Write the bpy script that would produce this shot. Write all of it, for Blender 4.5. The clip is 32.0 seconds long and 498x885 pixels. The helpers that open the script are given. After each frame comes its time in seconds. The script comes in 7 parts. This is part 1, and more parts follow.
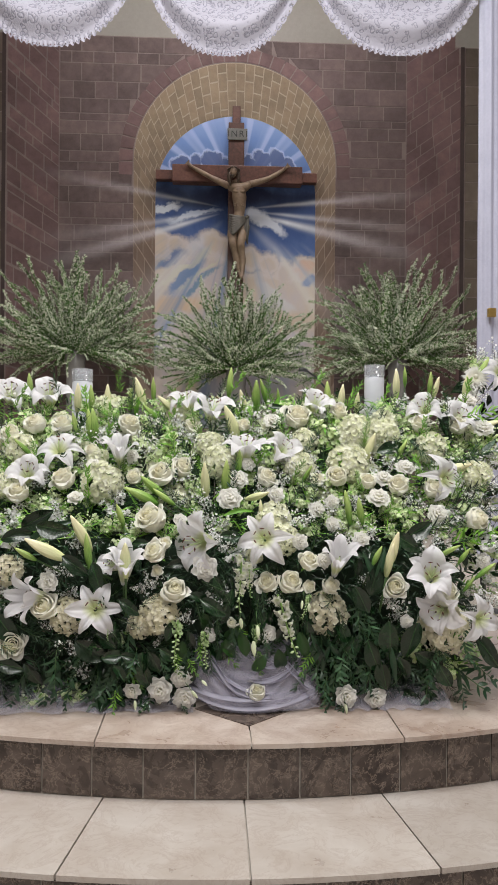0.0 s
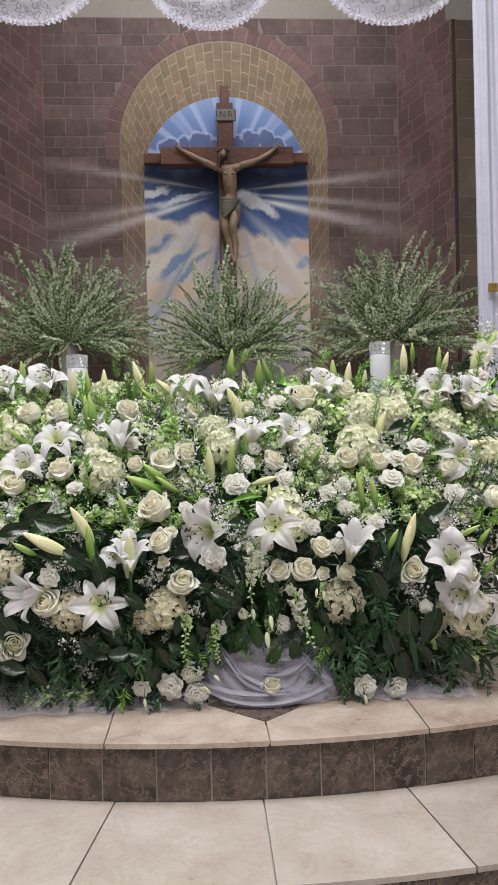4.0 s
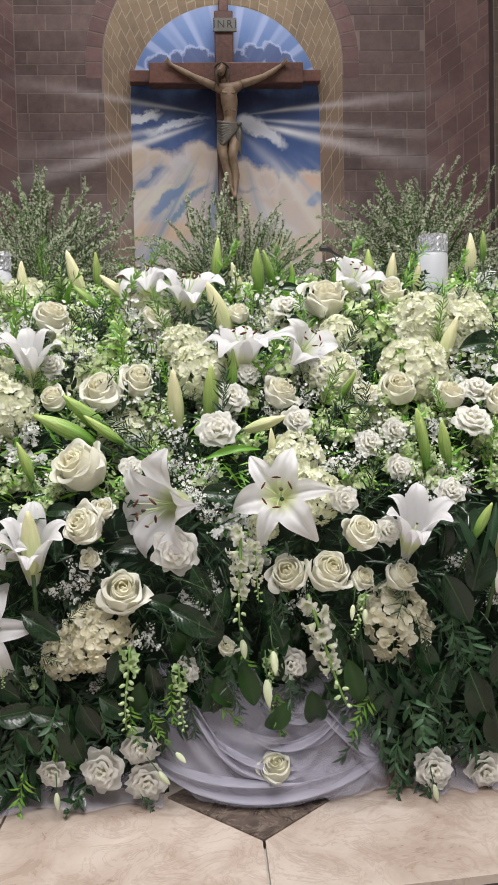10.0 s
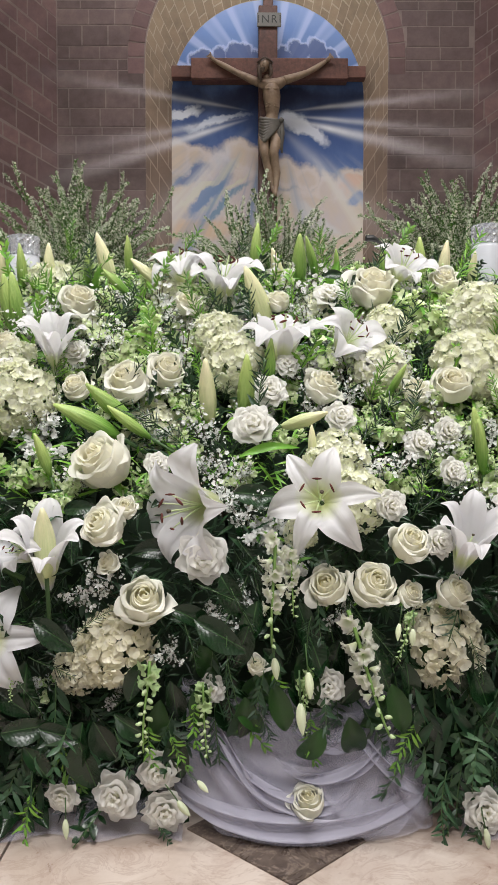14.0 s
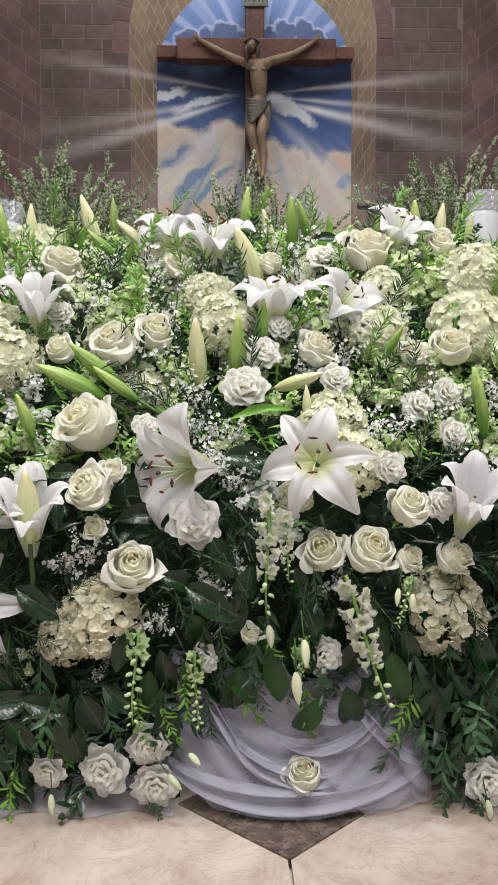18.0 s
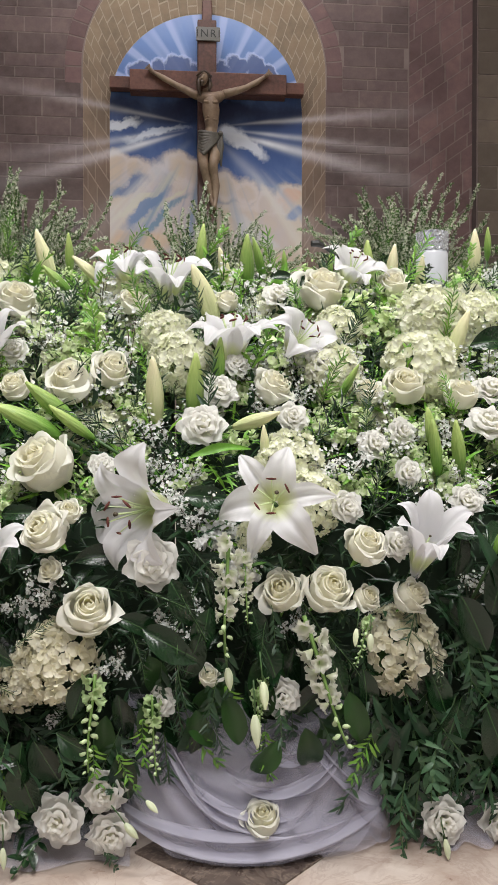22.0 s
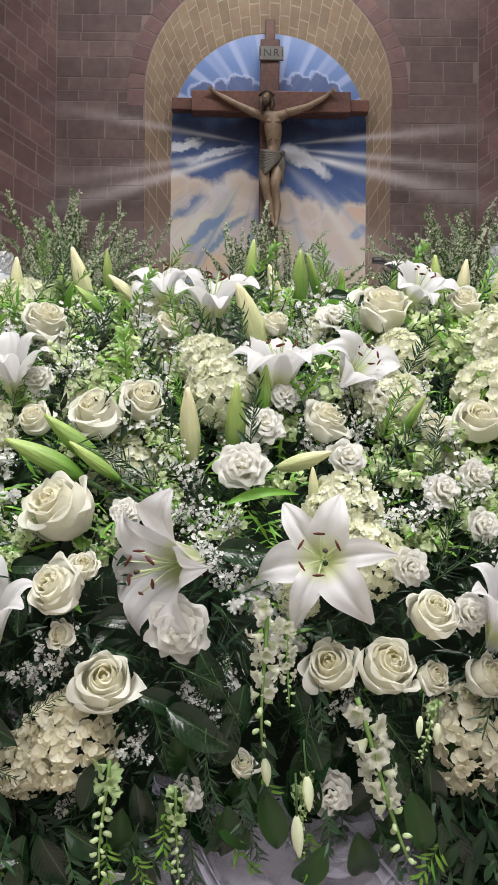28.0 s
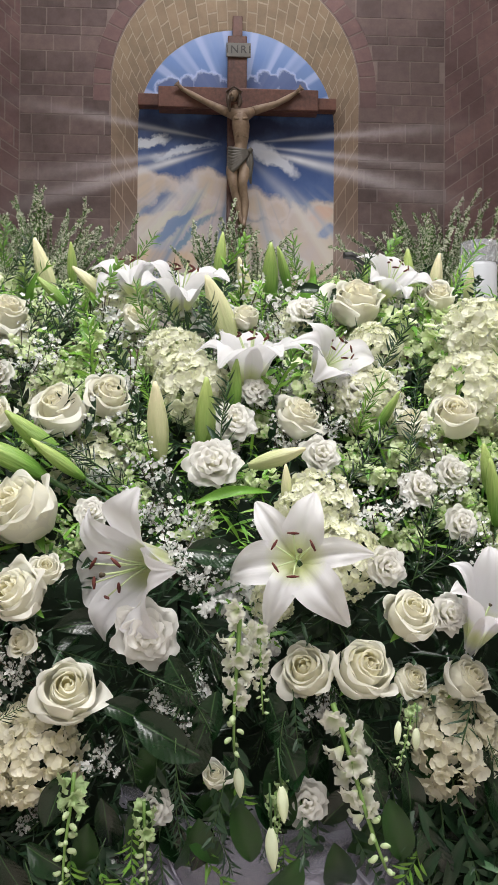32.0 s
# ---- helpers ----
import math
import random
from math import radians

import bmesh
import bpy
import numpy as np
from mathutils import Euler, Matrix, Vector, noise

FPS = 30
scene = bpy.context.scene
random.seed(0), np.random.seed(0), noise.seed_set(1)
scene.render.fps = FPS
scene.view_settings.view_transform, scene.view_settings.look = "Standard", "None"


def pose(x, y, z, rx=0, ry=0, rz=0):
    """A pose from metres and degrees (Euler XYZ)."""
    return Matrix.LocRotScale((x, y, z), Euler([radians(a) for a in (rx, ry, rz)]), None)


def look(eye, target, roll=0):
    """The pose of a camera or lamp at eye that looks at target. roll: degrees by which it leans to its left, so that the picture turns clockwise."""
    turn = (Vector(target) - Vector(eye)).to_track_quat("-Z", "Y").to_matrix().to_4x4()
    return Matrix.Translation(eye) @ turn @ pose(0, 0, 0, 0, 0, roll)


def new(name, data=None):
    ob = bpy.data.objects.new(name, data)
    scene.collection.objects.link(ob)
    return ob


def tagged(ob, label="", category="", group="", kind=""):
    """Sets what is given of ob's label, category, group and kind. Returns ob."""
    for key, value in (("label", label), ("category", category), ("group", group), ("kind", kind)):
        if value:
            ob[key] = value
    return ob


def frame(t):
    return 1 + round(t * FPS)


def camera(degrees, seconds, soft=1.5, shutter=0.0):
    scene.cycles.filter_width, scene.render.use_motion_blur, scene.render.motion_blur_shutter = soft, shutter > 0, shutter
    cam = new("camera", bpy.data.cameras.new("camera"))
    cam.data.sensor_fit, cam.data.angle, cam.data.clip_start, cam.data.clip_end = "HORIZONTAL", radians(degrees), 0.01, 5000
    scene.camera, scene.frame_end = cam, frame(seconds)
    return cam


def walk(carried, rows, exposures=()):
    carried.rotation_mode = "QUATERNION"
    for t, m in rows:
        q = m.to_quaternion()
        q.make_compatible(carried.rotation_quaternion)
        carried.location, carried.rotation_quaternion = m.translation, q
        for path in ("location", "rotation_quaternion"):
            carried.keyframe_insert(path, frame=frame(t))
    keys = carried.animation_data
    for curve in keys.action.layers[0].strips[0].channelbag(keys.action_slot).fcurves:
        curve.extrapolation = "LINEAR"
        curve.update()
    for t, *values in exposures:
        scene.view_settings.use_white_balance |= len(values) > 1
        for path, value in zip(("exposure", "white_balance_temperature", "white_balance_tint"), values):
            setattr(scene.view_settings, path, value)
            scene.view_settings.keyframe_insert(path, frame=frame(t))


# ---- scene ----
cam = camera(35.4, 32.0, soft=0.7)
PATH = [
    (0, (-0.122, -0.1951, 0.8017), (-0.017, 1.8023, 0.804), 0.4),
    (0.5, (-0.129, -0.1973, 0.8081), (-0.031, 1.7996, 0.7993), 0.6),
    (1, (-0.129, -0.1987, 0.8052), (-0.039, 1.7993, 0.7893), 0.6),
    (1.5, (-0.112, -0.1675, 0.8122), (0.057, 1.8257, 0.7979), 0.7),
    (2, (-0.095, -0.1657, 0.8109), (0.145, 1.8195, 0.7967), 0.4),
    (2.5, (-0.118, -0.1495, 0.8108), (0.056, 1.8427, 0.7967), 0.5),
    (3, (-0.144, -0.1555, 0.8116), (0.004, 1.8394, 0.7951), -0.0),
    (3.5, (-0.171, -0.1386, 0.7943), (-0.022, 1.8561, 0.7758), -0.8),
    (4, (-0.149, -0.0785, 0.7833), (-0.032, 1.9181, 0.7565), -1.4),
    (4.5, (-0.104, 0.0537, 0.769), (-0.087, 2.0534, 0.7427), -0.9),
    (6.5, (-0.108, 0.3657, 0.7178), (0.02, 2.3601, 0.6509), -1.1),
    (7, (-0.069, 0.4455, 0.7033), (0.066, 2.4396, 0.6344), -1.5),
    (7.5, (-0.026, 0.5213, 0.7044), (0.012, 2.519, 0.632), -1.1),
    (8, (-0.019, 0.5848, 0.6889), (-0.018, 2.5828, 0.6115), -0.9),
    (8.5, (-0.036, 0.6729, 0.6834), (-0.037, 2.6716, 0.6038), -0.7),
    (9, (-0.055, 0.7499, 0.6783), (-0.028, 2.7483, 0.5968), -0.7),
    (9.5, (-0.071, 0.8014, 0.6715), (0.02, 2.7975, 0.5873), -1.1),
    (10, (-0.066, 0.8465, 0.6616), (0.033, 2.8425, 0.5763), -1.4),
    (10.5, (-0.04, 0.9099, 0.6603), (-0.014, 2.9075, 0.5798), -0.5),
    (11, (-0.043, 0.9521, 0.6517), (-0.063, 2.9506, 0.5701), 0.1),
    (11.5, (-0.06, 0.9834, 0.6516), (-0.081, 2.981, 0.5712), 0.2),
    (12, (-0.068, 0.9901, 0.6487), (-0.087, 2.9886, 0.5682), 0.2),
    (12.5, (-0.069, 0.9862, 0.6502), (-0.081, 2.9852, 0.5726), 0.1),
    (13, (-0.067, 0.9823, 0.6507), (-0.07, 2.9815, 0.5751), 0.0),
    (13.5, (-0.065, 0.9743, 0.6518), (-0.057, 2.9737, 0.5772), 0.1),
    (14, (-0.068, 0.9724, 0.645), (-0.053, 2.9708, 0.5705), 0.0),
    (14.5, (-0.069, 0.9718, 0.633), (-0.046, 2.97, 0.5565), 0.0),
    (15, (-0.071, 0.9791, 0.6189), (-0.044, 2.9773, 0.5434), -0.0),
    (15.5, (-0.068, 0.9903, 0.6043), (-0.04, 2.9881, 0.5259), -0.1),
    (17.5, (-0.071, 1.0103, 0.5956), (-0.033, 3.0071, 0.4941), 0.0),
    (18, (-0.077, 1.0205, 0.5963), (-0.027, 3.018, 0.4997), -0.1),
    (18.5, (-0.083, 1.0377, 0.597), (-0.002, 3.0347, 0.5046), -0.4),
    (19, (-0.072, 1.0472, 0.5998), (0.082, 3.039, 0.5141), -0.7),
    (19.5, (-0.083, 1.0425, 0.6025), (0.089, 3.0335, 0.5259), -0.7),
    (20, (-0.089, 1.0342, 0.6086), (0.095, 3.0246, 0.5422), -0.6),
    (20.5, (-0.089, 1.0316, 0.612), (0.097, 3.0223, 0.5557), -0.4),
    (21, (-0.089, 1.0286, 0.6124), (0.091, 3.0205, 0.565), -0.3),
    (21.5, (-0.087, 1.0214, 0.6184), (0.093, 3.0125, 0.5811), -0.1),
    (22, (-0.088, 1.0204, 0.6185), (0.088, 3.0122, 0.5862), -0.0),
    (22.5, (-0.088, 1.012, 0.6236), (0.083, 3.0039, 0.5924), 0.3),
    (23, (-0.101, 1.0047, 0.6296), (0.058, 2.9986, 0.5981), 0.7),
    (23.5, (-0.099, 1.0034, 0.6429), (0.062, 2.9962, 0.6176), 1.1),
    (24, (-0.1, 1.0037, 0.6449), (0.061, 2.9967, 0.6296), 1.3),
    (24.5, (-0.092, 1.0096, 0.6441), (0.076, 3.0027, 0.6369), 1.3),
    (26.5, (-0.086, 1.1123, 0.6346), (0.097, 3.1041, 0.6558), 0.1),
    (27, (-0.045, 1.166, 0.6366), (0.022, 3.164, 0.659), 0.3),
    (27.5, (-0.041, 1.1838, 0.6414), (-0.026, 3.1831, 0.6585), 0.5),
    (28, (-0.052, 1.1837, 0.6484), (-0.036, 3.1833, 0.6676), 0.6),
    (28.5, (-0.053, 1.1989, 0.6414), (-0.03, 3.1986, 0.6615), 0.6),
    (29, (-0.048, 1.2088, 0.6401), (-0.011, 3.2079, 0.6633), 0.3),
    (29.5, (-0.044, 1.2139, 0.6404), (0.003, 3.2136, 0.6606), 0.3),
    (30, (-0.045, 1.217, 0.641), (0.01, 3.2157, 0.6613), 0.3),
    (30.5, (-0.047, 1.222, 0.6404), (0.023, 3.2207, 0.6607), 0.2),
    (31, (-0.052, 1.2223, 0.6433), (0.03, 3.2212, 0.6646), 0.3),
    (31.5, (-0.055, 1.2235, 0.6442), (0.037, 3.2212, 0.6646), 0.4),
    (32, (-0.055, 1.2235, 0.6442), (0.043, 3.2201, 0.6638), 0.4),
]
walk(cam, [(t, look(eye, target, roll)) for t, eye, target, roll in PATH], ((0.0, 0.02), (4.0, 0.04), (8.0, 0.18), (32.0, 0.18)))

# ---- light ----
def room_light(name, eye, target, sx, sy, watts, tone):
    lamp = bpy.data.lights.new(name, "AREA")
    lamp.shape, lamp.size, lamp.size_y, lamp.energy, lamp.color = "RECTANGLE", sx, sy, watts, tone
    ob = new(name, lamp)
    ob.matrix_basis = look(eye, target)
    return ob


world = bpy.data.worlds.new("world")
scene.world = world
world.use_nodes = True
world.node_tree.nodes["Background"].inputs[0].default_value = (0.9, 0.92, 1.0, 1)
world.node_tree.nodes["Background"].inputs[1].default_value = 0.012
room_light("ceiling_lamp_front", (0.3, -0.6, 5.6), (0.0, 2.2, 0.6), 3.2, 1.4, 232, (1.0, 0.985, 0.98))
room_light("ceiling_lamp_middle", (-0.3, 2.0, 5.6), (0.0, 2.8, 0.6), 2.2, 0.8, 168, (1.0, 0.985, 0.98))
room_light("ceiling_lamp_rear", (0.0, -6.0, 4.7), (0.0, 4.5, 1.6), 4.0, 1.0, 70, (1.0, 0.97, 0.98))
room_light("ceiling_lamp_altar", (0.1, 5.65, 5.75), (0.1, 6.8, 0.8), 2.6, 0.35, 72, (1.0, 0.95, 0.96))


# ---- materials ----
class Nodes:
    """Short way to write a node tree."""

    def __init__(self, name):
        self.mat = bpy.data.materials.new(name)
        self.mat.use_nodes = True
        self.tree = self.mat.node_tree
        self.bsdf = self.tree.nodes["Principled BSDF"]

    def add(self, kind, **values):
        node = self.tree.nodes.new(kind)
        for key, value in values.items():
            setattr(node, key, value)
        return node

    def link(self, a, b):
        self.tree.links.new(a, b)

    def put(self, value, socket):
        if isinstance(value, bpy.types.NodeSocket):
            self.link(value, socket)
        elif isinstance(value, tuple):
            socket.default_value = (*value, 1) if len(socket.default_value) == 4 and len(value) == 3 else value
        else:
            socket.default_value = value

    def math(self, op, a, b=0.0, c=0.0, clamp=False):
        node = self.add("ShaderNodeMath", operation=op, use_clamp=clamp)
        for value, socket in zip((a, b, c), node.inputs):
            self.put(value, socket)
        return node.outputs[0]

    def noise(self, scale, detail=4.0, rough=0.55, vector=None, distortion=0.0):
        node = self.add("ShaderNodeTexNoise")
        node.inputs["Scale"].default_value = scale
        node.inputs["Detail"].default_value = detail
        node.inputs["Roughness"].default_value = rough
        node.inputs["Distortion"].default_value = distortion
        if vector is not None:
            self.link(vector, node.inputs["Vector"])
        return node.outputs[0]

    def ramp(self, fac, *stops):
        node = self.add("ShaderNodeValToRGB")
        self.put(fac, node.inputs[0])
        els = node.color_ramp.elements
        while len(els) < len(stops):
            els.new(0.5)
        for el, (at, color) in zip(els, stops):
            el.position, el.color = at, (*color, 1) if isinstance(color, tuple) else (color, color, color, 1)
        return node.outputs[0]

    def mix(self, fac, a, b, blend="MIX"):
        node = self.add("ShaderNodeMix", data_type="RGBA", blend_type=blend)
        self.put(fac, node.inputs[0])
        self.put(a, node.inputs[6])
        self.put(b, node.inputs[7])
        return node.outputs[2]

    def random(self):
        return self.add("ShaderNodeObjectInfo").outputs["Random"]

    def place(self):
        return self.add("ShaderNodeNewGeometry").outputs["Position"]

    def local(self):
        return self.add("ShaderNodeTexCoord").outputs["Object"]

    def bump(self, height, strength=0.3, distance=0.002):
        node = self.add("ShaderNodeBump")
        node.inputs["Strength"].default_value = strength
        node.inputs["Distance"].default_value = distance
        self.link(height, node.inputs["Height"])
        self.link(node.outputs[0], self.bsdf.inputs["Normal"])

    def done(self, color, rough=0.5, metal=0.0, **more):
        self.put(color, self.bsdf.inputs["Base Color"])
        self.put(rough, self.bsdf.inputs["Roughness"])
        self.put(metal, self.bsdf.inputs["Metallic"])
        for key, value in more.items():
            self.put(value, self.bsdf.inputs[key.replace("_", " ")])
        return self.mat


def simple(name, a, b, scale=40.0, rough=0.5, bump=0.2, metal=0.0, spread=0.25, **more):
    """Two tones mixed by a fine and a broad noise, lighter or darker from piece to piece."""
    n = Nodes(name)
    where = n.local()
    fine, broad = n.noise(scale, 5, 0.6, where), n.noise(scale * 0.12, 3, 0.5, where)
    fac = n.math("ADD", n.math("MULTIPLY", fine, 0.55), n.math("MULTIPLY", broad, 0.45))
    color = n.mix(n.ramp(fac, (0.3, 0.0), (0.7, 1.0)), a, b)
    tone = n.math("ADD", 1 - spread / 2, n.math("MULTIPLY", n.random(), spread))
    node = n.add("ShaderNodeCombineColor")
    for socket in node.inputs[:3]:
        n.link(tone, socket)
    color = n.mix(1.0, color, node.outputs[0], "MULTIPLY")
    n.bump(fine, bump)
    return n.done(color, rough, metal, **more)


RAYS = [(170, 1.8, 0.55), (190, 2.2, 0.5), (197, 2.6, 0.85), (224, 7.0, 0.35), (6, 1.7, 0.7), (-5, 1.8, 0.6), (-13, 2.8, 0.95), (-44, 6.0, 0.35)]


def painted_rays(n):
    """How much of the mural's painted light beams covers a place on the wall."""
    split = n.add("ShaderNodeSeparateXYZ")
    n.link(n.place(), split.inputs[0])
    dx, dz = n.math("SUBTRACT", split.outputs[0], 0.12), n.math("SUBTRACT", split.outputs[2], 3.08)
    angle = n.math("MULTIPLY", n.math("ARCTAN2", dz, dx), 180 / math.pi)
    angle = n.math("ADD", angle, n.math("MULTIPLY", n.math("SUBTRACT", n.noise(2.0), 0.5), 3.0))
    far = n.math("SQRT", n.math("ADD", n.math("MULTIPLY", dx, dx), n.math("MULTIPLY", dz, dz)))
    total = None
    for at, width, strength in RAYS:
        at = at - 360 if at > 180 else at
        off = n.math("DIVIDE", n.math("SUBTRACT", angle, at), width)
        one = n.math("MULTIPLY", n.math("EXPONENT", n.math("MULTIPLY", n.math("MULTIPLY", off, off), -1.0)), strength)
        total = one if total is None else n.math("ADD", total, one)
    fade = n.math("MULTIPLY", n.math("MULTIPLY", n.math("SUBTRACT", far, 0.14), 2.6, clamp=True), n.math("SUBTRACT", 1.0, n.math("MULTIPLY", far, 0.50), clamp=True))
    streak = n.math("ADD", 0.7, n.math("MULTIPLY", n.noise(9.0), 0.6))
    return n.math("MULTIPLY", n.math("MULTIPLY", total, fade), streak, clamp=True)


def mural_paint(name, a, b, spread=0.48, foot=None):
    n = Nodes(name)
    where = n.place()
    fac = n.math("ADD", n.math("MULTIPLY", n.noise(14, 6, 0.7, where), 0.6), n.math("MULTIPLY", n.noise(3, 3, 0.5, where), 0.4))
    color = n.mix(n.ramp(fac, (0.3, 0.0), (0.72, 1.0)), a, b)
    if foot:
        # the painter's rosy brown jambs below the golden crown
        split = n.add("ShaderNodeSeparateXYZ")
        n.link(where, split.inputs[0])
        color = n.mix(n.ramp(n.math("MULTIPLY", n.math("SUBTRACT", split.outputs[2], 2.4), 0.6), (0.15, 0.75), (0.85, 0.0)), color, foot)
    # soot and faded patches over the courses
    color = n.mix(n.ramp(n.noise(1.7, 6, 0.7, where), (0.46, 0.0), (0.70, 0.55)), color, tuple(0.45 * q for q in a))
    tone = n.math("ADD", 1 - spread / 2, n.math("MULTIPLY", n.random(), spread))
    node = n.add("ShaderNodeCombineColor")
    for socket in node.inputs[:3]:
        n.link(tone, socket)
    color = n.mix(1.0, color, node.outputs[0], "MULTIPLY")
    color = n.mix(n.math("MULTIPLY", painted_rays(n), 1.35, clamp=True), color, (0.66, 0.60, 0.62))
    n.bump(n.noise(60, 4, 0.6, where), 0.25)
    return n.done(color, 0.75)


def blob(n, x, z, cx, cz, rx, rz, turn=0.0):
    """1 at the middle of an ellipse on the wall, falling to 0."""
    c, s = math.cos(radians(turn)), math.sin(radians(turn))
    dx, dz = n.math("SUBTRACT", x, cx), n.math("SUBTRACT", z, cz)
    u = n.math("DIVIDE", n.math("ADD", n.math("MULTIPLY", dx, c), n.math("MULTIPLY", dz, s)), rx)
    v = n.math("DIVIDE", n.math("SUBTRACT", n.math("MULTIPLY", dz, c), n.math("MULTIPLY", dx, s)), rz)
    return n.math("EXPONENT", n.math("MULTIPLY", n.math("ADD", n.math("MULTIPLY", u, u), n.math("MULTIPLY", v, v)), -1.0))


def cloud_edge(n, x, z, circles, level=None):
    """Signed distance to a billowing cloud: below nought inside it."""
    total = None if level is None else n.math("SUBTRACT", z, level)
    for cx, cz, r in circles:
        dx, dz = n.math("SUBTRACT", x, cx), n.math("SUBTRACT", z, cz)
        one = n.math("SUBTRACT", n.math("SQRT", n.math("ADD", n.math("MULTIPLY", dx, dx), n.math("MULTIPLY", dz, dz))), r)
        total = one if total is None else n.math("MINIMUM", total, one)
    return total


def sky_paint():
    n = Nodes("painted_sky")
    split = n.add("ShaderNodeSeparateXYZ")
    n.link(n.place(), split.inputs[0])
    shifted = n.add("ShaderNodeVectorMath", operation="ADD")
    n.link(n.place(), shifted.inputs[0])
    shifted.inputs[1].default_value = (7.0, 3.0, 5.0)
    wobble = n.math("MULTIPLY", n.math("SUBTRACT", n.noise(4.2, 8, 0.62), 0.5), 0.34)
    sway = n.math("MULTIPLY", n.math("SUBTRACT", n.noise(3.4, 8, 0.62, shifted.outputs[0]), 0.5), 0.30)
    x, z = n.math("ADD", split.outputs[0], wobble), n.math("ADD", split.outputs[2], sway)
    height = n.math("DIVIDE", n.math("SUBTRACT", z, 1.4), 2.6)
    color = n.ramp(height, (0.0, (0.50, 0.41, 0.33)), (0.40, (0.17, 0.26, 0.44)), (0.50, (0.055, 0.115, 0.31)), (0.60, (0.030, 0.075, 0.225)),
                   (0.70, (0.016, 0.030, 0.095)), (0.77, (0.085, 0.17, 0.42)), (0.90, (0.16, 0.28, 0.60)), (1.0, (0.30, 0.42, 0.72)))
    color = n.mix(n.ramp(n.noise(3.2, 5, 0.6), (0.48, 0.0), (0.78, 0.25)), color, (0.30, 0.40, 0.62))
    # the billows of the lower clouds, with their lit rims
    left = cloud_edge(n, x, z, ((-0.60, 2.72, 0.12), (-0.41, 2.68, 0.12), (-0.25, 2.65, 0.11), (-0.07, 2.73, 0.10), (0.03, 2.69, 0.10)), 2.63)
    right = cloud_edge(n, x, z, ((0.27, 2.60, 0.10), (0.43, 2.55, 0.10), (0.62, 2.47, 0.10), (0.80, 2.50, 0.10), (0.92, 2.51, 0.09)), 2.45)
    side = n.ramp(n.math("ADD", n.math("MULTIPLY", split.outputs[0], 1.0), 0.5), (0.62, 0.0), (0.68, 1.0))
    billow = n.math("ADD", n.math("MULTIPLY", left, n.math("SUBTRACT", 1.0, side)), n.math("MULTIPLY", right, side))
    tint = n.mix(n.ramp(n.noise(2.6, 4, 0.6), (0.40, 0.0), (0.62, 1.0)), (0.60, 0.50, 0.40), (0.52, 0.48, 0.54))
    tint = n.mix(n.ramp(n.noise(4.5, 4, 0.6), (0.58, 0.0), (0.75, 0.7)), tint, (0.34, 0.42, 0.54))
    color = n.mix(n.ramp(billow, (0.0, 1.0), (0.055, 0.0)), color, tint)
    color = n.mix(n.ramp(n.math("ABSOLUTE", n.math("ADD", billow, 0.012)), (0.0, 0.40), (0.035, 0.0)), color, (0.68, 0.64, 0.68))
    for tone, where in (
        ((0.62, 0.66, 0.72), (-0.55, 3.07, 0.15, 0.035, 14)),
        ((0.50, 0.56, 0.66), (-0.30, 3.02, 0.24, 0.030, 16)),
        ((0.055, 0.12, 0.32), (-0.47, 2.58, 0.17, 0.055, 34)),
        ((0.13, 0.22, 0.42), (-0.36, 2.40, 0.24, 0.042, 42)),
        ((0.15, 0.26, 0.38), (-0.22, 2.36, 0.26, 0.030, 44)),
        ((0.62, 0.60, 0.48), (-0.36, 2.49, 0.34, 0.034, 38)),
        ((0.60, 0.58, 0.46), (-0.22, 2.44, 0.26, 0.018, 42)),
        ((0.62, 0.66, 0.74), (0.35, 3.02, 0.12, 0.07, -35)),
        ((0.66, 0.69, 0.76), (0.50, 2.93, 0.16, 0.055, -24)),
        ((0.66, 0.46, 0.36), (0.84, 2.53, 0.12, 0.045, 10)),
        ((0.12, 0.21, 0.44), (0.86, 2.40, 0.10, 0.055, 0)),
        ((0.58, 0.56, 0.56), (0.55, 2.24, 0.30, 0.05, -38)),
        ((0.62, 0.46, 0.32), (-0.45, 2.12, 0.30, 0.09, 10)),
        ((0.58, 0.46, 0.36), (0.55, 2.00, 0.35, 0.12, 0)),
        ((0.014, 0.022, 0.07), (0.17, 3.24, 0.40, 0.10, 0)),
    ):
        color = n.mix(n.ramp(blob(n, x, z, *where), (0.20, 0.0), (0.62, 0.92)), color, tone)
    # slanting beams over the lower clouds, blue on one side and pale on the other
    low_angle = n.math("ARCTAN2", n.math("SUBTRACT", split.outputs[2], 3.25), n.math("SUBTRACT", split.outputs[0], 0.16))
    spread = n.add("ShaderNodeCombineXYZ")
    n.link(n.math("MULTIPLY", low_angle, 5.5), spread.inputs[0])
    streaks = n.noise(1.0, 3, 0.6, spread.outputs[0])
    below = n.ramp(n.math("SUBTRACT", 2.78, z), (0.0, 0.0), (0.22, 1.0))
    flank = n.ramp(n.math("ADD", split.outputs[0], 0.5), (0.55, 0.0), (0.75, 1.0))
    color = n.mix(n.math("MULTIPLY", n.ramp(streaks, (0.50, 0.0), (0.62, 0.75)), below), color, n.mix(flank, (0.16, 0.26, 0.42), (0.36, 0.40, 0.48)))
    color = n.mix(n.math("MULTIPLY", n.ramp(streaks, (0.36, 0.55), (0.46, 0.0)), below), color, (0.66, 0.63, 0.56))
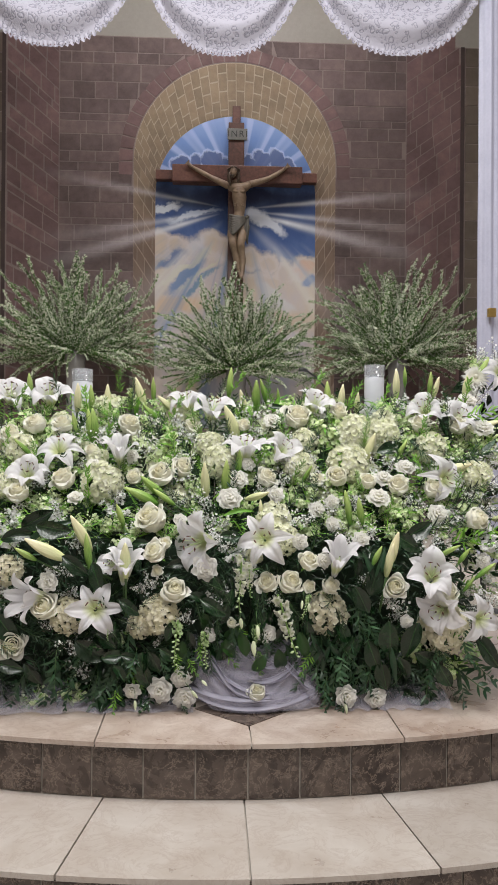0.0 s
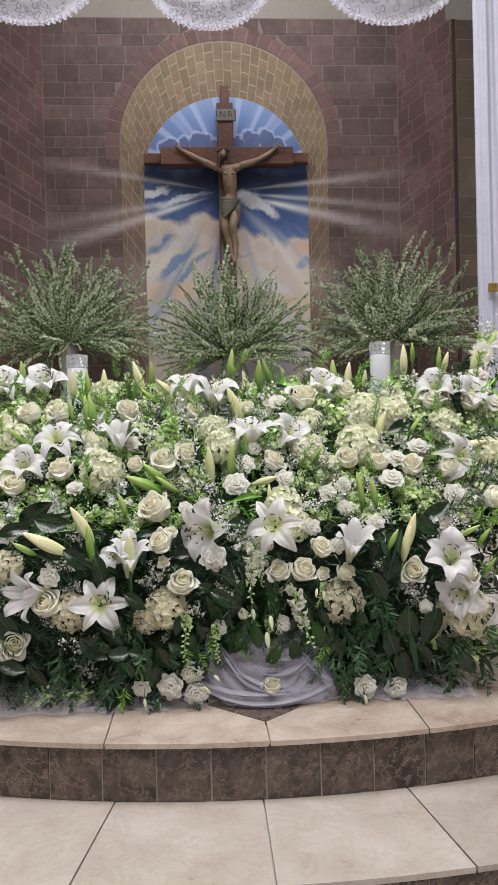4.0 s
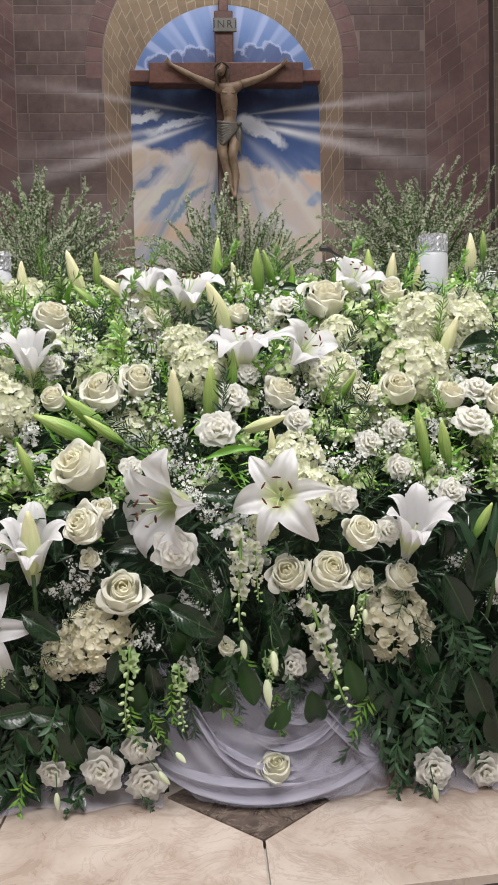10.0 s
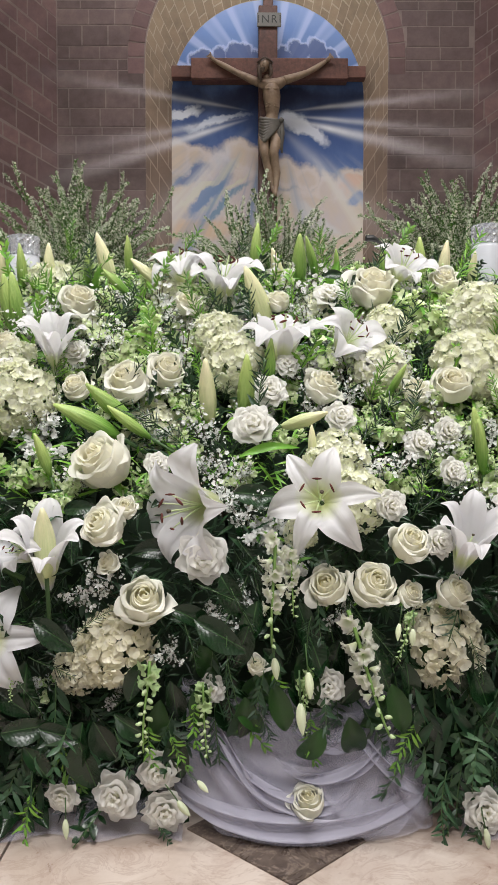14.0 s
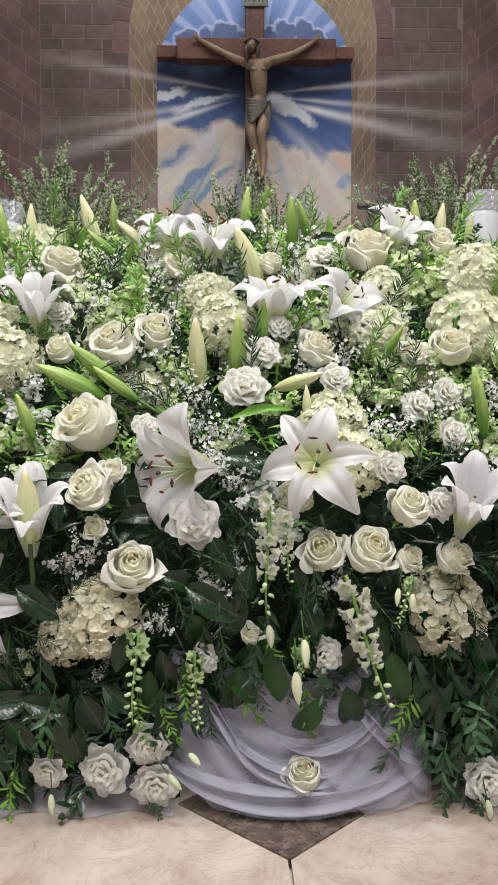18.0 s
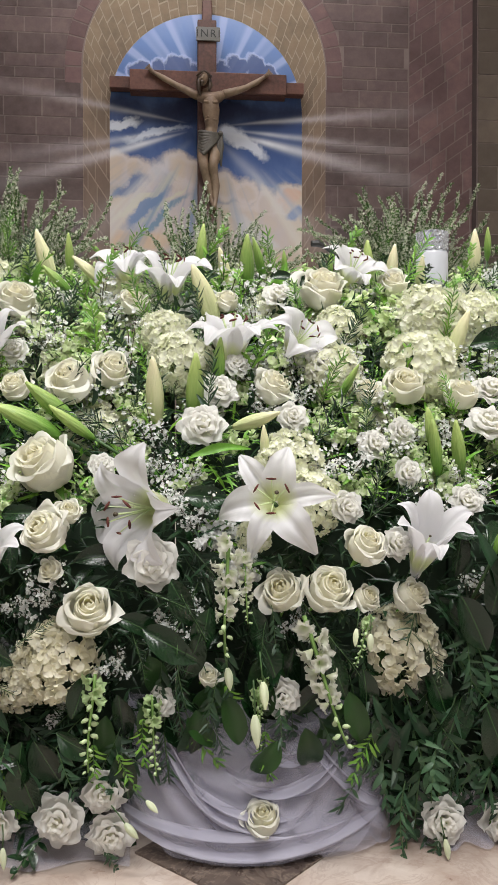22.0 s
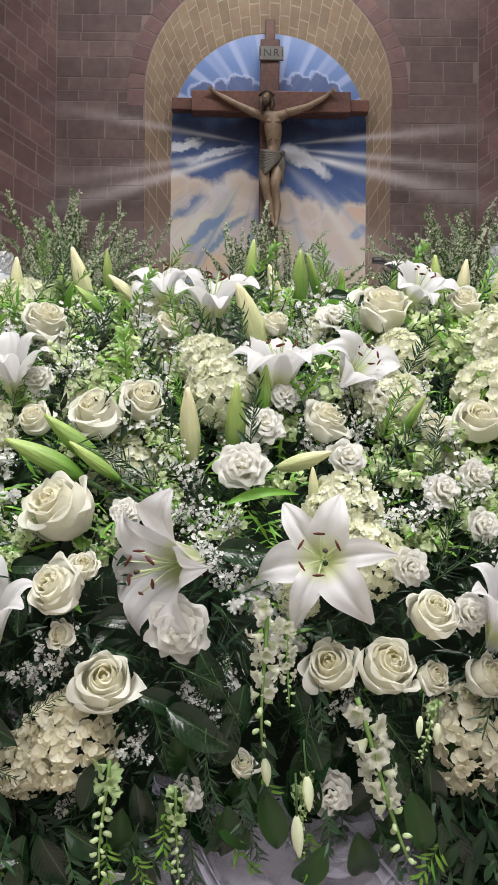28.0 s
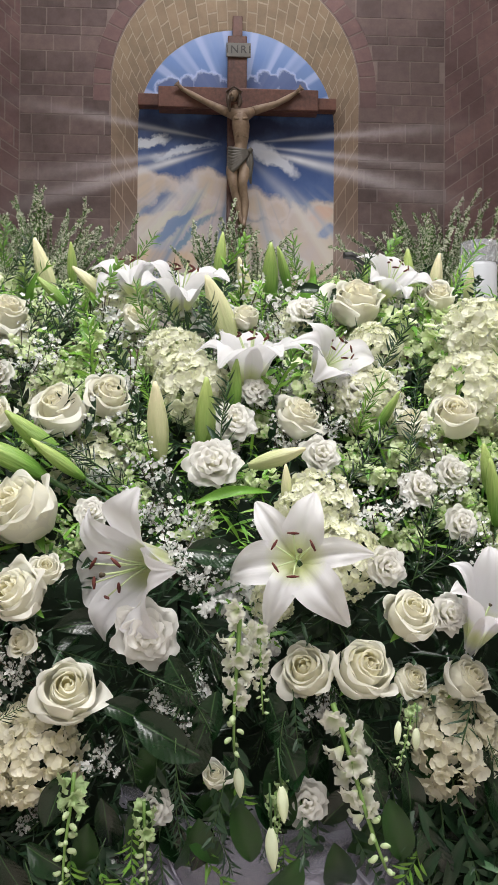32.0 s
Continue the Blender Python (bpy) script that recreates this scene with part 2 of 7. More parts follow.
    # the fan of beams over the dark billows in the lunette
    dx, dz = n.math("SUBTRACT", split.outputs[0], 0.16), n.math("SUBTRACT", split.outputs[2], 3.2)
    angle = n.math("ARCTAN2", dz, dx)
    fan = n.math("ADD", n.math("SINE", n.math("MULTIPLY", angle, 23.0)), n.math("MULTIPLY", n.math("SINE", n.math("MULTIPLY", angle, 41.0)), 0.6))
    upper = n.math("GREATER_THAN", split.outputs[2], 3.40)
    color = n.mix(n.math("MULTIPLY", n.ramp(fan, (0.0, 0.0), (1.0, 0.62)), upper), color, (0.50, 0.60, 0.86))
    crown = cloud_edge(n, x, z, ((-0.09, 3.56, 0.095), (-0.25, 3.53, 0.080), (-0.40, 3.49, 0.080), (0.02, 3.50, 0.08), (0.53, 3.58, 0.095), (0.39, 3.53, 0.085), (0.26, 3.51, 0.070), (0.65, 3.52, 0.080)))
    color = n.mix(n.math("MULTIPLY", n.ramp(crown, (0.0, 0.9), (0.012, 0.0)), upper), color, n.mix(n.noise(6.0), (0.035, 0.060, 0.17), (0.13, 0.19, 0.40)))
    color = n.mix(n.math("MULTIPLY", n.ramp(n.math("ABSOLUTE", n.math("SUBTRACT", crown, 0.008)), (0.003, 0.65), (0.020, 0.0)), upper), color, (0.56, 0.66, 0.92))
    color = n.mix(n.math("MULTIPLY", painted_rays(n), 1.3, clamp=True), color, (0.74, 0.76, 0.80))
    n.bump(n.noise(80, 4, 0.6), 0.2)
    return n.done(color, 0.65)


def marble(name, a, b, vein, scale=9.0, rough=0.25, veins=0.5, blotch=0.0, curl=1.2, thin=0.035):
    n = Nodes(name)
    where = n.add("ShaderNodeVectorMath", operation="ADD")
    n.link(n.place(), where.inputs[0])
    shift = n.add("ShaderNodeCombineXYZ")
    for socket in shift.inputs:
        n.link(n.math("MULTIPLY", n.random(), 37.0), socket)
    n.link(shift.outputs[0], where.inputs[1])
    at = where.outputs[0]
    broad, fine = n.noise(scale, 6, 0.65, at, 0.6), n.noise(scale * 6, 5, 0.6, at)
    color = n.mix(n.ramp(broad, (0.35, 0.0), (0.68, 1.0)), a, b)
    line = n.ramp(n.math("ABSOLUTE", n.math("SUBTRACT", n.noise(scale * 1.6, 7, 0.7, at, curl), 0.5)), (0.0, veins), (thin, 0.0))
    color = n.mix(line, color, vein)
    color = n.mix(n.math("MULTIPLY", fine, 0.25), color, b)
    # broad noise blotches in the vein colour
    color = n.mix(n.ramp(n.noise(scale * 0.55, 7, 0.72, at, 0.8), (0.56, 0.0), (0.72, blotch)), color, vein)
    tone = n.math("ADD", 0.86, n.math("MULTIPLY", n.random(), 0.24))
    node = n.add("ShaderNodeCombineColor")
    for socket in node.inputs[:3]:
        n.link(tone, socket)
    color = n.mix(1.0, color, node.outputs[0], "MULTIPLY")
    n.bump(fine, 0.06)
    return n.done(color, n.ramp(broad, (0.3, rough), (0.7, rough + 0.15)))


BRICK = mural_paint("painted_brick", (0.090, 0.060, 0.059), (0.205, 0.148, 0.138))
BRICK_SIDE = mural_paint("painted_brick_side", (0.118, 0.067, 0.067), (0.235, 0.146, 0.140))
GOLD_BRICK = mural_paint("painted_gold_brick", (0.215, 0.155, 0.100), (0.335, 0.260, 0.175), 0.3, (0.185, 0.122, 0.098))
MORTAR = mural_paint("painted_mortar", (0.205, 0.158, 0.150), (0.295, 0.238, 0.222))
GOLD_MORTAR = mural_paint("painted_gold_mortar", (0.32, 0.265, 0.195), (0.40, 0.335, 0.25), 0.48, (0.26, 0.19, 0.155))
SKY = sky_paint()
BEIGE_WALL = simple("beige_plaster", (0.30, 0.28, 0.25), (0.35, 0.33, 0.30), 30, 0.8, 0.1)
WHITE_WALL = simple("white_plaster", (0.70, 0.68, 0.64), (0.76, 0.74, 0.70), 30, 0.8, 0.1)
ROSY_TILE = marble("rosy_cream_tile", (0.36, 0.272, 0.222), (0.57, 0.495, 0.440), (0.25, 0.160, 0.122), 7.0, 0.24, 0.4, 0.7)
CREAM_TILE = marble("cream_tile", (0.40, 0.345, 0.302), (0.515, 0.475, 0.438), (0.26, 0.18, 0.14), 6.0, 0.26, 0.3, 0.32)
BROWN_TILE = marble("brown_marble_tile", (0.020, 0.013, 0.011), (0.115, 0.086, 0.071), (0.30, 0.235, 0.19), 13.0, 0.2, 0.8, 0.40, 0.35, 0.022)
GROUT = simple("grout", (0.40, 0.36, 0.31), (0.50, 0.45, 0.40), 60, 0.9)


# ---- building blocks ----
def part(name, bm, material, parent=None, label="", smooth=False):
    """Links a bmesh as one mesh object, under a thing or a part where one is given."""
    me = bpy.data.meshes.new(name)
    bm.to_mesh(me)
    bm.free()
    for m in material if isinstance(material, (list, tuple)) else [material]:
        me.materials.append(m)
    if smooth:
        me.shade_smooth()
    ob = new(name, me)
    ob.parent = parent
    return tagged(ob, label)


def shared(name, me, m, parent=None):
    ob = new(name, me)
    ob.parent = parent
    ob.matrix_basis = m
    return ob


def thing(name, label, category, group="", m=None):
    ob = new(name)
    ob.empty_display_size = 0.05
    if m is not None:
        ob.matrix_basis = m
    return tagged(ob, label, category, group)


def box_bm(x0, x1, y0, y1, z0, z1, bevel=0.0, bm=None):
    bm = bm or bmesh.new()
    made = bmesh.ops.create_cube(bm, size=1, matrix=Matrix.LocRotScale(((x0 + x1) / 2, (y0 + y1) / 2, (z0 + z1) / 2), None, (x1 - x0, y1 - y0, z1 - z0)))
    if bevel:
        edges = list({e for v in made["verts"] for e in v.link_edges})
        bmesh.ops.bevel(bm, geom=edges, offset=bevel, segments=2, affect="EDGES", profile=0.5)
    return bm


def lathe_bm(profile, steps=24, bm=None, close=True):
    """A turned shape from (radius, height) pairs."""
    bm = bm or bmesh.new()
    rings = [[bm.verts.new((r * math.cos(a), r * math.sin(a), z)) for a in (2 * math.pi * i / steps for i in range(steps))] for r, z in profile]
    for low, high in zip(rings, rings[1:]):
        for i in range(steps):
            bm.faces.new((low[i], low[(i + 1) % steps], high[(i + 1) % steps], high[i]))
    if close:
        bm.faces.new(rings[0][::-1])
        bm.faces.new(rings[-1])
    return bm


def tube_bm(points, radii, steps=8, bm=None, mat=0):
    """A tapered tube along points."""
    bm = bm or bmesh.new()
    rings = []
    whole = Vector(points[-1]) - Vector(points[0])
    across = Vector((0, 1, 0)) if abs(whole.x) > 0.7 * whole.length > 0 else Vector((1, 0, 0))
    for i, p in enumerate(points):
        p = Vector(p)
        ahead = (Vector(points[min(i + 1, len(points) - 1)]) - Vector(points[max(i - 1, 0)])).normalized()
        side = across - ahead * across.dot(ahead)
        side = side.normalized() if side.length > 0.05 else ahead.orthogonal().normalized()
        other = ahead.cross(side)
        r = radii[i] if isinstance(radii, (list, tuple)) else radii
        rings.append([bm.verts.new(p + (side * math.cos(a) + other * math.sin(a)) * r) for a in (2 * math.pi * k / steps for k in range(steps))])
    for low, high in zip(rings, rings[1:]):
        for k in range(steps):
            bm.faces.new((low[k], low[(k + 1) % steps], high[(k + 1) % steps], high[k])).material_index = mat
    bm.faces.new(rings[0][::-1]).material_index = mat
    bm.faces.new(rings[-1]).material_index = mat
    return bm


def slab_bm(corners, y0, y1):
    """A flat piece of a wall: corners as (x, z), standing from y0 (front) to y1."""
    bm = bmesh.new()
    front = [bm.verts.new((x, y0, z)) for x, z in corners]
    back = [bm.verts.new((x, y1, z)) for x, z in corners]
    bm.faces.new(front)
    bm.faces.new(back[::-1])
    for i in range(len(corners)):
        j = (i + 1) % len(corners)
        bm.faces.new((front[j], front[i], back[i], back[j]))
    bmesh.ops.recalc_face_normals(bm, faces=bm.faces)
    return bm


# ---- the room ----
WALL = 7.42
wall_back = part("wall_back", box_bm(-6, 6, WALL, WALL + 0.2, -0.31, 6), BEIGE_WALL)
tagged(wall_back, "altar wall with a painted brick arch mural", "wall", kind="structure")
for name, span in (("wall_left", (-6.2, -6, -7, 7.62, -0.31, 6)), ("wall_right", (6, 6.2, -7, 7.62, -0.31, 6)), ("wall_rear", (-6.2, 6.2, -7.2, -7, -0.31, 6))):
    tagged(part(name, box_bm(*span), WHITE_WALL), "plain white plaster wall", "wall", kind="structure")
tagged(part("ceiling", box_bm(-6.2, 6.2, -7.2, 7.62, 6, 6.2), WHITE_WALL), "plain white ceiling", "ceiling", kind="structure")
tagged(part("floor", box_bm(-6.2, 6.2, -7.2, 7.62, -0.51, -0.31), CREAM_TILE), "cream stone tile floor", "floor", kind="structure")

CENTRE = 4.58


def disc_bm(radius, z0, z1, steps=160, back=7.40):
    """A round platform cut off straight at the back wall."""
    bm = bmesh.new()
    ring = [(radius * math.sin(a), CENTRE - radius * math.cos(a)) for a in (math.pi * (i / steps - 0.5) for i in range(steps + 1))]
    ring += [(radius, back), (-radius, back)]
    low, high = [bm.verts.new((x, y, z0)) for x, y in ring], [bm.verts.new((x, y, z1)) for x, y in ring]
    bm.faces.new(low[::-1])
    bm.faces.new(high)
    for i in range(len(ring)):
        j = (i + 1) % len(ring)
        bm.faces.new((low[i], low[j], high[j], high[i]))
    return bm


upper_step = tagged(part("platform_upper", disc_bm(2.68, -0.155, -0.012), GROUT), "round altar platform tiled in cream stone", "platform", kind="structure")
lower_step = tagged(part("platform_lower", disc_bm(3.045, -0.31, -0.167), GROUT), "lower round altar step tiled in cream stone", "step", kind="structure")

# ---- cross ----
WOOD = simple("dark_red_wood", (0.055, 0.023, 0.018), (0.185, 0.082, 0.058), 34, 0.42, 0.45, spread=0.35)
STATUE = simple("painted_statue", (0.150, 0.095, 0.060), (0.36, 0.265, 0.180), 22, 0.5, 0.35)
STATUE_CLOTH = simple("painted_statue_cloth", (0.085, 0.082, 0.072), (0.165, 0.150, 0.125), 30, 0.5, 0.25)
STATUE_HAIR = simple("painted_statue_hair", (0.045, 0.028, 0.018), (0.09, 0.06, 0.04), 60, 0.5, 0.4)
PLATE = simple("weathered_plate", (0.115, 0.115, 0.105), (0.185, 0.185, 0.168), 40, 0.55, 0.25)
INK = simple("black_paint", (0.02, 0.02, 0.02), (0.035, 0.035, 0.035), 40, 0.5)

crucifix = thing("wall_cross", "dark red-brown wooden cross hung on the painted altar wall", "cross")
part("upright", box_bm(0.055, 0.206, 7.29, 7.40, 1.75, 3.885, 0.008), WOOD, crucifix)
part("top_stub", box_bm(0.093, 0.170, 7.305, 7.385, 3.885, 4.05, 0.006), WOOD, crucifix)
part("crossbar", box_bm(-0.48, 0.766, 7.262, 7.288, 3.30, 3.462, 0.006, box_bm(-0.48, 0.766, 7.291, 7.395, 3.30, 3.462, 0.006)), WOOD, crucifix)
for a, b in ((-0.64, -0.48), (0.766, 0.913)):
    part("bar_stub", box_bm(a, b, 7.30, 7.385, 3.325, 3.418, 0.006), WOOD, crucifix)
part("bracket", box_bm(0.09, 0.17, 7.40, 7.4195, 2.4, 3.7), INK, crucifix)
plate = part("name_plate", box_bm(0.045, 0.235, 7.272, 7.289, 3.71, 3.82, 0.005), PLATE, crucifix, "grey weathered plate lettered INRI")
text = bpy.data.curves.new("letters", "FONT")
text.body, text.size, text.extrude, text.align_x, text.align_y = "INRI", 0.085, 0.002, "CENTER", "CENTER"
text.space_character = 1.25
writing = new("letters_source", text)
letters = new("letters", bpy.data.meshes.new_from_object(writing.evaluated_get(bpy.context.evaluated_depsgraph_get())))
bpy.data.objects.remove(writing)
letters.data.materials.append(INK)
letters.parent = plate
letters.matrix_basis = pose(0.14, 7.2705, 3.764, 90, 0, 0)


def statue_bm():
    """The carved figure: limbs, trunk and head grown together from rounded tubes."""
    bm = bmesh.new()

    def limb(points, radii, mat=0):
        fine, wide = [], []
        for i in range(len(points) - 1):
            for k in range(4):
                f = k / 4
                fine.append(Vector(points[i]).lerp(Vector(points[i + 1]), f))
                wide.append(radii[i] + (radii[i + 1] - radii[i]) * f)
        tube_bm(fine + [Vector(points[-1])], wide + [radii[-1]], 10, bm, mat)

    y = 7.215
    # trunk, bowed to one side
    limb([(0.118, y - 0.02, 3.300), (0.128, y - 0.01, 3.262), (0.152, y - 0.015, 3.205), (0.158, y - 0.02, 3.130), (0.163, y - 0.01, 3.055), (0.162, y, 2.995), (0.146, y, 2.925), (0.143, y, 2.870)],
         [0.026, 0.036, 0.064, 0.068, 0.058, 0.047, 0.055, 0.058])
    limb([(0.060, y, 3.243), (0.105, y - 0.015, 3.228), (0.150, y - 0.025, 3.215), (0.205, y - 0.015, 3.232), (0.250, y, 3.262)], [0.034, 0.045, 0.050, 0.045, 0.034])
    for pts in ([(0.056, y, 3.245), (-0.030, y, 3.285), (-0.117, y + 0.01, 3.330), (-0.215, y + 0.02, 3.385), (-0.300, y + 0.03, 3.435)],
                [(0.254, y, 3.264), (0.345, y, 3.292), (0.438, y + 0.01, 3.330), (0.525, y + 0.02, 3.382), (0.592, y + 0.03, 3.432)]):
        limb(pts, [0.034, 0.029, 0.022, 0.021, 0.013])
        hand = Vector(pts[-1])
        lean = -1 if pts[-1][0] < 0 else 1
        limb([hand, hand + Vector((lean * 0.022, -0.012, 0.018))], [0.017, 0.014])
        for k in range(4):
            limb([hand + Vector((lean * 0.018, -0.012, 0.016)), hand + Vector((lean * (0.026 + 0.010 * k), -0.022, 0.050 - 0.011 * k))], [0.007, 0.005])
    # legs, the knees bent forward and the feet laid over one another
    limb([(0.100, y, 2.850), (0.092, y - 0.030, 2.770), (0.102, y - 0.055, 2.680), (0.118, y - 0.030, 2.620), (0.142, y - 0.010, 2.540), (0.163, y - 0.005, 2.440), (0.178, y - 0.040, 2.375)], [0.048, 0.045, 0.037, 0.033, 0.035, 0.020, 0.015])
    limb([(0.186, y, 2.860), (0.188, y - 0.040, 2.770), (0.172, y - 0.070, 2.685), (0.180, y - 0.045, 2.620), (0.194, y - 0.025, 2.540), (0.192, y - 0.030, 2.430), (0.180, y - 0.070, 2.350)], [0.048, 0.045, 0.037, 0.032, 0.034, 0.020, 0.015])
    # the loincloth: sagging folds drawn up to a knot, and the tail hanging from it
    limb([(0.142, y, 2.955), (0.138, y, 2.865)], [0.057, 0.070], 1)
    for k in range(8):
        a = k / 7
        limb([(0.066 - 0.004 * a, y - 0.030, 2.960 - 0.150 * a), (0.098, y - 0.078, 2.935 - 0.165 * a), (0.160, y - 0.080, 2.925 - 0.090 * a), (0.226, y - 0.048, 2.938 - 0.025 * a)], [0.012, 0.017, 0.015, 0.010], 1)
    limb([(0.222, y - 0.055, 2.940), (0.240, y - 0.062, 2.925)], [0.022, 0.020], 1)
    limb([(0.232, y - 0.045, 2.925), (0.236, y - 0.050, 2.840), (0.228, y - 0.040, 2.760), (0.238, y - 0.030, 2.690)], [0.016, 0.022, 0.020, 0.006], 1)
    limb([(0.224, y - 0.045, 2.925), (0.212, y - 0.050, 2.830), (0.218, y - 0.040, 2.740)], [0.012, 0.016, 0.006], 1)
    # breast, ribs and belly
    for side in (-1, 1):
        limb([(0.155 + side * 0.012, y - 0.078, 3.165), (0.155 + side * 0.050, y - 0.058, 3.180)], [0.013, 0.012])
        for k in range(4):
            limb([(0.159 + side * 0.018, y - 0.068, 3.110 - 0.022 * k), (0.159 + side * 0.050, y - 0.040, 3.100 - 0.020 * k)], [0.007, 0.006])
    # the bowed head with its hair and beard
    limb([(0.087, y - 0.104, 3.352), (0.084, y - 0.110, 3.335)], [0.006, 0.008])
    for mat, at, size in ((0, (0.095, y - 0.060, 3.352), (0.035, 0.045, 0.052)), (2, (0.108, y - 0.020, 3.375), (0.050, 0.050, 0.050))):
        for v in bmesh.ops.create_icosphere(bm, subdivisions=3, radius=1, matrix=Matrix.LocRotScale(at, Euler((0.35, 0.25, 0.35)), size))["verts"]:
            for f in v.link_faces:
                f.material_index = mat
    limb([(0.066, y - 0.050, 3.375), (0.058, y - 0.062, 3.320), (0.064, y - 0.066, 3.265), (0.072, y - 0.062, 3.225)], [0.018, 0.019, 0.015, 0.005], 2)
    limb([(0.140, y - 0.035, 3.365), (0.150, y - 0.045, 3.310), (0.140, y - 0.055, 3.268)], [0.020, 0.020, 0.006], 2)
    limb([(0.086, y - 0.098, 3.318), (0.084, y - 0.098, 3.285)], [0.019, 0.006], 2)
    ring = [(0.102 + 0.056 * math.cos(a), y - 0.042 + 0.060 * math.sin(a), 3.388 + 0.010 * math.sin(3 * a)) for a in (2 * math.pi * k / 18 for k in range(19))]
    tube_bm(ring, 0.009, 6, bm, 2)
    return bm


tagged(part("carved_figure", statue_bm(), [STATUE, STATUE_CLOTH, STATUE_HAIR], None, "carved and painted figure with a grey-green loincloth on the cross", True), category="statue")

# ---- hangings ----
SATIN = simple("white_satin", (0.34, 0.345, 0.44), (0.415, 0.42, 0.515), 60, 0.55, 0.08)


def lace_paint():
    n = Nodes("white_lace")
    where = n.place()
    cells = n.add("ShaderNodeTexVoronoi")
    cells.inputs["Scale"].default_value = 26
    bent = n.add("ShaderNodeVectorMath", operation="ADD")
    shift = n.add("ShaderNodeCombineXYZ")
    for socket, scale in zip(shift.inputs, (19, 23, 17)):
        n.link(n.math("MULTIPLY", n.noise(scale, 2, 0.5, where), 0.05), socket)
    n.link(where, bent.inputs[0])
    n.link(shift.outputs[0], bent.inputs[1])
    n.link(bent.outputs[0], cells.inputs["Vector"])
    height = n.math("ADD", n.ramp(cells.outputs[0], (0.22, 0.8), (0.40, 0.1), (0.62, 0.75)), n.noise(120, 4, 0.6, where))
    n.bump(height, 0.7, 0.004)
    return n.done(n.mix(n.ramp(height, (0.45, 0.0), (1.15, 1.0)), (0.16, 0.158, 0.20), (0.43, 0.42, 0.49)), 0.8)


LACE = lace_paint()
BRASS = simple("brass", (0.45, 0.30, 0.09), (0.58, 0.40, 0.14), 40, 0.3, 0.1, 0.9)


def swag(cx, half, top, low, label):
    """One scallop of the valance: a gathered half round with sagging folds, and a frilled edge."""
    ob = thing("lace_swag", label, "curtain", "lace valance swags")
    bm = bmesh.new()
    nu, nv = 60, 40
    grid = []
    for j in range(nv + 1):
        row = []
        for i in range(nu + 1):
            u, v = i / nu * 2 - 1, j / nv
            sag = (1 - abs(u) ** 2.3) ** 0.62
            z = top - (top - low) * v * sag - 0.02 * v
            y = 5.0 - 0.05 * math.sin(v * 17 + 1.5 * u * u) * (0.3 + 0.7 * sag) * (0.35 + 0.65 * v) - 0.12 * sag * v
            row.append(bm.verts.new((cx + half * u, y, z)))
        grid.append(row)
    for j in range(nv):
        for i in range(nu):
            bm.faces.new((grid[j][i], grid[j + 1][i], grid[j + 1][i + 1], grid[j][i + 1]))
    edge = [v.co.copy() for v in grid[nv]]
    part("cloth", bm, LACE, ob, smooth=True)
    bm = bmesh.new()
    fine = 260
    rows = []
    for j in range(5):
        row = []
        for i in range(fine + 1):
            f = i / fine * nu
            k = min(int(f), nu - 1)
            p = edge[k].lerp(edge[k + 1], f - k)
            drop = 0.012 + 0.032 * (0.55 + 0.45 * abs(math.sin(i * 0.42)))
            out = Vector((p.x - cx, 0, p.z - top)).normalized()
            row.append(bm.verts.new(p + out * drop * j / 4 + Vector((0, 0.010 * math.sin(i * 0.9) * j / 4 - 0.004, 0))))
        rows.append(row)
    for j in range(4):
        for i in range(fine):
            if not (j == 2 and i % 5 == 2):
                bm.faces.new((rows[j][i], rows[j + 1][i], rows[j + 1][i + 1], rows[j][i + 1]))
    part("lace_trim", bm, LACE, ob, "scalloped openwork lace edging", True)
    return ob


swag(-0.04, 0.56, 4.25, 3.40, "gathered white lace swag with a scalloped edge")
swag(-1.17, 0.60, 4.25, 3.425, "gathered white lace swag with a scalloped edge")
swag(1.12, 0.63, 4.25, 3.44, "gathered white lace swag with a scalloped edge")
tagged(part("beam", box_bm(-6, 6, 5.06, 5.3, 4.2, 6), BEIGE_WALL), "plain beam over the altar recess", "beam", kind="structure")


def drape(x0, x1, y, z0, z1, folds, label):
    ob = thing("curtain", label, "curtain")
    bm = bmesh.new()
    nu, nv = 90, 24
    grid = []
    for j in range(nv + 1):
        v = j / nv
        row = []
        for i in range(nu + 1):
            u = i / nu
            wide = 1 + 0.10 * (1 - v)
            x = x0 + (x1 - x0) * u * wide
            fold = math.sin(u * folds * 2 * math.pi + 0.8 * math.sin(v * 3)) + 0.4 * math.sin(u * folds * 4.7 * math.pi + 2 * v)
            row.append(bm.verts.new((x, y + 0.016 * fold * (0.6 + 0.4 * (1 - v)) + 0.02 * noise.noise(Vector((u * 3, v * 2.5, 4))), z0 + (z1 - z0) * v)))
        grid.append(row)
    for j in range(nv):
        for i in range(nu):
            bm.faces.new((grid[j][i], grid[j][i + 1], grid[j + 1][i + 1], grid[j + 1][i]))
    part("cloth", bm, SATIN, ob, smooth=True)
    return ob


curtain = drape(1.695, 2.045, 5.0, 0.002, 4.3, 3, "floor-length white satin curtain hanging in soft folds")
part("tieback_ring", box_bm(1.745, 1.80, 4.93, 4.965, 1.66, 1.72, 0.006), BRASS, curtain, "square brass curtain clip")

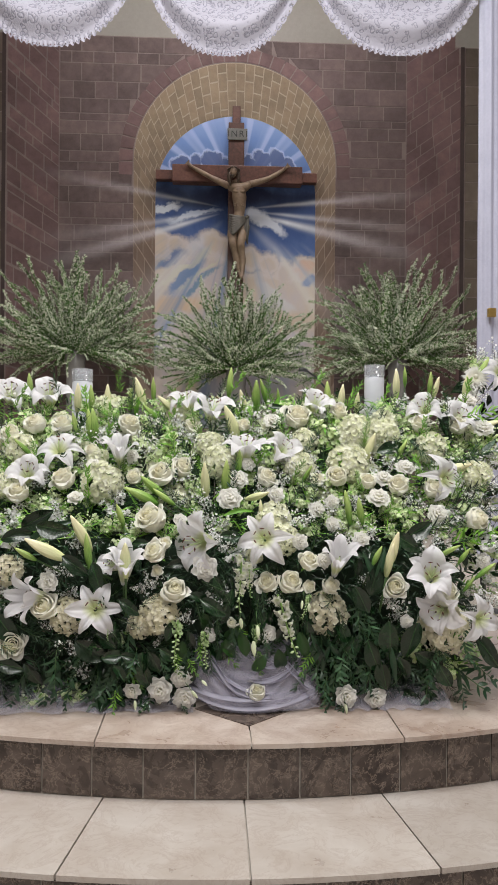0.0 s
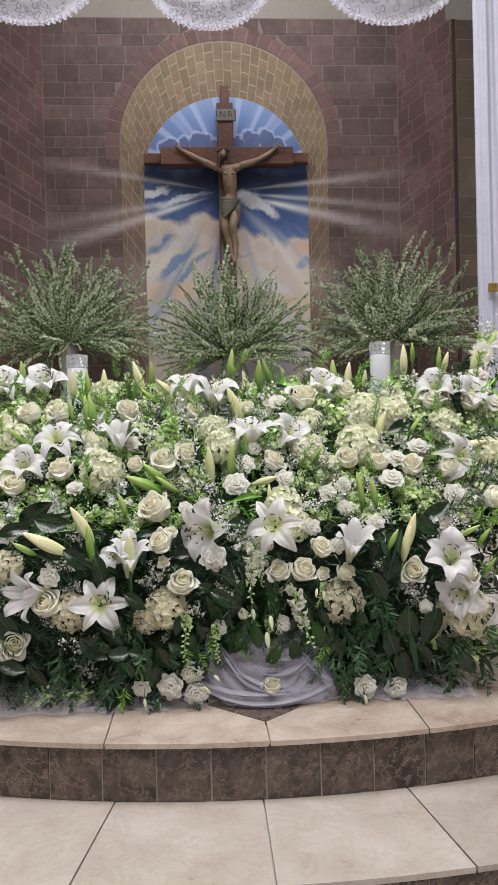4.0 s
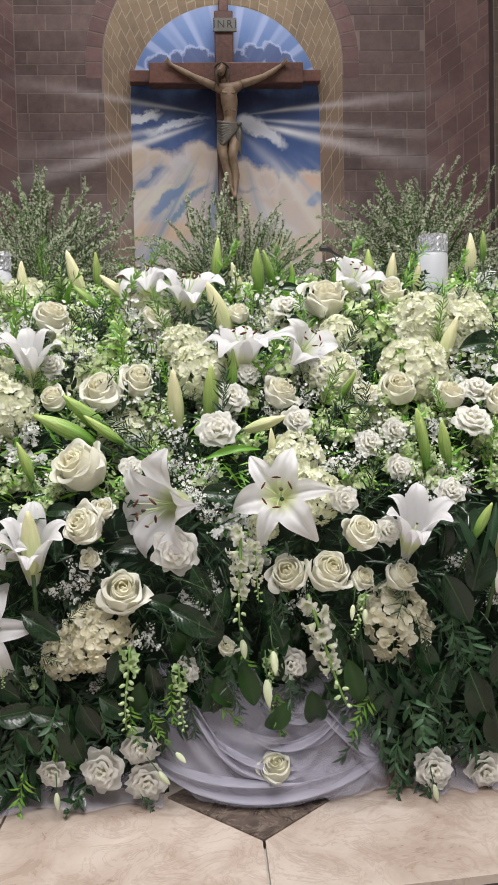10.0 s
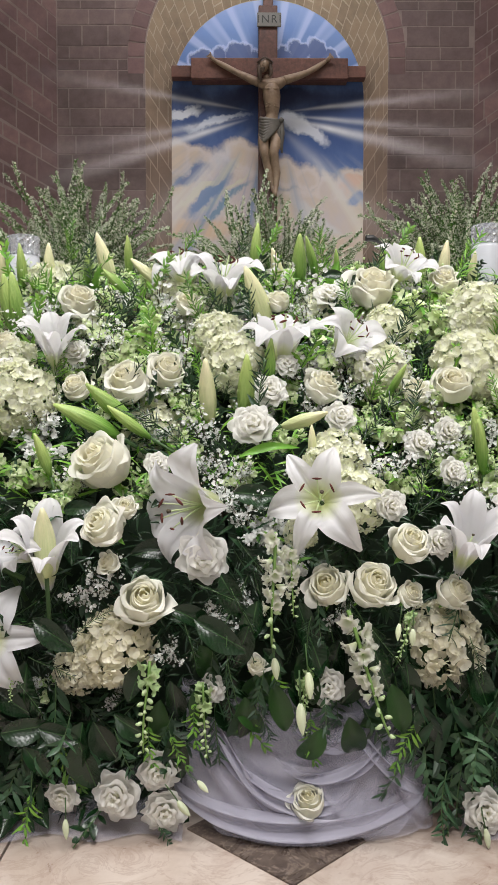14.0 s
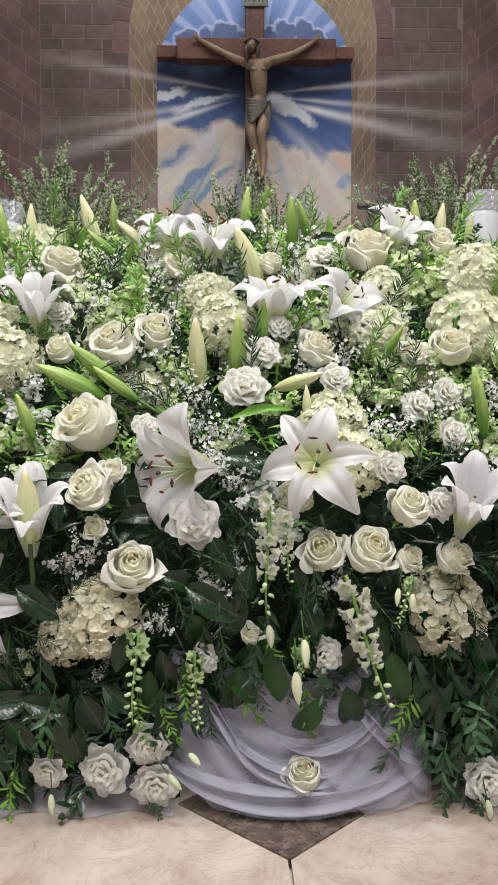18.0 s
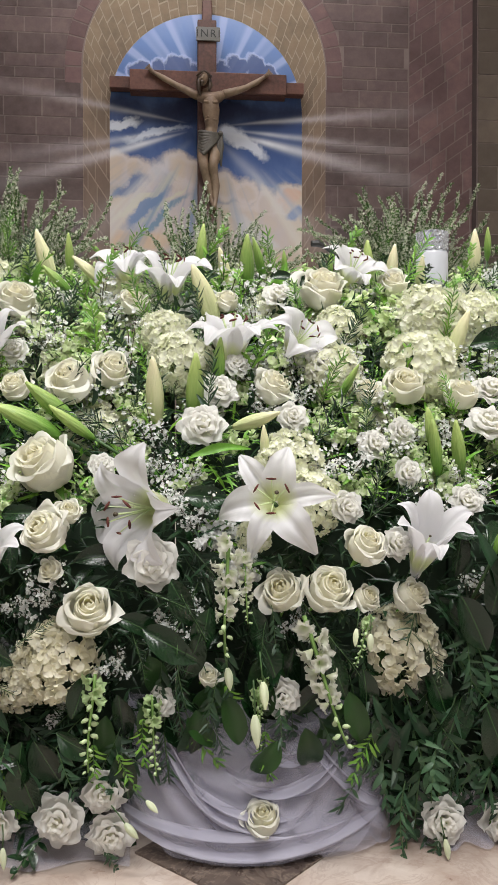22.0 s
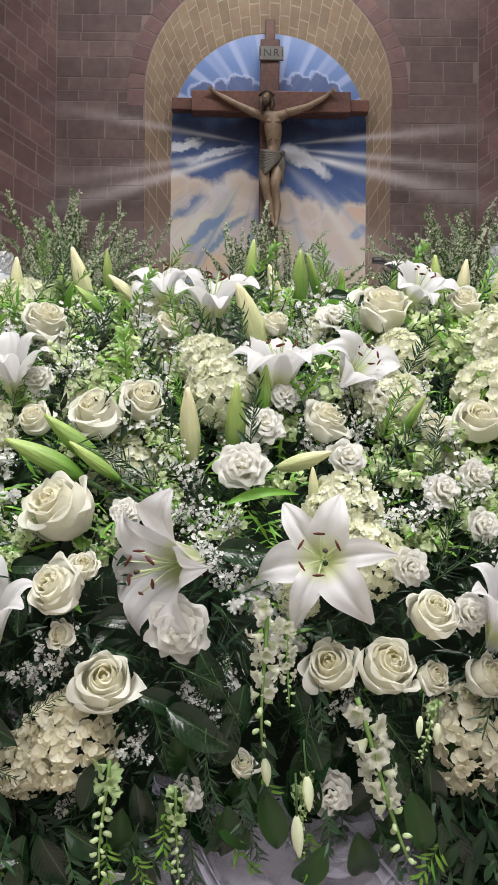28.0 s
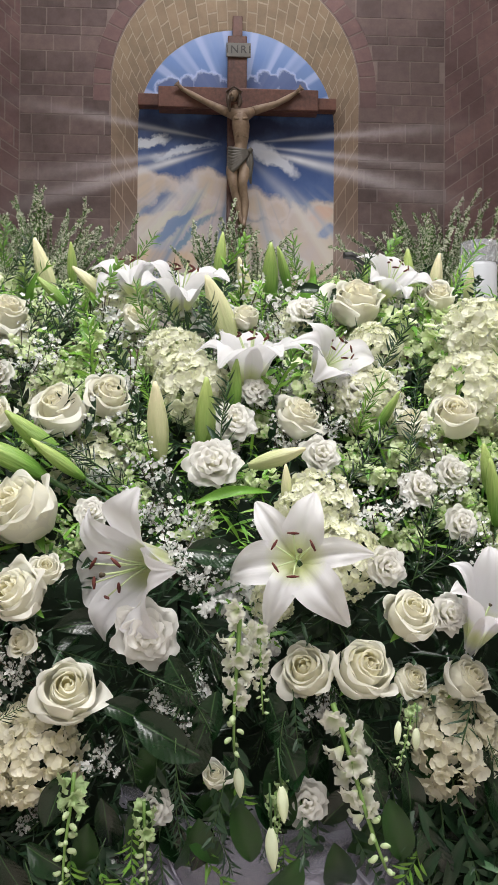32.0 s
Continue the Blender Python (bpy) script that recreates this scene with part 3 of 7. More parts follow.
# ---- altar table and what stands on it ----
LINEN = simple("white_linen", (0.72, 0.72, 0.72), (0.80, 0.80, 0.80), 60, 0.8, 0.15)
table = thing("altar_table", "long altar table under a white linen cloth", "table")
part("tabletop", box_bm(-1.25, 0.64, 2.88, 3.40, 0.80, 0.84, 0.005), LINEN, table)
for x in (-1.15, 0.54):
    for y in (2.92, 3.32):
        part("leg", box_bm(x - 0.03, x + 0.03, y - 0.03, y + 0.03, 0.0, 0.80), WOOD, table)

WAX = simple("white_candle_glass", (0.62, 0.64, 0.69), (0.70, 0.72, 0.77), 20, 0.3, 0.03)


def crystal():
    n = Nodes("cut_crystal")
    n.bsdf.inputs["Transmission Weight"].default_value = 0.75
    return n.done((0.80, 0.82, 0.85), 0.12)


CRYSTAL = crystal()


def candle(x, y, z0, z1):
    ob = thing("candle", "white pillar candle with a cut crystal collar on the altar", "candle", "altar candles", pose(x, y, z0))
    h = z1 - z0
    part("candle_body", lathe_bm([(0.036, 0), (0.0405, 0.004), (0.0405, h - 0.058), (0.038, h - 0.050)], 28), WAX, ob, smooth=True)
    bm = bmesh.new()
    rows, steps = 6, 28
    ring = []
    for j in range(rows + 1):
        ring.append([])
        for i in range(steps):
            a = 2 * math.pi * (i + 0.5 * (j % 2)) / steps
            r = 0.0370 + 0.0045 * ((i + j) % 2)
            ring[j].append(bm.verts.new((r * math.cos(a), r * math.sin(a), h - 0.050 + 0.050 * j / rows)))
    for j in range(rows):
        for i in range(steps):
            bm.faces.new((ring[j][i], ring[j][(i + 1) % steps], ring[j + 1][(i + 1) % steps], ring[j + 1][i]))
    inner = [bm.verts.new((0.031 * math.cos(2 * math.pi * i / steps), 0.031 * math.sin(2 * math.pi * i / steps), h)) for i in range(steps)]
    low = [bm.verts.new((v.co.x, v.co.y, h - 0.048)) for v in inner]
    for i in range(steps):
        k = (i + 1) % steps
        bm.faces.new((ring[rows][i], ring[rows][k], inner[k], inner[i]))
        bm.faces.new((inner[i], inner[k], low[k], low[i]))
    part("crystal_collar", bm, CRYSTAL, ob, "diamond-cut clear crystal collar")
    part("wick", tube_bm([(0, 0, h - 0.054), (0.002, 0, h - 0.034)], 0.0012, 6), INK, ob)
    return ob


candle(-0.632, 3.0, 0.84, 1.098)
candle(0.563, 3.0, 0.84, 1.128)

mic = thing("microphone", "thin black gooseneck microphone on the altar", "microphone")
part("neck", tube_bm([(0.40, 3.1, 0.846), (0.40, 3.1, 0.96), (0.375, 3.1, 1.04), (0.335, 3.1, 1.085), (0.29, 3.09, 1.112)], 0.004, 8), INK, mic)
part("head", tube_bm([(0.295, 3.09, 1.110), (0.28, 3.088, 1.116), (0.262, 3.085, 1.115)], [0.006, 0.009, 0.008], 10), INK, mic)
part("base", lathe_bm([(0.03, 0.0), (0.03, 0.005), (0.01, 0.01)], 16), INK, mic).location = (0.40, 3.1, 0.84)

# ---- plant materials ----
def leafy(name, a, b, rough=0.4, spread=0.5, bump=0.25, glow=0.15):
    """Leaf or petal: lighter and darker from piece to piece and from island to island, with a little light coming through."""
    n = Nodes(name)
    where = n.local()
    fac = n.math("ADD", n.math("MULTIPLY", n.noise(55, 4, 0.6, where), 0.5), n.math("MULTIPLY", n.add("ShaderNodeNewGeometry").outputs["Random Per Island"], 0.5))
    color = n.mix(n.ramp(fac, (0.2, 0.0), (0.8, 1.0)), a, b)
    tone = n.math("ADD", 1 - spread / 2, n.math("MULTIPLY", n.random(), spread))
    node = n.add("ShaderNodeCombineColor")
    for socket in node.inputs[:3]:
        n.link(tone, socket)
    color = n.mix(1.0, color, node.outputs[0], "MULTIPLY")
    n.bump(n.noise(120, 3, 0.5, where), bump)
    n.done(color, rough)
    through_light = n.add("ShaderNodeBsdfTranslucent")
    n.link(color, through_light.inputs[0])
    blend = n.add("ShaderNodeMixShader")
    blend.inputs[0].default_value = glow
    n.link(n.bsdf.outputs[0], blend.inputs[1])
    n.link(through_light.outputs[0], blend.inputs[2])
    n.link(blend.outputs[0], n.tree.nodes["Material Output"].inputs[0])
    return n.mat


def petal_paint(name, heart, edge, reach, spread=0.10, glow=0.42, rough=0.5):
    """A petal that turns from the colour of its heart to that of its edge over some centimetres, with fine veins."""
    n = Nodes(name)
    where = n.local()
    length = n.add("ShaderNodeVectorMath", operation="LENGTH")
    n.link(where, length.inputs[0])
    fac = n.math("ADD", n.math("DIVIDE", length.outputs[1], reach), n.math("MULTIPLY", n.math("SUBTRACT", n.noise(60, 4, 0.6, where), 0.5), 0.3), clamp=True)
    color = n.mix(fac, heart, edge)
    tone = n.math("ADD", 1 - spread, n.math("MULTIPLY", n.random(), spread))
    node = n.add("ShaderNodeCombineColor")
    for socket in node.inputs[:3]:
        n.link(tone, socket)
    color = n.mix(1.0, color, node.outputs[0], "MULTIPLY")
    stretch = n.add("ShaderNodeMapping")
    stretch.inputs["Scale"].default_value = (3.0, 60.0, 3.0)
    n.link(where, stretch.inputs["Vector"])
    n.bump(n.noise(1.6, 3, 0.5, stretch.outputs[0]), 0.08, 0.02)
    n.done(color, rough)
    through_light = n.add("ShaderNodeBsdfTranslucent")
    n.link(color, through_light.inputs[0])
    blend = n.add("ShaderNodeMixShader")
    blend.inputs[0].default_value = glow
    n.link(n.bsdf.outputs[0], blend.inputs[1])
    n.link(through_light.outputs[0], blend.inputs[2])
    n.link(blend.outputs[0], n.tree.nodes["Material Output"].inputs[0])
    return n.mat




def veined_leaf():
    """A glossy leaf, darkened to near black for shaded gaps, with a pale midrib and raised side veins, mapped along its
    length.
    """
    n = Nodes("shade_dark_leaf")
    split = n.add("ShaderNodeSeparateXYZ")
    n.link(n.local(), split.inputs[0])
    off = n.math("ABSOLUTE", split.outputs[1])
    vein = n.math("SINE", n.math("MULTIPLY", n.math("SUBTRACT", split.outputs[0], n.math("MULTIPLY", off, 0.9)), 75.0))
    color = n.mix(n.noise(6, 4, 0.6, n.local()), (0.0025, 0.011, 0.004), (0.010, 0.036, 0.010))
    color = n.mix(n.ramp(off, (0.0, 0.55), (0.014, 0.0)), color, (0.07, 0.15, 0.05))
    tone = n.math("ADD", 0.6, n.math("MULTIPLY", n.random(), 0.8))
    node = n.add("ShaderNodeCombineColor")
    for socket in node.inputs[:3]:
        n.link(tone, socket)
    color = n.mix(1.0, color, node.outputs[0], "MULTIPLY")
    n.bump(n.math("ADD", vein, n.math("MULTIPLY", n.noise(9, 3, 0.5, n.local()), 6.0)), 0.055, 0.010)
    return n.done(color, 0.27, Specular_IOR_Level=0.5)


LEAF = veined_leaf()
LIGHT_LEAF = leafy("fresh_leaf", (0.075, 0.24, 0.025), (0.24, 0.46, 0.06), 0.4)
# grey-green lowered in tone so that gaps between leaves look shaded
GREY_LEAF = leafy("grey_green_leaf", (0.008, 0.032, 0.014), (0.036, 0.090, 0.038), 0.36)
STEM = leafy("green_stem", (0.05, 0.11, 0.035), (0.09, 0.17, 0.05), 0.5)
TWIG = leafy("brown_twig", (0.06, 0.045, 0.03), (0.11, 0.085, 0.05), 0.7)
BLOSSOM = leafy("small_white_blossom", (0.78, 0.79, 0.77), (0.92, 0.92, 0.91), 0.6, 0.15, 0.2, 0.35)
LIME_BLOSSOM = leafy("pale_green_blossom", (0.64, 0.78, 0.38), (0.90, 0.94, 0.74), 0.6, 0.2, 0.2, 0.4)
SPIREA = leafy("spirea_blossom", (0.58, 0.62, 0.46), (0.80, 0.82, 0.70), 0.6, 0.2)
LILY = petal_paint("white_lily_petal", (0.66, 0.74, 0.22), (0.87, 0.86, 0.89), 0.24, glow=0.40)
ROSE = petal_paint("cream_rose_petal", (0.955, 0.925, 0.66), (0.95, 0.942, 0.865), 0.44, glow=0.46)
ROSE_CORE = petal_paint("rose_heart", (0.965, 0.91, 0.60), (0.955, 0.932, 0.79), 0.30, glow=0.48)
WHITE_PETAL = petal_paint("white_ruffled_petal", (0.95, 0.94, 0.78), (0.95, 0.94, 0.905), 0.3, glow=0.52)
HYDRANGEA = leafy("cream_floret", (0.86, 0.88, 0.64), (0.95, 0.95, 0.86), 0.6, 0.12, 0.2, 0.42)
HYDRANGEA_TAN = leafy("ivory_floret", (0.82, 0.79, 0.60), (0.91, 0.88, 0.76), 0.6, 0.12, 0.2, 0.45)


def bud_paint(name, foot, tip):
    """A bud that turns paler from its foot to its tip, with fine lines along it."""
    n = Nodes(name)
    split = n.add("ShaderNodeSeparateXYZ")
    n.link(n.local(), split.inputs[0])
    stretch = n.add("ShaderNodeMapping")
    stretch.inputs["Scale"].default_value = (30.0, 30.0, 2.0)
    n.link(n.local(), stretch.inputs["Vector"])
    line = n.noise(1.0, 3, 0.6, stretch.outputs[0])
    fac = n.math("ADD", n.math("ADD", split.outputs[2], 0.35), n.math("ADD", n.math("MULTIPLY", n.math("SUBTRACT", line, 0.5), 0.9), n.math("MULTIPLY", n.math("SUBTRACT", n.random(), 0.5), 0.4)), clamp=True)
    n.bump(line, 0.25, 0.02)
    return n.done(n.mix(fac, foot, tip), 0.42)


BUD_GREEN = bud_paint("green_bud", (0.12, 0.27, 0.035), (0.50, 0.62, 0.20))
BUD_CREAM = bud_paint("cream_bud", (0.58, 0.64, 0.32), (0.90, 0.82, 0.56))
POLLEN = simple("dark_red_anther", (0.07, 0.015, 0.012), (0.14, 0.03, 0.02), 60, 0.8)


def strip(bm, rows, mat=0):
    """Faces between rows of points."""
    made = [[bm.verts.new(p) for p in row] for row in rows]
    for a, b in zip(made, made[1:]):
        for i in range(len(a) - 1):
            bm.faces.new((a[i], a[i + 1], b[i + 1], b[i])).material_index = mat


def blade(bm, base, ahead, up, length, width, bend=0.3, cup=0.2, rows=5, mat=0, shape=0.8, cols=2):
    """A pointed leaf or petal that starts at base, runs ahead and bends away from up."""
    base, ahead = Vector(base), Vector(ahead).normalized()
    side = ahead.cross(Vector(up))
    side = side.normalized() if side.length > 1e-4 else ahead.orthogonal().normalized()
    up = side.cross(ahead)
    grid = []
    for j in range(rows + 1):
        t = j / rows
        w = width / 2 * max(math.sin(math.pi * t ** shape) ** 0.8, 0.03) if 0 < t < 1 else width * 0.03
        mid = base + (ahead * math.sin(max(bend, 1e-3) * t) + up * (math.cos(bend * t) - 1)) * (length / max(bend, 1e-3)) if abs(bend) > 1e-3 else base + ahead * length * t
        tilt = up * math.cos(bend * t) + ahead * math.sin(bend * t)
        grid.append([mid + side * w * s + tilt * cup * abs(s) ** 2 * w for s in (2 * i / cols - 1 for i in range(cols + 1))])
    strip(bm, grid, mat)


def mesh_of(name, bm, *mats, smooth=True):
    me = bpy.data.meshes.new(name)
    bm.to_mesh(me)
    bm.free()
    for m in mats:
        me.materials.append(m)
    if smooth:
        me.shade_smooth()
    return me


def toward(d, spin=0.0):
    """A turn that points z along d, spun round it by degrees."""
    return Vector(d).to_track_quat("Z", "Y").to_matrix().to_4x4() @ pose(0, 0, 0, 0, 0, spin)


def floret(bm, at, face, size, petals, mat, rng):
    """A tiny flower of a few rounded, cupped petals."""
    face, at = Vector(face).normalized(), Vector(at)
    a = face.orthogonal().normalized()
    b = face.cross(a)
    spin = rng.random() * 6
    for k in range(petals):
        ang = spin + 2 * math.pi * k / petals
        d = a * math.cos(ang) + b * math.sin(ang)
        e = b * math.cos(ang) - a * math.sin(ang)
        lift = face * size * rng.uniform(0.15, 0.4)
        p = [at, at + (d * 0.50 + e * 0.44) * size + lift * 0.4, at + (d * 0.90 + e * 0.36) * size + lift, at + d * size * 1.04 + lift * 1.1, at + (d * 0.90 - e * 0.36) * size + lift, at + (d * 0.50 - e * 0.44) * size + lift * 0.4]
        v = [bm.verts.new(q) for q in p]
        bm.faces.new((v[0], v[1], v[2], v[3])).material_index = mat
        bm.faces.new((v[0], v[3], v[4], v[5])).material_index = mat


# ---- shrubs behind the altar ----
rng = random.Random(5)


def spirea_branch(seed, length):
    """An arching twig set with small leaves and clusters of white blossom."""
    r = random.Random(seed)
    bm = bmesh.new()
    pts, n = [], 9
    sway = r.uniform(-0.12, 0.12)
    for i in range(n):
        t = i / (n - 1)
        pts.append(Vector((length * (0.24 * t * t + 0.010 * math.sin(7 * t + seed)), length * sway * t * t, length * (t - 0.16 * t ** 3))))
    tube_bm(pts, [0.0036 - 0.0028 * i / (n - 1) for i in range(n)], 5, bm, 0)
    for k in range(int(length * 480)):
        t = r.uniform(0.10, 1.0)
        f = t * (n - 1)
        i = min(int(f), n - 2)
        p = pts[i].lerp(pts[i + 1], f - i)
        out = Vector((r.gauss(0, 1), r.gauss(0, 1), r.gauss(0.5, 0.6))).normalized()
        far = r.uniform(0.003, 0.017) * (1.35 - 0.8 * t)
        if r.random() < 0.93 - 0.36 * t:
            tip, side = p + out * r.uniform(0.009, 0.021), out.orthogonal().normalized() * 0.0036
            mid = p.lerp(tip, 0.5)
            bm.faces.new([bm.verts.new(q) for q in (p, mid + side, tip, mid - side)]).material_index = 1
        else:
            for m in range(2):
                floret(bm, p + out * far + Vector((r.gauss(0, 0.004), r.gauss(0, 0.004), r.gauss(0, 0.004))), (out.x, out.y - 0.8, out.z + 0.3), r.uniform(0.0036, 0.0062), 4, 2, r)
    return mesh_of("branch", bm, SHRUB_TWIG, LIGHT_SHRUB, SPIREA)


LIGHT_SHRUB = leafy("shrub_leaf", (0.022, 0.095, 0.012), (0.150, 0.340, 0.055), 0.5)
SHRUB_TWIG = leafy("green_brown_twig", (0.06, 0.075, 0.03), (0.10, 0.12, 0.05), 0.6)
BRANCHES = [spirea_branch(k, 0.62 + 0.05 * k) for k in range(6)]
VASE_GLASS = simple("smoky_glass", (0.20, 0.19, 0.18), (0.27, 0.26, 0.25), 12, 0.12, 0.05)


def shrub(x, y, z, count, reach, label, droop=0.0):
    ob = thing("flowering_shrub", label, "plant", "shrubs before the mural", pose(x, y, 0))
    part("vase", lathe_bm([(0.075, 0.0), (0.085, 0.01), (0.08, z - 0.25), (0.095, z - 0.02), (0.09, z), (0.08, z - 0.01)], 20), VASE_GLASS, ob, "tall smoky glass cylinder vase", True)
    for k in range(count):
        a = k * 2.39996
        tip = 1.72 * ((k + 0.5) / count) ** 0.66 + rng.gauss(0, 0.07)
        d = Vector((math.sin(tip) * math.cos(a), math.sin(tip) * math.sin(a) * 0.55, math.cos(tip)))
        size = reach * rng.choice((0.5, 0.65, 0.75, 0.85, 0.95, 1.08)) * rng.uniform(0.92, 1.05) * (1.0 - 0.06 * tip)
        me = BRANCHES[k % len(BRANCHES)]
        root = Vector((0.05 * math.cos(a) * tip, 0.05 * math.sin(a) * tip, z - 0.03))
        shared("branch", me, Matrix.Translation(root) @ toward(d, rng.uniform(0, 360)) @ Matrix.Diagonal((size, size, size, 1)), ob)
    return ob


shrub(-1.31, 6.85, 1.62, 400, 1.24, "round green shrub of white spirea in a tall vase")
shrub(1.60, 6.85, 1.60, 400, 1.26, "round green shrub of white spirea in a tall vase")
shrub(0.13, 6.85, 1.50, 380, 1.18, "round spirea shrub with arching twigs before the cross")

SNAP_GREEN = leafy("lime_snapdragon", (0.36, 0.53, 0.22), (0.62, 0.74, 0.44), 0.5, 0.2)
SNAP_STEM = leafy("lime_stem", (0.16, 0.30, 0.07), (0.26, 0.42, 0.12), 0.5, 0.2)
SNAP = petal_paint("pale_snapdragon", (0.62, 0.70, 0.40), (0.84, 0.84, 0.76), 0.8)


# ---- flower kinds, each built once at a width or length of one metre and facing up ----
def bent(bm, half, line, turn=0.0, wave=0.0, waves=4.0, lean=0.0, dip=0.22, cols=10, rows=9, phase=0.0, mat=0):
    """A petal round the middle that follows a line of (radius, height) and rounds off towards its corners."""
    n = len(line) - 1
    grid = []
    for j in range(rows + 1):
        row = []
        for i in range(cols + 1):
            u = 2 * i / cols - 1
            v = j / rows * (1 - dip * abs(u) ** 2.6)
            k = min(int(v * n), n - 1)
            f = v * n - k
            p0, p1, p2, p3 = line[max(k - 1, 0)], line[k], line[k + 1], line[min(k + 2, n)]
            r, z = (0.5 * (2 * q1 + (q2 - q0) * f + (2 * q0 - 5 * q1 + 4 * q2 - q3) * f * f + (3 * q1 - q0 - 3 * q2 + q3) * f ** 3) for q0, q1, q2, q3 in zip(p0, p1, p2, p3))
            swell = max(v - 0.45, 0) ** 1.5 * 2.2
            r += wave * swell * math.sin(waves * u + phase) + lean * u * v
            z += wave * 0.8 * swell * math.cos(waves * 1.2 * u + phase)
            ang = turn + u * half * (0.5 + 0.5 * math.sin(math.pi * min(0.5, 0.2 + 0.5 * v)))
            row.append((r * math.cos(ang), r * math.sin(ang), z))
        grid.append(row)
    strip(bm, grid, mat)


def rose_core(seed):
    """The pointed bud of petals furled over the heart of a rose, innermost first."""
    r = random.Random(seed)
    made = []
    bm = bmesh.new()
    tube_bm([(0, 0, -0.3), (0, 0, 0.0), (0.004, 0, 0.16), (0.010, 0.004, 0.25)], [0.06, 0.08, 0.05, 0.012], 12, bm)
    made.append(mesh_of("inner_petal", bm, ROSE_CORE))
    for k in range(7):
        ring = 0 if k < 3 else 1
        q = (0.052 + 0.014 * k, 0.118 + 0.014 * (k - 3))[ring] + r.uniform(-0.004, 0.006)
        top = (0.290 + 0.004 * k, 0.300 - 0.008 * (k - 3))[ring] + r.uniform(-0.030, 0.030)
        bm = bmesh.new()
        bent(bm, (1.5, 1.3)[ring], [(0.03, -0.32), (q + 0.055, -0.10), (q + 0.062, 0.10), (q + 0.018, top - 0.06), (q, top), (q + 0.012 + 0.010 * ring, top + 0.010)],
             (2.2, 1.75)[ring] * k + r.uniform(-0.4, 0.4), 0.030, 3.0, 0.022 + 0.016 * ring, 0.26, phase=r.random() * 6)
        made.append(mesh_of("inner_petal", bm, ROSE_CORE))
    return made


def rose_petal(seed, ring):
    """Broad cupped petals: the standing goblet, the opening ring with a turned lip, and the low guard petals."""
    r = random.Random(10 * ring + seed)
    line = ([(0.06, -0.37), (0.250, -0.14), (0.272, 0.05), (0.236, 0.19), (0.226, 0.250), (0.258, 0.272)],
            [(0.08, -0.41), (0.315, -0.21), (0.362, -0.02), (0.336, 0.12), (0.342, 0.180), (0.405, 0.178)],
            [(0.10, -0.43), (0.335, -0.29), (0.425, -0.11), (0.425, 0.02), (0.452, 0.075), (0.530, 0.040)])[ring]
    bm = bmesh.new()
    bent(bm, (1.15, 1.02, 0.92)[ring], line, 0, (0.045, 0.075, 0.110)[ring], r.uniform(1.6, 3.8), r.uniform(0.035, 0.07), (0.24, 0.28, 0.34)[ring], 12, 12, r.random() * 6)
    for v in bm.verts:
        v.co += Vector((0.0, 0.0, 1.0)) * 0.035 * noise.noise(v.co * 4 + Vector((seed * 9.0, ring * 5.0, 0))) + v.co * 0.07 * noise.noise(v.co * 6 + Vector((seed * 3.0, 0, ring * 7.0)))
    return mesh_of("petal", bm, ROSE)


def ruffle(seed, layers=4):
    """The waved petals of a full double flower, innermost first."""
    r = random.Random(seed)
    made = []
    for k in range(layers):
        f = k / (layers - 1)
        for m in range(3 + (k + 1) // 2):
            wide, high = 0.07 + 0.36 * f, 0.26 - 0.26 * f ** 1.5 + r.uniform(-0.03, 0.03)
            bm = bmesh.new()
            bent(bm, 1.5 - 0.40 * f, [(0.03, -0.30), (0.05 + 0.20 * f, -0.12), (wide * 0.85, high - 0.07), (wide, high), (wide + 0.075, high - 0.02)], 2 * math.pi * m / (3 + k) + k + r.uniform(-0.25, 0.25), 0.030 + 0.030 * f, r.uniform(5, 9), 0.03, 0.22, 18, 7, r.random() * 6)
            for v in bm.verts:
                v.co += v.co * 0.16 * noise.noise(v.co * 7 + Vector((seed * 5.0, k * 3.0, m * 2.0)))
            made.append(mesh_of("petal", bm, WHITE_PETAL))
    return made


def lily_petal(wide, rise, drop, seed):
    """A long petal that leaves the throat upwards, opens out and rolls its tip back."""
    r = random.Random(seed)
    bm = bmesh.new()
    grid, rows, cols = [], 14, 10
    twist = r.uniform(-0.05, 0.05)
    for j in range(rows + 1):
        t = j / rows
        x = 0.03 + 0.50 * t ** 1.25
        z = rise * math.sin(math.pi * min(t, 0.99) * 0.62) - drop * t ** 4 - rise * 0.35
        w = wide * (math.sin(math.pi * min(max(t, 0.02), 0.99) ** 0.82) ** 0.75) * 0.5 + 0.006
        row = []
        for i in range(cols + 1):
            s = 2 * i / cols - 1
            crease = 0.030 * math.exp(-(s / 0.16) ** 2) * math.sin(math.pi * min(t, 1)) - 0.012 * math.exp(-((abs(s) - 0.42) / 0.2) ** 2)
            rim = 0.020 * math.sin(16 * t + 2 * s + seed) * max(abs(s) - 0.4, 0) * math.sin(math.pi * t)
            row.append((x, w * s + twist * t * t + 0.3 * rim, z + 0.26 * w * s * s - crease + rim))
        grid.append(row)
    strip(bm, grid)
    return mesh_of("petal", bm, LILY)


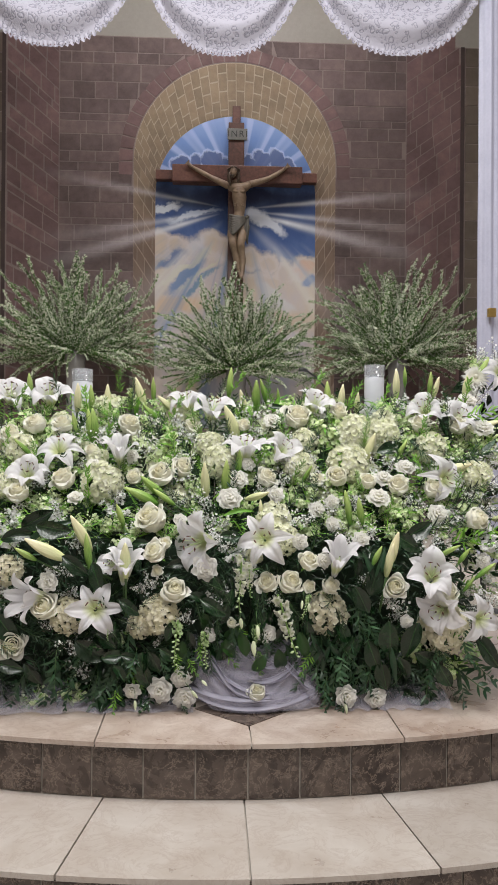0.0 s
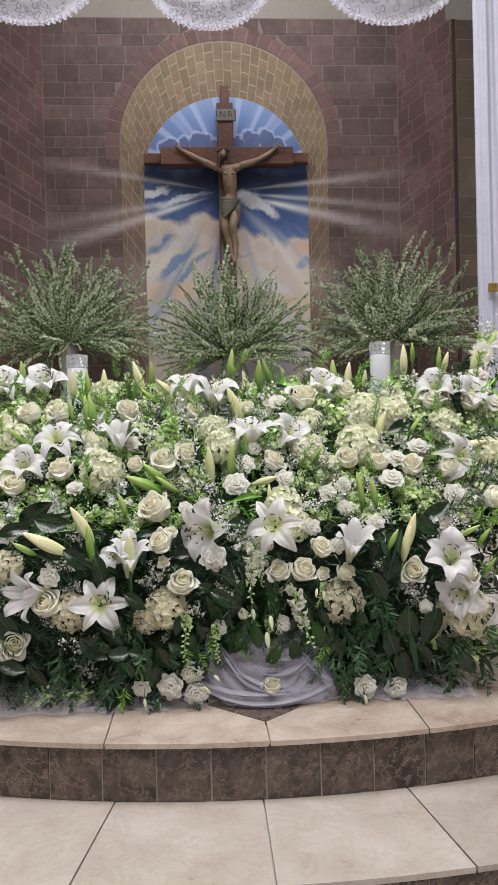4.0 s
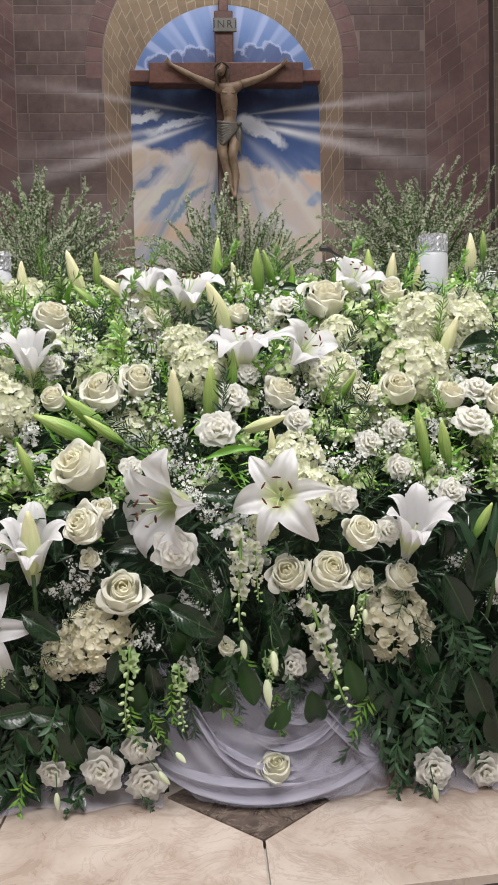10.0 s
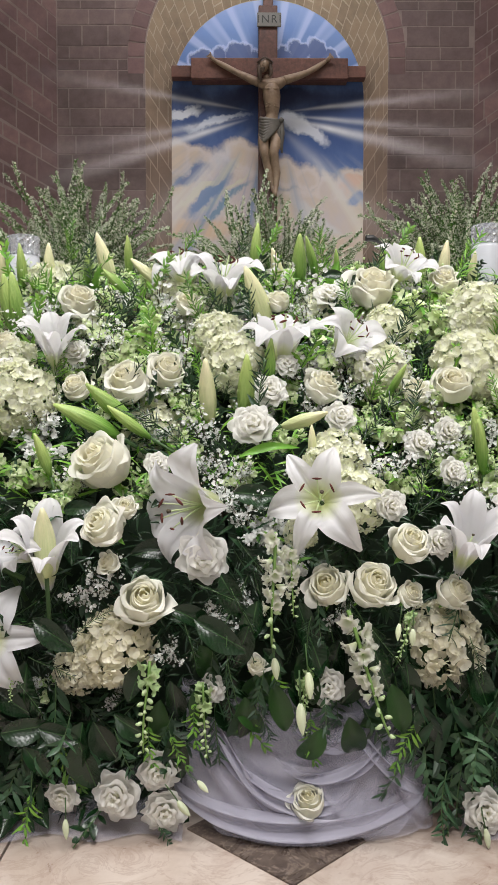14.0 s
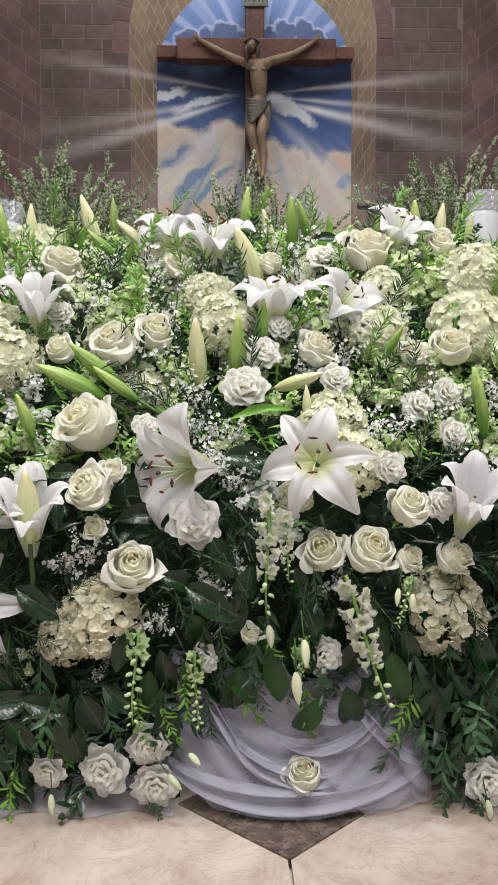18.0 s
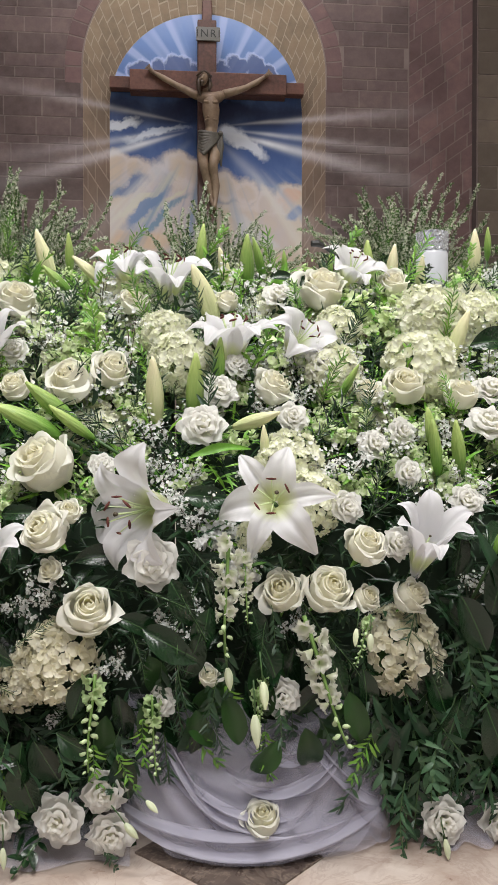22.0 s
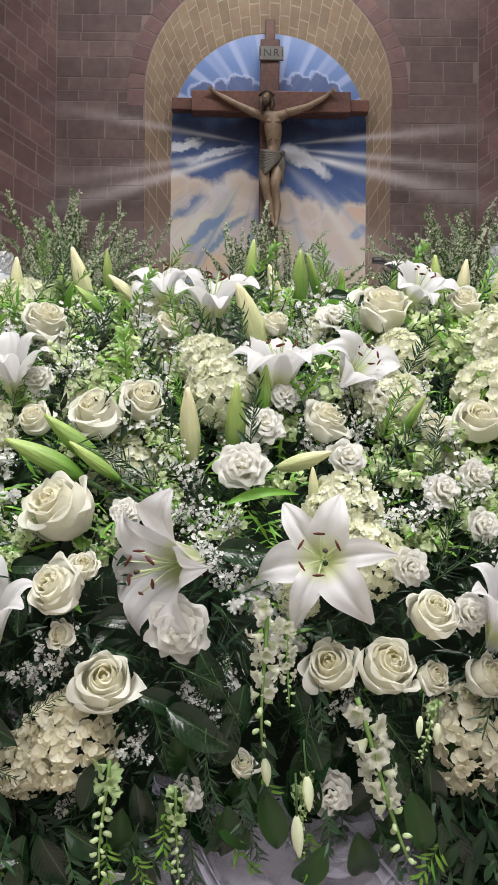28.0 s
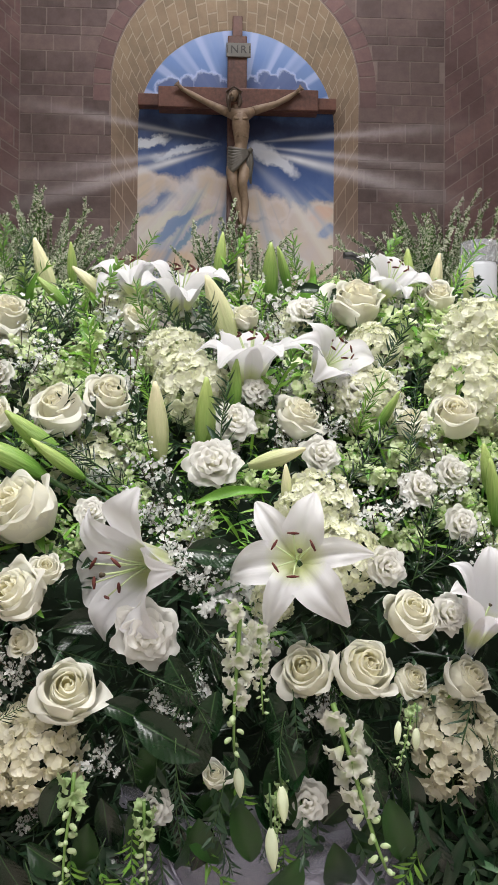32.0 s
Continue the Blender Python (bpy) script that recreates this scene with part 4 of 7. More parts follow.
def stamen_mesh(reach):
    bm = bmesh.new()
    tip = Vector((0.15, 0, reach))
    tube_bm([(0, 0, 0), (tip.x * 0.45, 0, reach * 0.55), tip], 0.006, 5, bm, 0)
    across = Vector((0, 1, 0.25)) * 0.042
    tube_bm([tip - across, tip, tip + across], [0.006, 0.011, 0.005], 6, bm, 1)
    return mesh_of("stamen", bm, LIME_BLOSSOM, POLLEN)


def pistil_mesh(reach):
    bm = bmesh.new()
    tube_bm([(0, 0, 0), (0.02, 0, reach * 0.7), (0.05, 0.01, reach * 1.15)], 0.009, 6, bm, 0)
    tube_bm([(0.05, 0.01, reach * 1.13), (0.054, 0.012, reach * 1.19)], [0.014, 0.02], 7, bm, 1)
    return mesh_of("pistil", bm, LIME_BLOSSOM, TWIG)


def bud_mesh(fat, mat):
    bm = bmesh.new()
    rows, steps = 14, 24
    ring = []
    for j in range(rows + 1):
        t = j / rows
        rad = fat * (math.sin(math.pi * (0.06 + 0.90 * t) ** 0.86) ** 0.85)
        shape = [1 + 0.10 * math.cos(3 * q) - 0.16 * math.exp(-(math.sin(1.5 * q) / 0.16) ** 2) * math.sin(math.pi * t) ** 0.5 for q in (2 * math.pi * k / steps for k in range(steps))]
        ring.append([bm.verts.new((rad * g * math.cos(2 * math.pi * k / steps) + 0.06 * t * t, rad * g * math.sin(2 * math.pi * k / steps), t - 0.5)) for k, g in enumerate(shape)])
    for lo, hi in zip(ring, ring[1:]):
        for k in range(steps):
            bm.faces.new((lo[k], lo[(k + 1) % steps], hi[(k + 1) % steps], hi[k]))
    bm.faces.new(ring[0][::-1])
    bm.faces.new(ring[-1])
    return mesh_of("bud", bm, mat)


def hydrangea_mesh(seed, mat):
    """A dome of small four-petalled florets, tilted every way and overlapping."""
    r = random.Random(seed)
    bm = bmesh.new()
    count = 210
    for k in range(count):
        z = 1 - 1.45 * (k + 0.5) / count
        a = k * 2.39996 + r.uniform(-0.3, 0.3)
        q = math.sqrt(max(1 - z * z, 0))
        out = Vector((q * math.cos(a), q * math.sin(a), z))
        at = Vector((out.x * 0.44, out.y * 0.44, out.z * 0.38)) * (r.uniform(0.88, 1.05) + 0.07 * math.sin(3 * a + 4 * z + seed))
        face = (out + Vector((r.gauss(0, 0.34), r.gauss(0, 0.34), r.gauss(0, 0.34)))).normalized()
        e = face.orthogonal().normalized()
        f = face.cross(e)
        spin, size = r.random() * 6, r.uniform(0.060, 0.086)
        for m in range(4):
            b = spin + m * math.pi / 2 + r.uniform(-0.15, 0.15)
            d, w = e * math.cos(b) + f * math.sin(b), f * math.cos(b) - e * math.sin(b)
            lift, roll = r.uniform(-0.1, 0.35), r.uniform(-0.25, 0.25)
            strip(bm, [[at + (w * (wide * c) + d * (along * (1 - 0.10 * c * c)) + face * (lift * along + 0.30 * along * along * (1 - along) + 0.22 * c * c * along + roll * c * along)) * size for c in (-1, -0.4, 0.4, 1)]
                       for along, wide in ((0.02, 0.06), (0.36, 0.46), (0.72, 0.60), (0.95, 0.48), (1.04, 0.20))])
    return mesh_of("flower_head", bm, mat)


def clump_mesh(seed, green):
    """A spray of stock or snapdragon florets crowded on short stems, with buds."""
    r = random.Random(seed)
    bm = bmesh.new()
    for k in range(5):
        a = 2 * math.pi * k / 5 + r.random()
        lean = r.uniform(0.15, 0.55)
        top = Vector((lean * math.cos(a), lean * math.sin(a), r.uniform(0.1, 0.38)))
        tube_bm([(0, 0, -0.5), top * 0.5 + Vector((0, 0, -0.15)), top], 0.012, 5, bm, 0)
        for m in range(24):
            t = r.uniform(0.3, 1.05)
            p = (top * t + Vector((0, 0, -0.25 * (1 - t)))) + Vector((r.gauss(0, 0.06), r.gauss(0, 0.06), r.gauss(0, 0.03)))
            out = (p - top * t * 0.8 + Vector((r.gauss(0, 0.3), r.gauss(0, 0.3), 0.4))).normalized()
            if t > 0.93:
                bmesh.ops.create_icosphere(bm, subdivisions=1, radius=r.uniform(0.018, 0.030), matrix=Matrix.Translation(p + Vector((0, 0, 0.03))))
                bm.faces.ensure_lookup_table()
                for f in bm.faces[-20:]:
                    f.material_index = 1
            else:
                for q in range(2):
                    floret(bm, p + out * 0.012 * q, out, r.uniform(0.050, 0.078) * (1 - 0.25 * q), 5, 1, r)
        for m in range(2):
            blade(bm, top * 0.4, (math.cos(a + m), math.sin(a + m), 0.5), (0, 0, 1), r.uniform(0.2, 0.34), 0.06, 0.7, 0.2, 4, 2)
    return mesh_of("blossom", bm, STEM, LIME_BLOSSOM if green else BLOSSOM, LIGHT_LEAF)


def filler_mesh(seed):
    """Wiry sprigs with tiny white flowers and beads."""
    r = random.Random(seed)
    bm = bmesh.new()
    for k in range(7):
        a, lean = r.random() * 6.28, r.uniform(0.1, 0.5)
        top = Vector((lean * math.cos(a), lean * math.sin(a), r.uniform(0.15, 0.5)))
        tube_bm([(0, 0, -0.5), top * 0.45 + Vector((0, 0, -0.2)), top], 0.007, 4, bm, 0)
        for m in range(16):
            t = r.uniform(0.35, 1.03)
            p = top * t + Vector((0, 0, -0.28 * (1 - t))) + Vector((r.gauss(0, 0.06), r.gauss(0, 0.06), r.gauss(0, 0.05)))
            out = Vector((r.gauss(0, 0.6), r.gauss(0, 0.6), 0.8)).normalized()
            if r.random() < 0.35:
                bmesh.ops.create_icosphere(bm, subdivisions=1, radius=r.uniform(0.014, 0.024), matrix=Matrix.Translation(p))
                bm.faces.ensure_lookup_table()
                for f in bm.faces[-20:]:
                    f.material_index = 1
            else:
                floret(bm, p, out, r.uniform(0.026, 0.044), 5, 1, r)
            if r.random() < 0.4:
                blade(bm, p, (out.x, out.y, 0.2), (0, 0, 1), 0.09, 0.018, 0.4, 0.1, 2, 2)
    return mesh_of("sprig_head", bm, TWIG, BLOSSOM, GREY_LEAF)


def spike_parts():
    """Stem, open floret and closed bead of a snapdragon spike."""
    r = random.Random(8)
    pts = [(0.05 * math.sin(3 * t) * t, 0.04 * math.sin(2 * t) * t, t) for t in (i / 8 for i in range(9))]
    stem = mesh_of("stem", tube_bm(pts, [0.019 - 0.010 * i / 8 for i in range(9)], 5), SNAP_STEM)
    made = []
    for mat in (SNAP, SNAP_GREEN):
        kinds = []
        for kind in range(2):
            bm = bmesh.new()
            for m in range(5):
                top = 0.62 + r.uniform(-0.1, 0.15)
                bent(bm, 0.85, [(0.05, 0.0), (0.20, 0.25), (0.30, top - 0.1), (0.44, top), (0.60, top - 0.04)], m * 1.257 + r.uniform(-0.3, 0.3), 0.16, r.uniform(4, 7), 0.05, 0.12, 6, 5, r.random() * 6)
            kinds.append(mesh_of("floret", bm, mat))
        made.append(kinds)
    bm = bmesh.new()
    bmesh.ops.create_icosphere(bm, subdivisions=2, radius=0.36, matrix=Matrix.LocRotScale((0, 0, 0.44), None, (0.78, 0.78, 1.35)))
    bmesh.ops.create_icosphere(bm, subdivisions=1, radius=0.24, matrix=Matrix.LocRotScale((0.16, 0, 0.78), None, (1.0, 0.8, 0.9)))
    return pts, stem, made, mesh_of("bead", bm, SNAP_GREEN)


def leaf_mesh(wide, bend, mat, name="leaf"):
    bm = bmesh.new()
    blade(bm, (0, 0, 0), (1, 0, 0), (0, 0, 1), 1.0, wide, bend, 0.35, 10, 0, 0.85, 6)
    for v in bm.verts:
        side = abs(v.co.y) / wide
        v.co.z += 0.16 * abs(v.co.y) + 0.055 * side * math.sin(11 * v.co.x + (2 if v.co.y > 0 else 0) + 9 * wide) + 0.02 * math.sin(5 * v.co.x + 40 * bend)
        v.co.y += 0.05 * math.sin(3.2 * v.co.x + 7 * bend)
    return mesh_of(name, bm, mat)


CORES = [rose_core(k) for k in range(5)]
PETALS = [[rose_petal(k, ring) for k in range(6)] for ring in range(3)]
RUFFLES = [ruffle(k) for k in range(3)]
LILY_WIDE = [lily_petal(0.30, 0.24, 0.14 + 0.08 * k, k) for k in range(3)]
LILY_SLIM = [lily_petal(0.21, 0.24, 0.18 + 0.08 * k, 7 + k) for k in range(3)]
TRUMPET_WIDE, TRUMPET_SLIM = lily_petal(0.34, 0.85, -0.1, 3), lily_petal(0.26, 0.90, 0.0, 4)
BELL_WIDE, BELL_SLIM = [lily_petal(0.44, 0.52, 0.04 + 0.16 * k, 20 + k) for k in range(2)], [lily_petal(0.30, 0.52, 0.06 + 0.18 * k, 30 + k) for k in range(2)]
STAMEN, PISTIL = stamen_mesh(0.26), pistil_mesh(0.26)
BUDS = {"l": [bud_mesh(0.17, LIME_BLOSSOM), bud_mesh(0.19, LIME_BLOSSOM)], "g": [bud_mesh(0.105, BUD_GREEN), bud_mesh(0.125, BUD_GREEN)], "c": [bud_mesh(0.125, BUD_CREAM), bud_mesh(0.145, BUD_CREAM)]}
HEADS = {"c": [hydrangea_mesh(1, HYDRANGEA), hydrangea_mesh(2, HYDRANGEA)], "t": [hydrangea_mesh(3, HYDRANGEA_TAN), hydrangea_mesh(4, HYDRANGEA_TAN)]}
CLUMPS = {"g": [clump_mesh(k, True) for k in range(3)], "w": [clump_mesh(9 + k, False) for k in range(3)]}
FILLERS = [filler_mesh(k) for k in range(4)]
SPIKE_LINE, SPIKE_STEM, SPIKE_FLORETS, SPIKE_BEAD = spike_parts()
CALYX = leaf_mesh(0.30, 0.9, LIGHT_LEAF, "sepal")
bm = bmesh.new()
tube_bm([(0, 0, 0), (0.02, 0, -0.5), (0.0, 0, -1.0)], 0.03, 6, bm)
STALK = mesh_of("stem", bm, STEM)
rng = random.Random(21)


def sized(s):
    return Matrix.Diagonal((s, s, s, 1))


def facing(x, z, ax, az):
    return Vector((ax, -1.0, az)).normalized()


def rose(x, y, z, size, ax=0.0, az=0.3):
    ob = thing("rose", "open cream-white rose in the altar arrangement", "rose", "cream roses", Matrix.Translation((x, y, z)) @ toward(facing(x, z, ax + rng.gauss(0, 0.35), az + rng.uniform(0.2, 0.9)), rng.uniform(0, 360)) @ sized(size))
    for me in rng.choice(CORES):
        shared("inner_petal", me, pose(0, 0, 0), ob)
    start, open_by = rng.uniform(0, 360), rng.uniform(-4, 5)
    for ring, count in enumerate((4, 5, rng.choice((2, 3, 4)))):
        for k in range(count):
            a = start + 47 * ring + 360 / (count if ring < 2 else 5) * k + rng.uniform(-20, 20)
            shared("petal", rng.choice(PETALS[ring]), pose(0, 0, 0, 0, 0, a) @ pose(0, 0, 0, 0, (-2, -1, 0)[ring] + open_by + rng.uniform(-6, 7), 0) @ sized(rng.uniform(0.92, 1.06)), ob)
    for k in range(3):
        shared("sepal", CALYX, pose(0, 0, -0.36, 0, 0, 120 * k + start) @ pose(0, 0, 0, 0, -20, 0) @ sized(0.42), ob)
    return ob


def ruffled(x, y, z, size, ax=0.0, az=0.3):
    ob = thing("lisianthus", "white ruffled lisianthus bloom in the altar arrangement", "flower", "white lisianthus", Matrix.Translation((x, y, z)) @ toward(facing(x, z, ax, az), rng.uniform(0, 360)) @ sized(size))
    for me in rng.choice(RUFFLES):
        shared("petal", me, pose(0, 0, 0), ob)
    for k in range(3):
        shared("sepal", CALYX, pose(0, 0, -0.32, 0, 0, 120 * k) @ pose(0, 0, 0, 0, -25, 0) @ sized(0.4), ob)
    return ob


def lily(x, y, z, size, ax=0.0, az=0.3, spin=None, trumpet=False, bell=False):
    label = "half-open white trumpet lily" if trumpet else "white lily seen from its side with dark red anthers" if bell else "wide-open white lily with a yellow-green throat"
    ob = thing("lily", label, "lily", "white lilies", Matrix.Translation((x, y, z)) @ toward(facing(x, z, ax, az), rng.uniform(0, 60) if spin is None else spin) @ sized(size))
    for k in range(6):
        slim = k % 2 == 0
        me = (TRUMPET_SLIM if slim else TRUMPET_WIDE) if trumpet else rng.choice((BELL_SLIM if slim else BELL_WIDE) if bell else (LILY_SLIM if slim else LILY_WIDE))
        shared("petal", me, pose(0, 0, -0.012 if slim else 0.0, 0, 0, 60 * k + rng.uniform(-5, 5)) @ pose(0, 0, 0, 0, rng.uniform(-7, 9), 0) @ sized(rng.uniform(0.95, 1.08)), ob)
    tall = Matrix.Diagonal((1.0, 1.0, 1.5, 1)) if bell else sized(1.0)
    shared("pistil", PISTIL, tall, ob)
    for k in range(6 if bell else rng.choice((0, 2, 3, 5))):
        shared("stamen", STAMEN, pose(0, 0, 0, 0, 0, 60 * k + 23 + rng.uniform(-8, 8)) @ tall, ob)
    shared("stem", STALK, pose(0, 0, -0.30 if trumpet else -0.20 if bell else -0.11) @ sized(0.7), ob)
    return ob


def bud(x, y, z, size, lean=0.0, tone="g", ahead=0.2):
    """A closed lily bud; lean: degrees from upright towards +x."""
    d = Vector((math.sin(radians(lean)), -ahead, math.cos(radians(lean))))
    label = "closed green lily bud on its stem" if tone == "g" else "small pale drooping lisianthus bud" if tone == "l" else "swollen cream lily bud about to open"
    ob = thing("lisianthus_bud" if tone == "l" else "lily_bud", label, "flower bud", "lisianthus buds" if tone == "l" else "lily buds", Matrix.Translation((x, y, z)) @ toward(d, rng.uniform(0, 360)) @ sized(size))
    shared("bud", rng.choice(BUDS[tone]), pose(0, 0, 0), ob)
    shared("stem", STALK, pose(0, 0, -0.48) @ sized(1.1), ob)
    return ob


def hydrangea(x, y, z, size, tone="c"):
    label = "rounded cream-green hydrangea head" if tone == "c" else "rounded ivory hydrangea head, slightly browned"
    ob = thing("hydrangea", label, "hydrangea", "hydrangea heads", Matrix.Translation((x, y, z)) @ toward(facing(x, z, rng.uniform(-0.2, 0.2), 0.5), rng.uniform(0, 360)) @ sized(size))
    shared("flower_head", rng.choice(HEADS[tone]), pose(0, 0, 0), ob)
    shared("stem", STALK, pose(0, 0, 0.1) @ sized(1.0), ob)
    return ob


def stock(x, y, z, size, tone="g"):
    label = "crowded spray of pale green stock blossom" if tone == "g" else "crowded spray of white stock blossom"
    ob = thing("stock_spray", label, "flower", "stock sprays", Matrix.Translation((x, y, z)) @ toward((rng.uniform(-0.3, 0.3), -0.6, 0.8), rng.uniform(0, 360)) @ sized(size))
    shared("blossom", rng.choice(CLUMPS[tone]), pose(0, 0, 0), ob)
    return ob


def filler(x, y, z, size):
    ob = thing("wax_flower", "wiry sprigs of tiny white wax flowers", "flower", "filler sprigs", Matrix.Translation((x, y, z)) @ toward((rng.uniform(-0.4, 0.4), -0.6, 0.7), rng.uniform(0, 360)) @ sized(size))
    shared("sprig_head", rng.choice(FILLERS), pose(0, 0, 0), ob)
    return ob


def spike(x, y, z, size, lean=180.0, tone="g"):
    d = Vector((math.sin(radians(lean)), -0.15, math.cos(radians(lean))))
    label = "pale green snapdragon spike" if tone == "g" else "white snapdragon spike with green tip"
    ob = thing("snapdragon", label, "flower", "snapdragon spikes", Matrix.Translation((x, y, z)) @ toward(d, rng.uniform(0, 360)) @ sized(size))
    shared("stem", SPIKE_STEM, pose(0, 0, 0), ob)
    count = 22 if tone == "g" else 19
    for k in range(count):
        t = ((k + 0.5) / count) ** 0.85
        i = min(int(t * 8), 7)
        p = Vector(SPIKE_LINE[i]).lerp(Vector(SPIKE_LINE[i + 1]), t * 8 - i)
        out = Vector((math.cos(k * 2.4), math.sin(k * 2.4), rng.uniform(0.1, 0.6)))
        is_open = t < (0.30 if tone == "g" else 0.66)
        grow = ((0.132 - 0.05 * t) if is_open else (0.115 - 0.065 * t)) * rng.uniform(0.8, 1.2)
        shared("floret" if is_open else "bead", rng.choice(SPIKE_FLORETS[tone == "g"]) if is_open else SPIKE_BEAD, Matrix.Translation(p + out * 0.02) @ toward(out, rng.uniform(0, 360)) @ sized(grow), ob)
    return ob

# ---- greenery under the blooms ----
# near-black tone stands in for deep shade between stems; the stand's bowl shares it
NEAR_BLACK = leafy("near_black_matte", (0.008, 0.020, 0.010), (0.02, 0.04, 0.02), 0.9, 0.2, 0.4, 0.0)


def front(z):
    """How far back the face of the arrangement stands at height z: upright below, sloping, steeper at the crest."""
    return 2.17 if z < 0.48 else 1.69 + z if z < 0.9 else min(2.59 + (z - 0.9) * 2.1, 2.86)


# unseen core added so that the gaps between the blooms stay dark
dark_core = thing("filler_core", "row of near-black blocks added as a dark core where floral foam would sit", "flower foam")
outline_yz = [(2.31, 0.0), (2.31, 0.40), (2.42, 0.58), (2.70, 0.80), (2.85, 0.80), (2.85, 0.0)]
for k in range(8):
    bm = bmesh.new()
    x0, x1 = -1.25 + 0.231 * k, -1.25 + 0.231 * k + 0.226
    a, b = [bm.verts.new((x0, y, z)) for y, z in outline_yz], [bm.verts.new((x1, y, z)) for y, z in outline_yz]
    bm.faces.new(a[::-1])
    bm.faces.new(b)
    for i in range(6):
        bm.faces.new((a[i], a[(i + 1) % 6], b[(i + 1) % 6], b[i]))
    part("foam_block", bm, NEAR_BLACK, dark_core)

rng = random.Random(33)
GREENS = thing("foliage_bed", "dense dark green foliage around the altar blooms", "foliage")
LEAVES = [leaf_mesh(0.52, 0.5, LEAF), leaf_mesh(0.40, 0.8, LEAF), leaf_mesh(0.46, 0.3, LEAF)]
FRESH = [leaf_mesh(0.34, 0.5, LIGHT_LEAF), leaf_mesh(0.22, 0.9, LIGHT_LEAF)]
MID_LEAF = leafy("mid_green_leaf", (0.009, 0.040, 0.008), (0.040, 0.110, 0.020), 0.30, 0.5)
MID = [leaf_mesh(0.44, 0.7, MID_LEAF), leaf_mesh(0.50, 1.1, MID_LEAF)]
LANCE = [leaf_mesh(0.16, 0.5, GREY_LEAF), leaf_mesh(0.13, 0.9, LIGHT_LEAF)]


def lay(d, n):
    """A turn that runs x along d and turns the upper face to n."""
    d = Vector(d).normalized()
    s = Vector(n).cross(d).normalized()
    return Matrix((d, s, d.cross(s))).transposed().to_4x4()


def spot(low, high, deep):
    z = rng.uniform(low, high)
    if z < 0.25 and rng.random() < 0.8:
        side = rng.uniform(-1.1, -0.16) if rng.random() < 0.66 else rng.uniform(0.22, 0.62)
        return Vector((side, front(z) + rng.uniform(*deep), z))
    reach = 0.60 + 0.22 * min(max((z - 0.2) / 0.6, 0), 1)
    return Vector((rng.uniform(-1.1, reach), front(z) + rng.uniform(*deep), z))


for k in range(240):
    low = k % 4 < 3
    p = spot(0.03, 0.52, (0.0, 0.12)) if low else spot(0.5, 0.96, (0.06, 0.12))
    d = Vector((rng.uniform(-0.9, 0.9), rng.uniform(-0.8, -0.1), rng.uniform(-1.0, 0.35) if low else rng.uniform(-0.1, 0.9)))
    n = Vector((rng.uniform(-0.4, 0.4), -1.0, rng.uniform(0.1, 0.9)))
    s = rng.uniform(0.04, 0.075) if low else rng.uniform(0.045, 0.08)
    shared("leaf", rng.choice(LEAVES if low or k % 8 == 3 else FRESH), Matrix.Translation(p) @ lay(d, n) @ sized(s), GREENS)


def sprig_mesh(seed, mat, pairs, slim):
    r = random.Random(seed)
    bm = bmesh.new()
    pts = [(t, 0.06 * math.sin(3 * t + seed), -0.22 * t * t) for t in (i / 6 for i in range(7))]
    tube_bm(pts, 0.008, 4, bm, 1)
    for k in range(pairs):
        t = 0.12 + 0.88 * k / pairs
        i = min(int(t * 6), 5)
        p = Vector(pts[i]).lerp(Vector(pts[i + 1]), t * 6 - i)
        for side in (-1, 1):
            if r.random() < 0.2:
                continue
            blade(bm, p, (r.uniform(0.3, 1.1), side * r.uniform(0.25, 1.0), r.uniform(-0.4, 0.5)), (r.uniform(-0.4, 0.4), r.uniform(-0.4, 0.4), 1), r.uniform(0.12, 0.34) * (1.15 - 0.5 * t), slim * r.uniform(0.7, 1.3), r.uniform(0.1, 1.1), 0.2, 4, 0)
    return mesh_of("sprig", bm, mat, STEM)


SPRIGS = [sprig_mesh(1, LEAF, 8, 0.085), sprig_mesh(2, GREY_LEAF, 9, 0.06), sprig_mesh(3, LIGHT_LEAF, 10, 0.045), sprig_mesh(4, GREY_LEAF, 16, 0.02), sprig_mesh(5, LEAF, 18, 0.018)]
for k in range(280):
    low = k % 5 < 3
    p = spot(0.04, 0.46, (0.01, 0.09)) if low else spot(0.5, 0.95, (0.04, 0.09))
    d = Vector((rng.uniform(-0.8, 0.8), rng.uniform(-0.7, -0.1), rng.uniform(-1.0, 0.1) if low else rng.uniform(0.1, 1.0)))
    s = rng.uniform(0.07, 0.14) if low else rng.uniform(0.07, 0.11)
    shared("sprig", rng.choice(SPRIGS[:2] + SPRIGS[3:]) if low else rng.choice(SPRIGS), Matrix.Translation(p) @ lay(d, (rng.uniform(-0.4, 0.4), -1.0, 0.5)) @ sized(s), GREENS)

RUSCUS_LEAF = leafy("ruscus_leaf", (0.018, 0.062, 0.030), (0.085, 0.180, 0.085), 0.28, 0.5)
RUSCUS = [sprig_mesh(21, RUSCUS_LEAF, 10, 0.062), sprig_mesh(22, RUSCUS_LEAF, 13, 0.042), sprig_mesh(23, GREY_LEAF, 11, 0.055)]
HANG = random.Random(71)
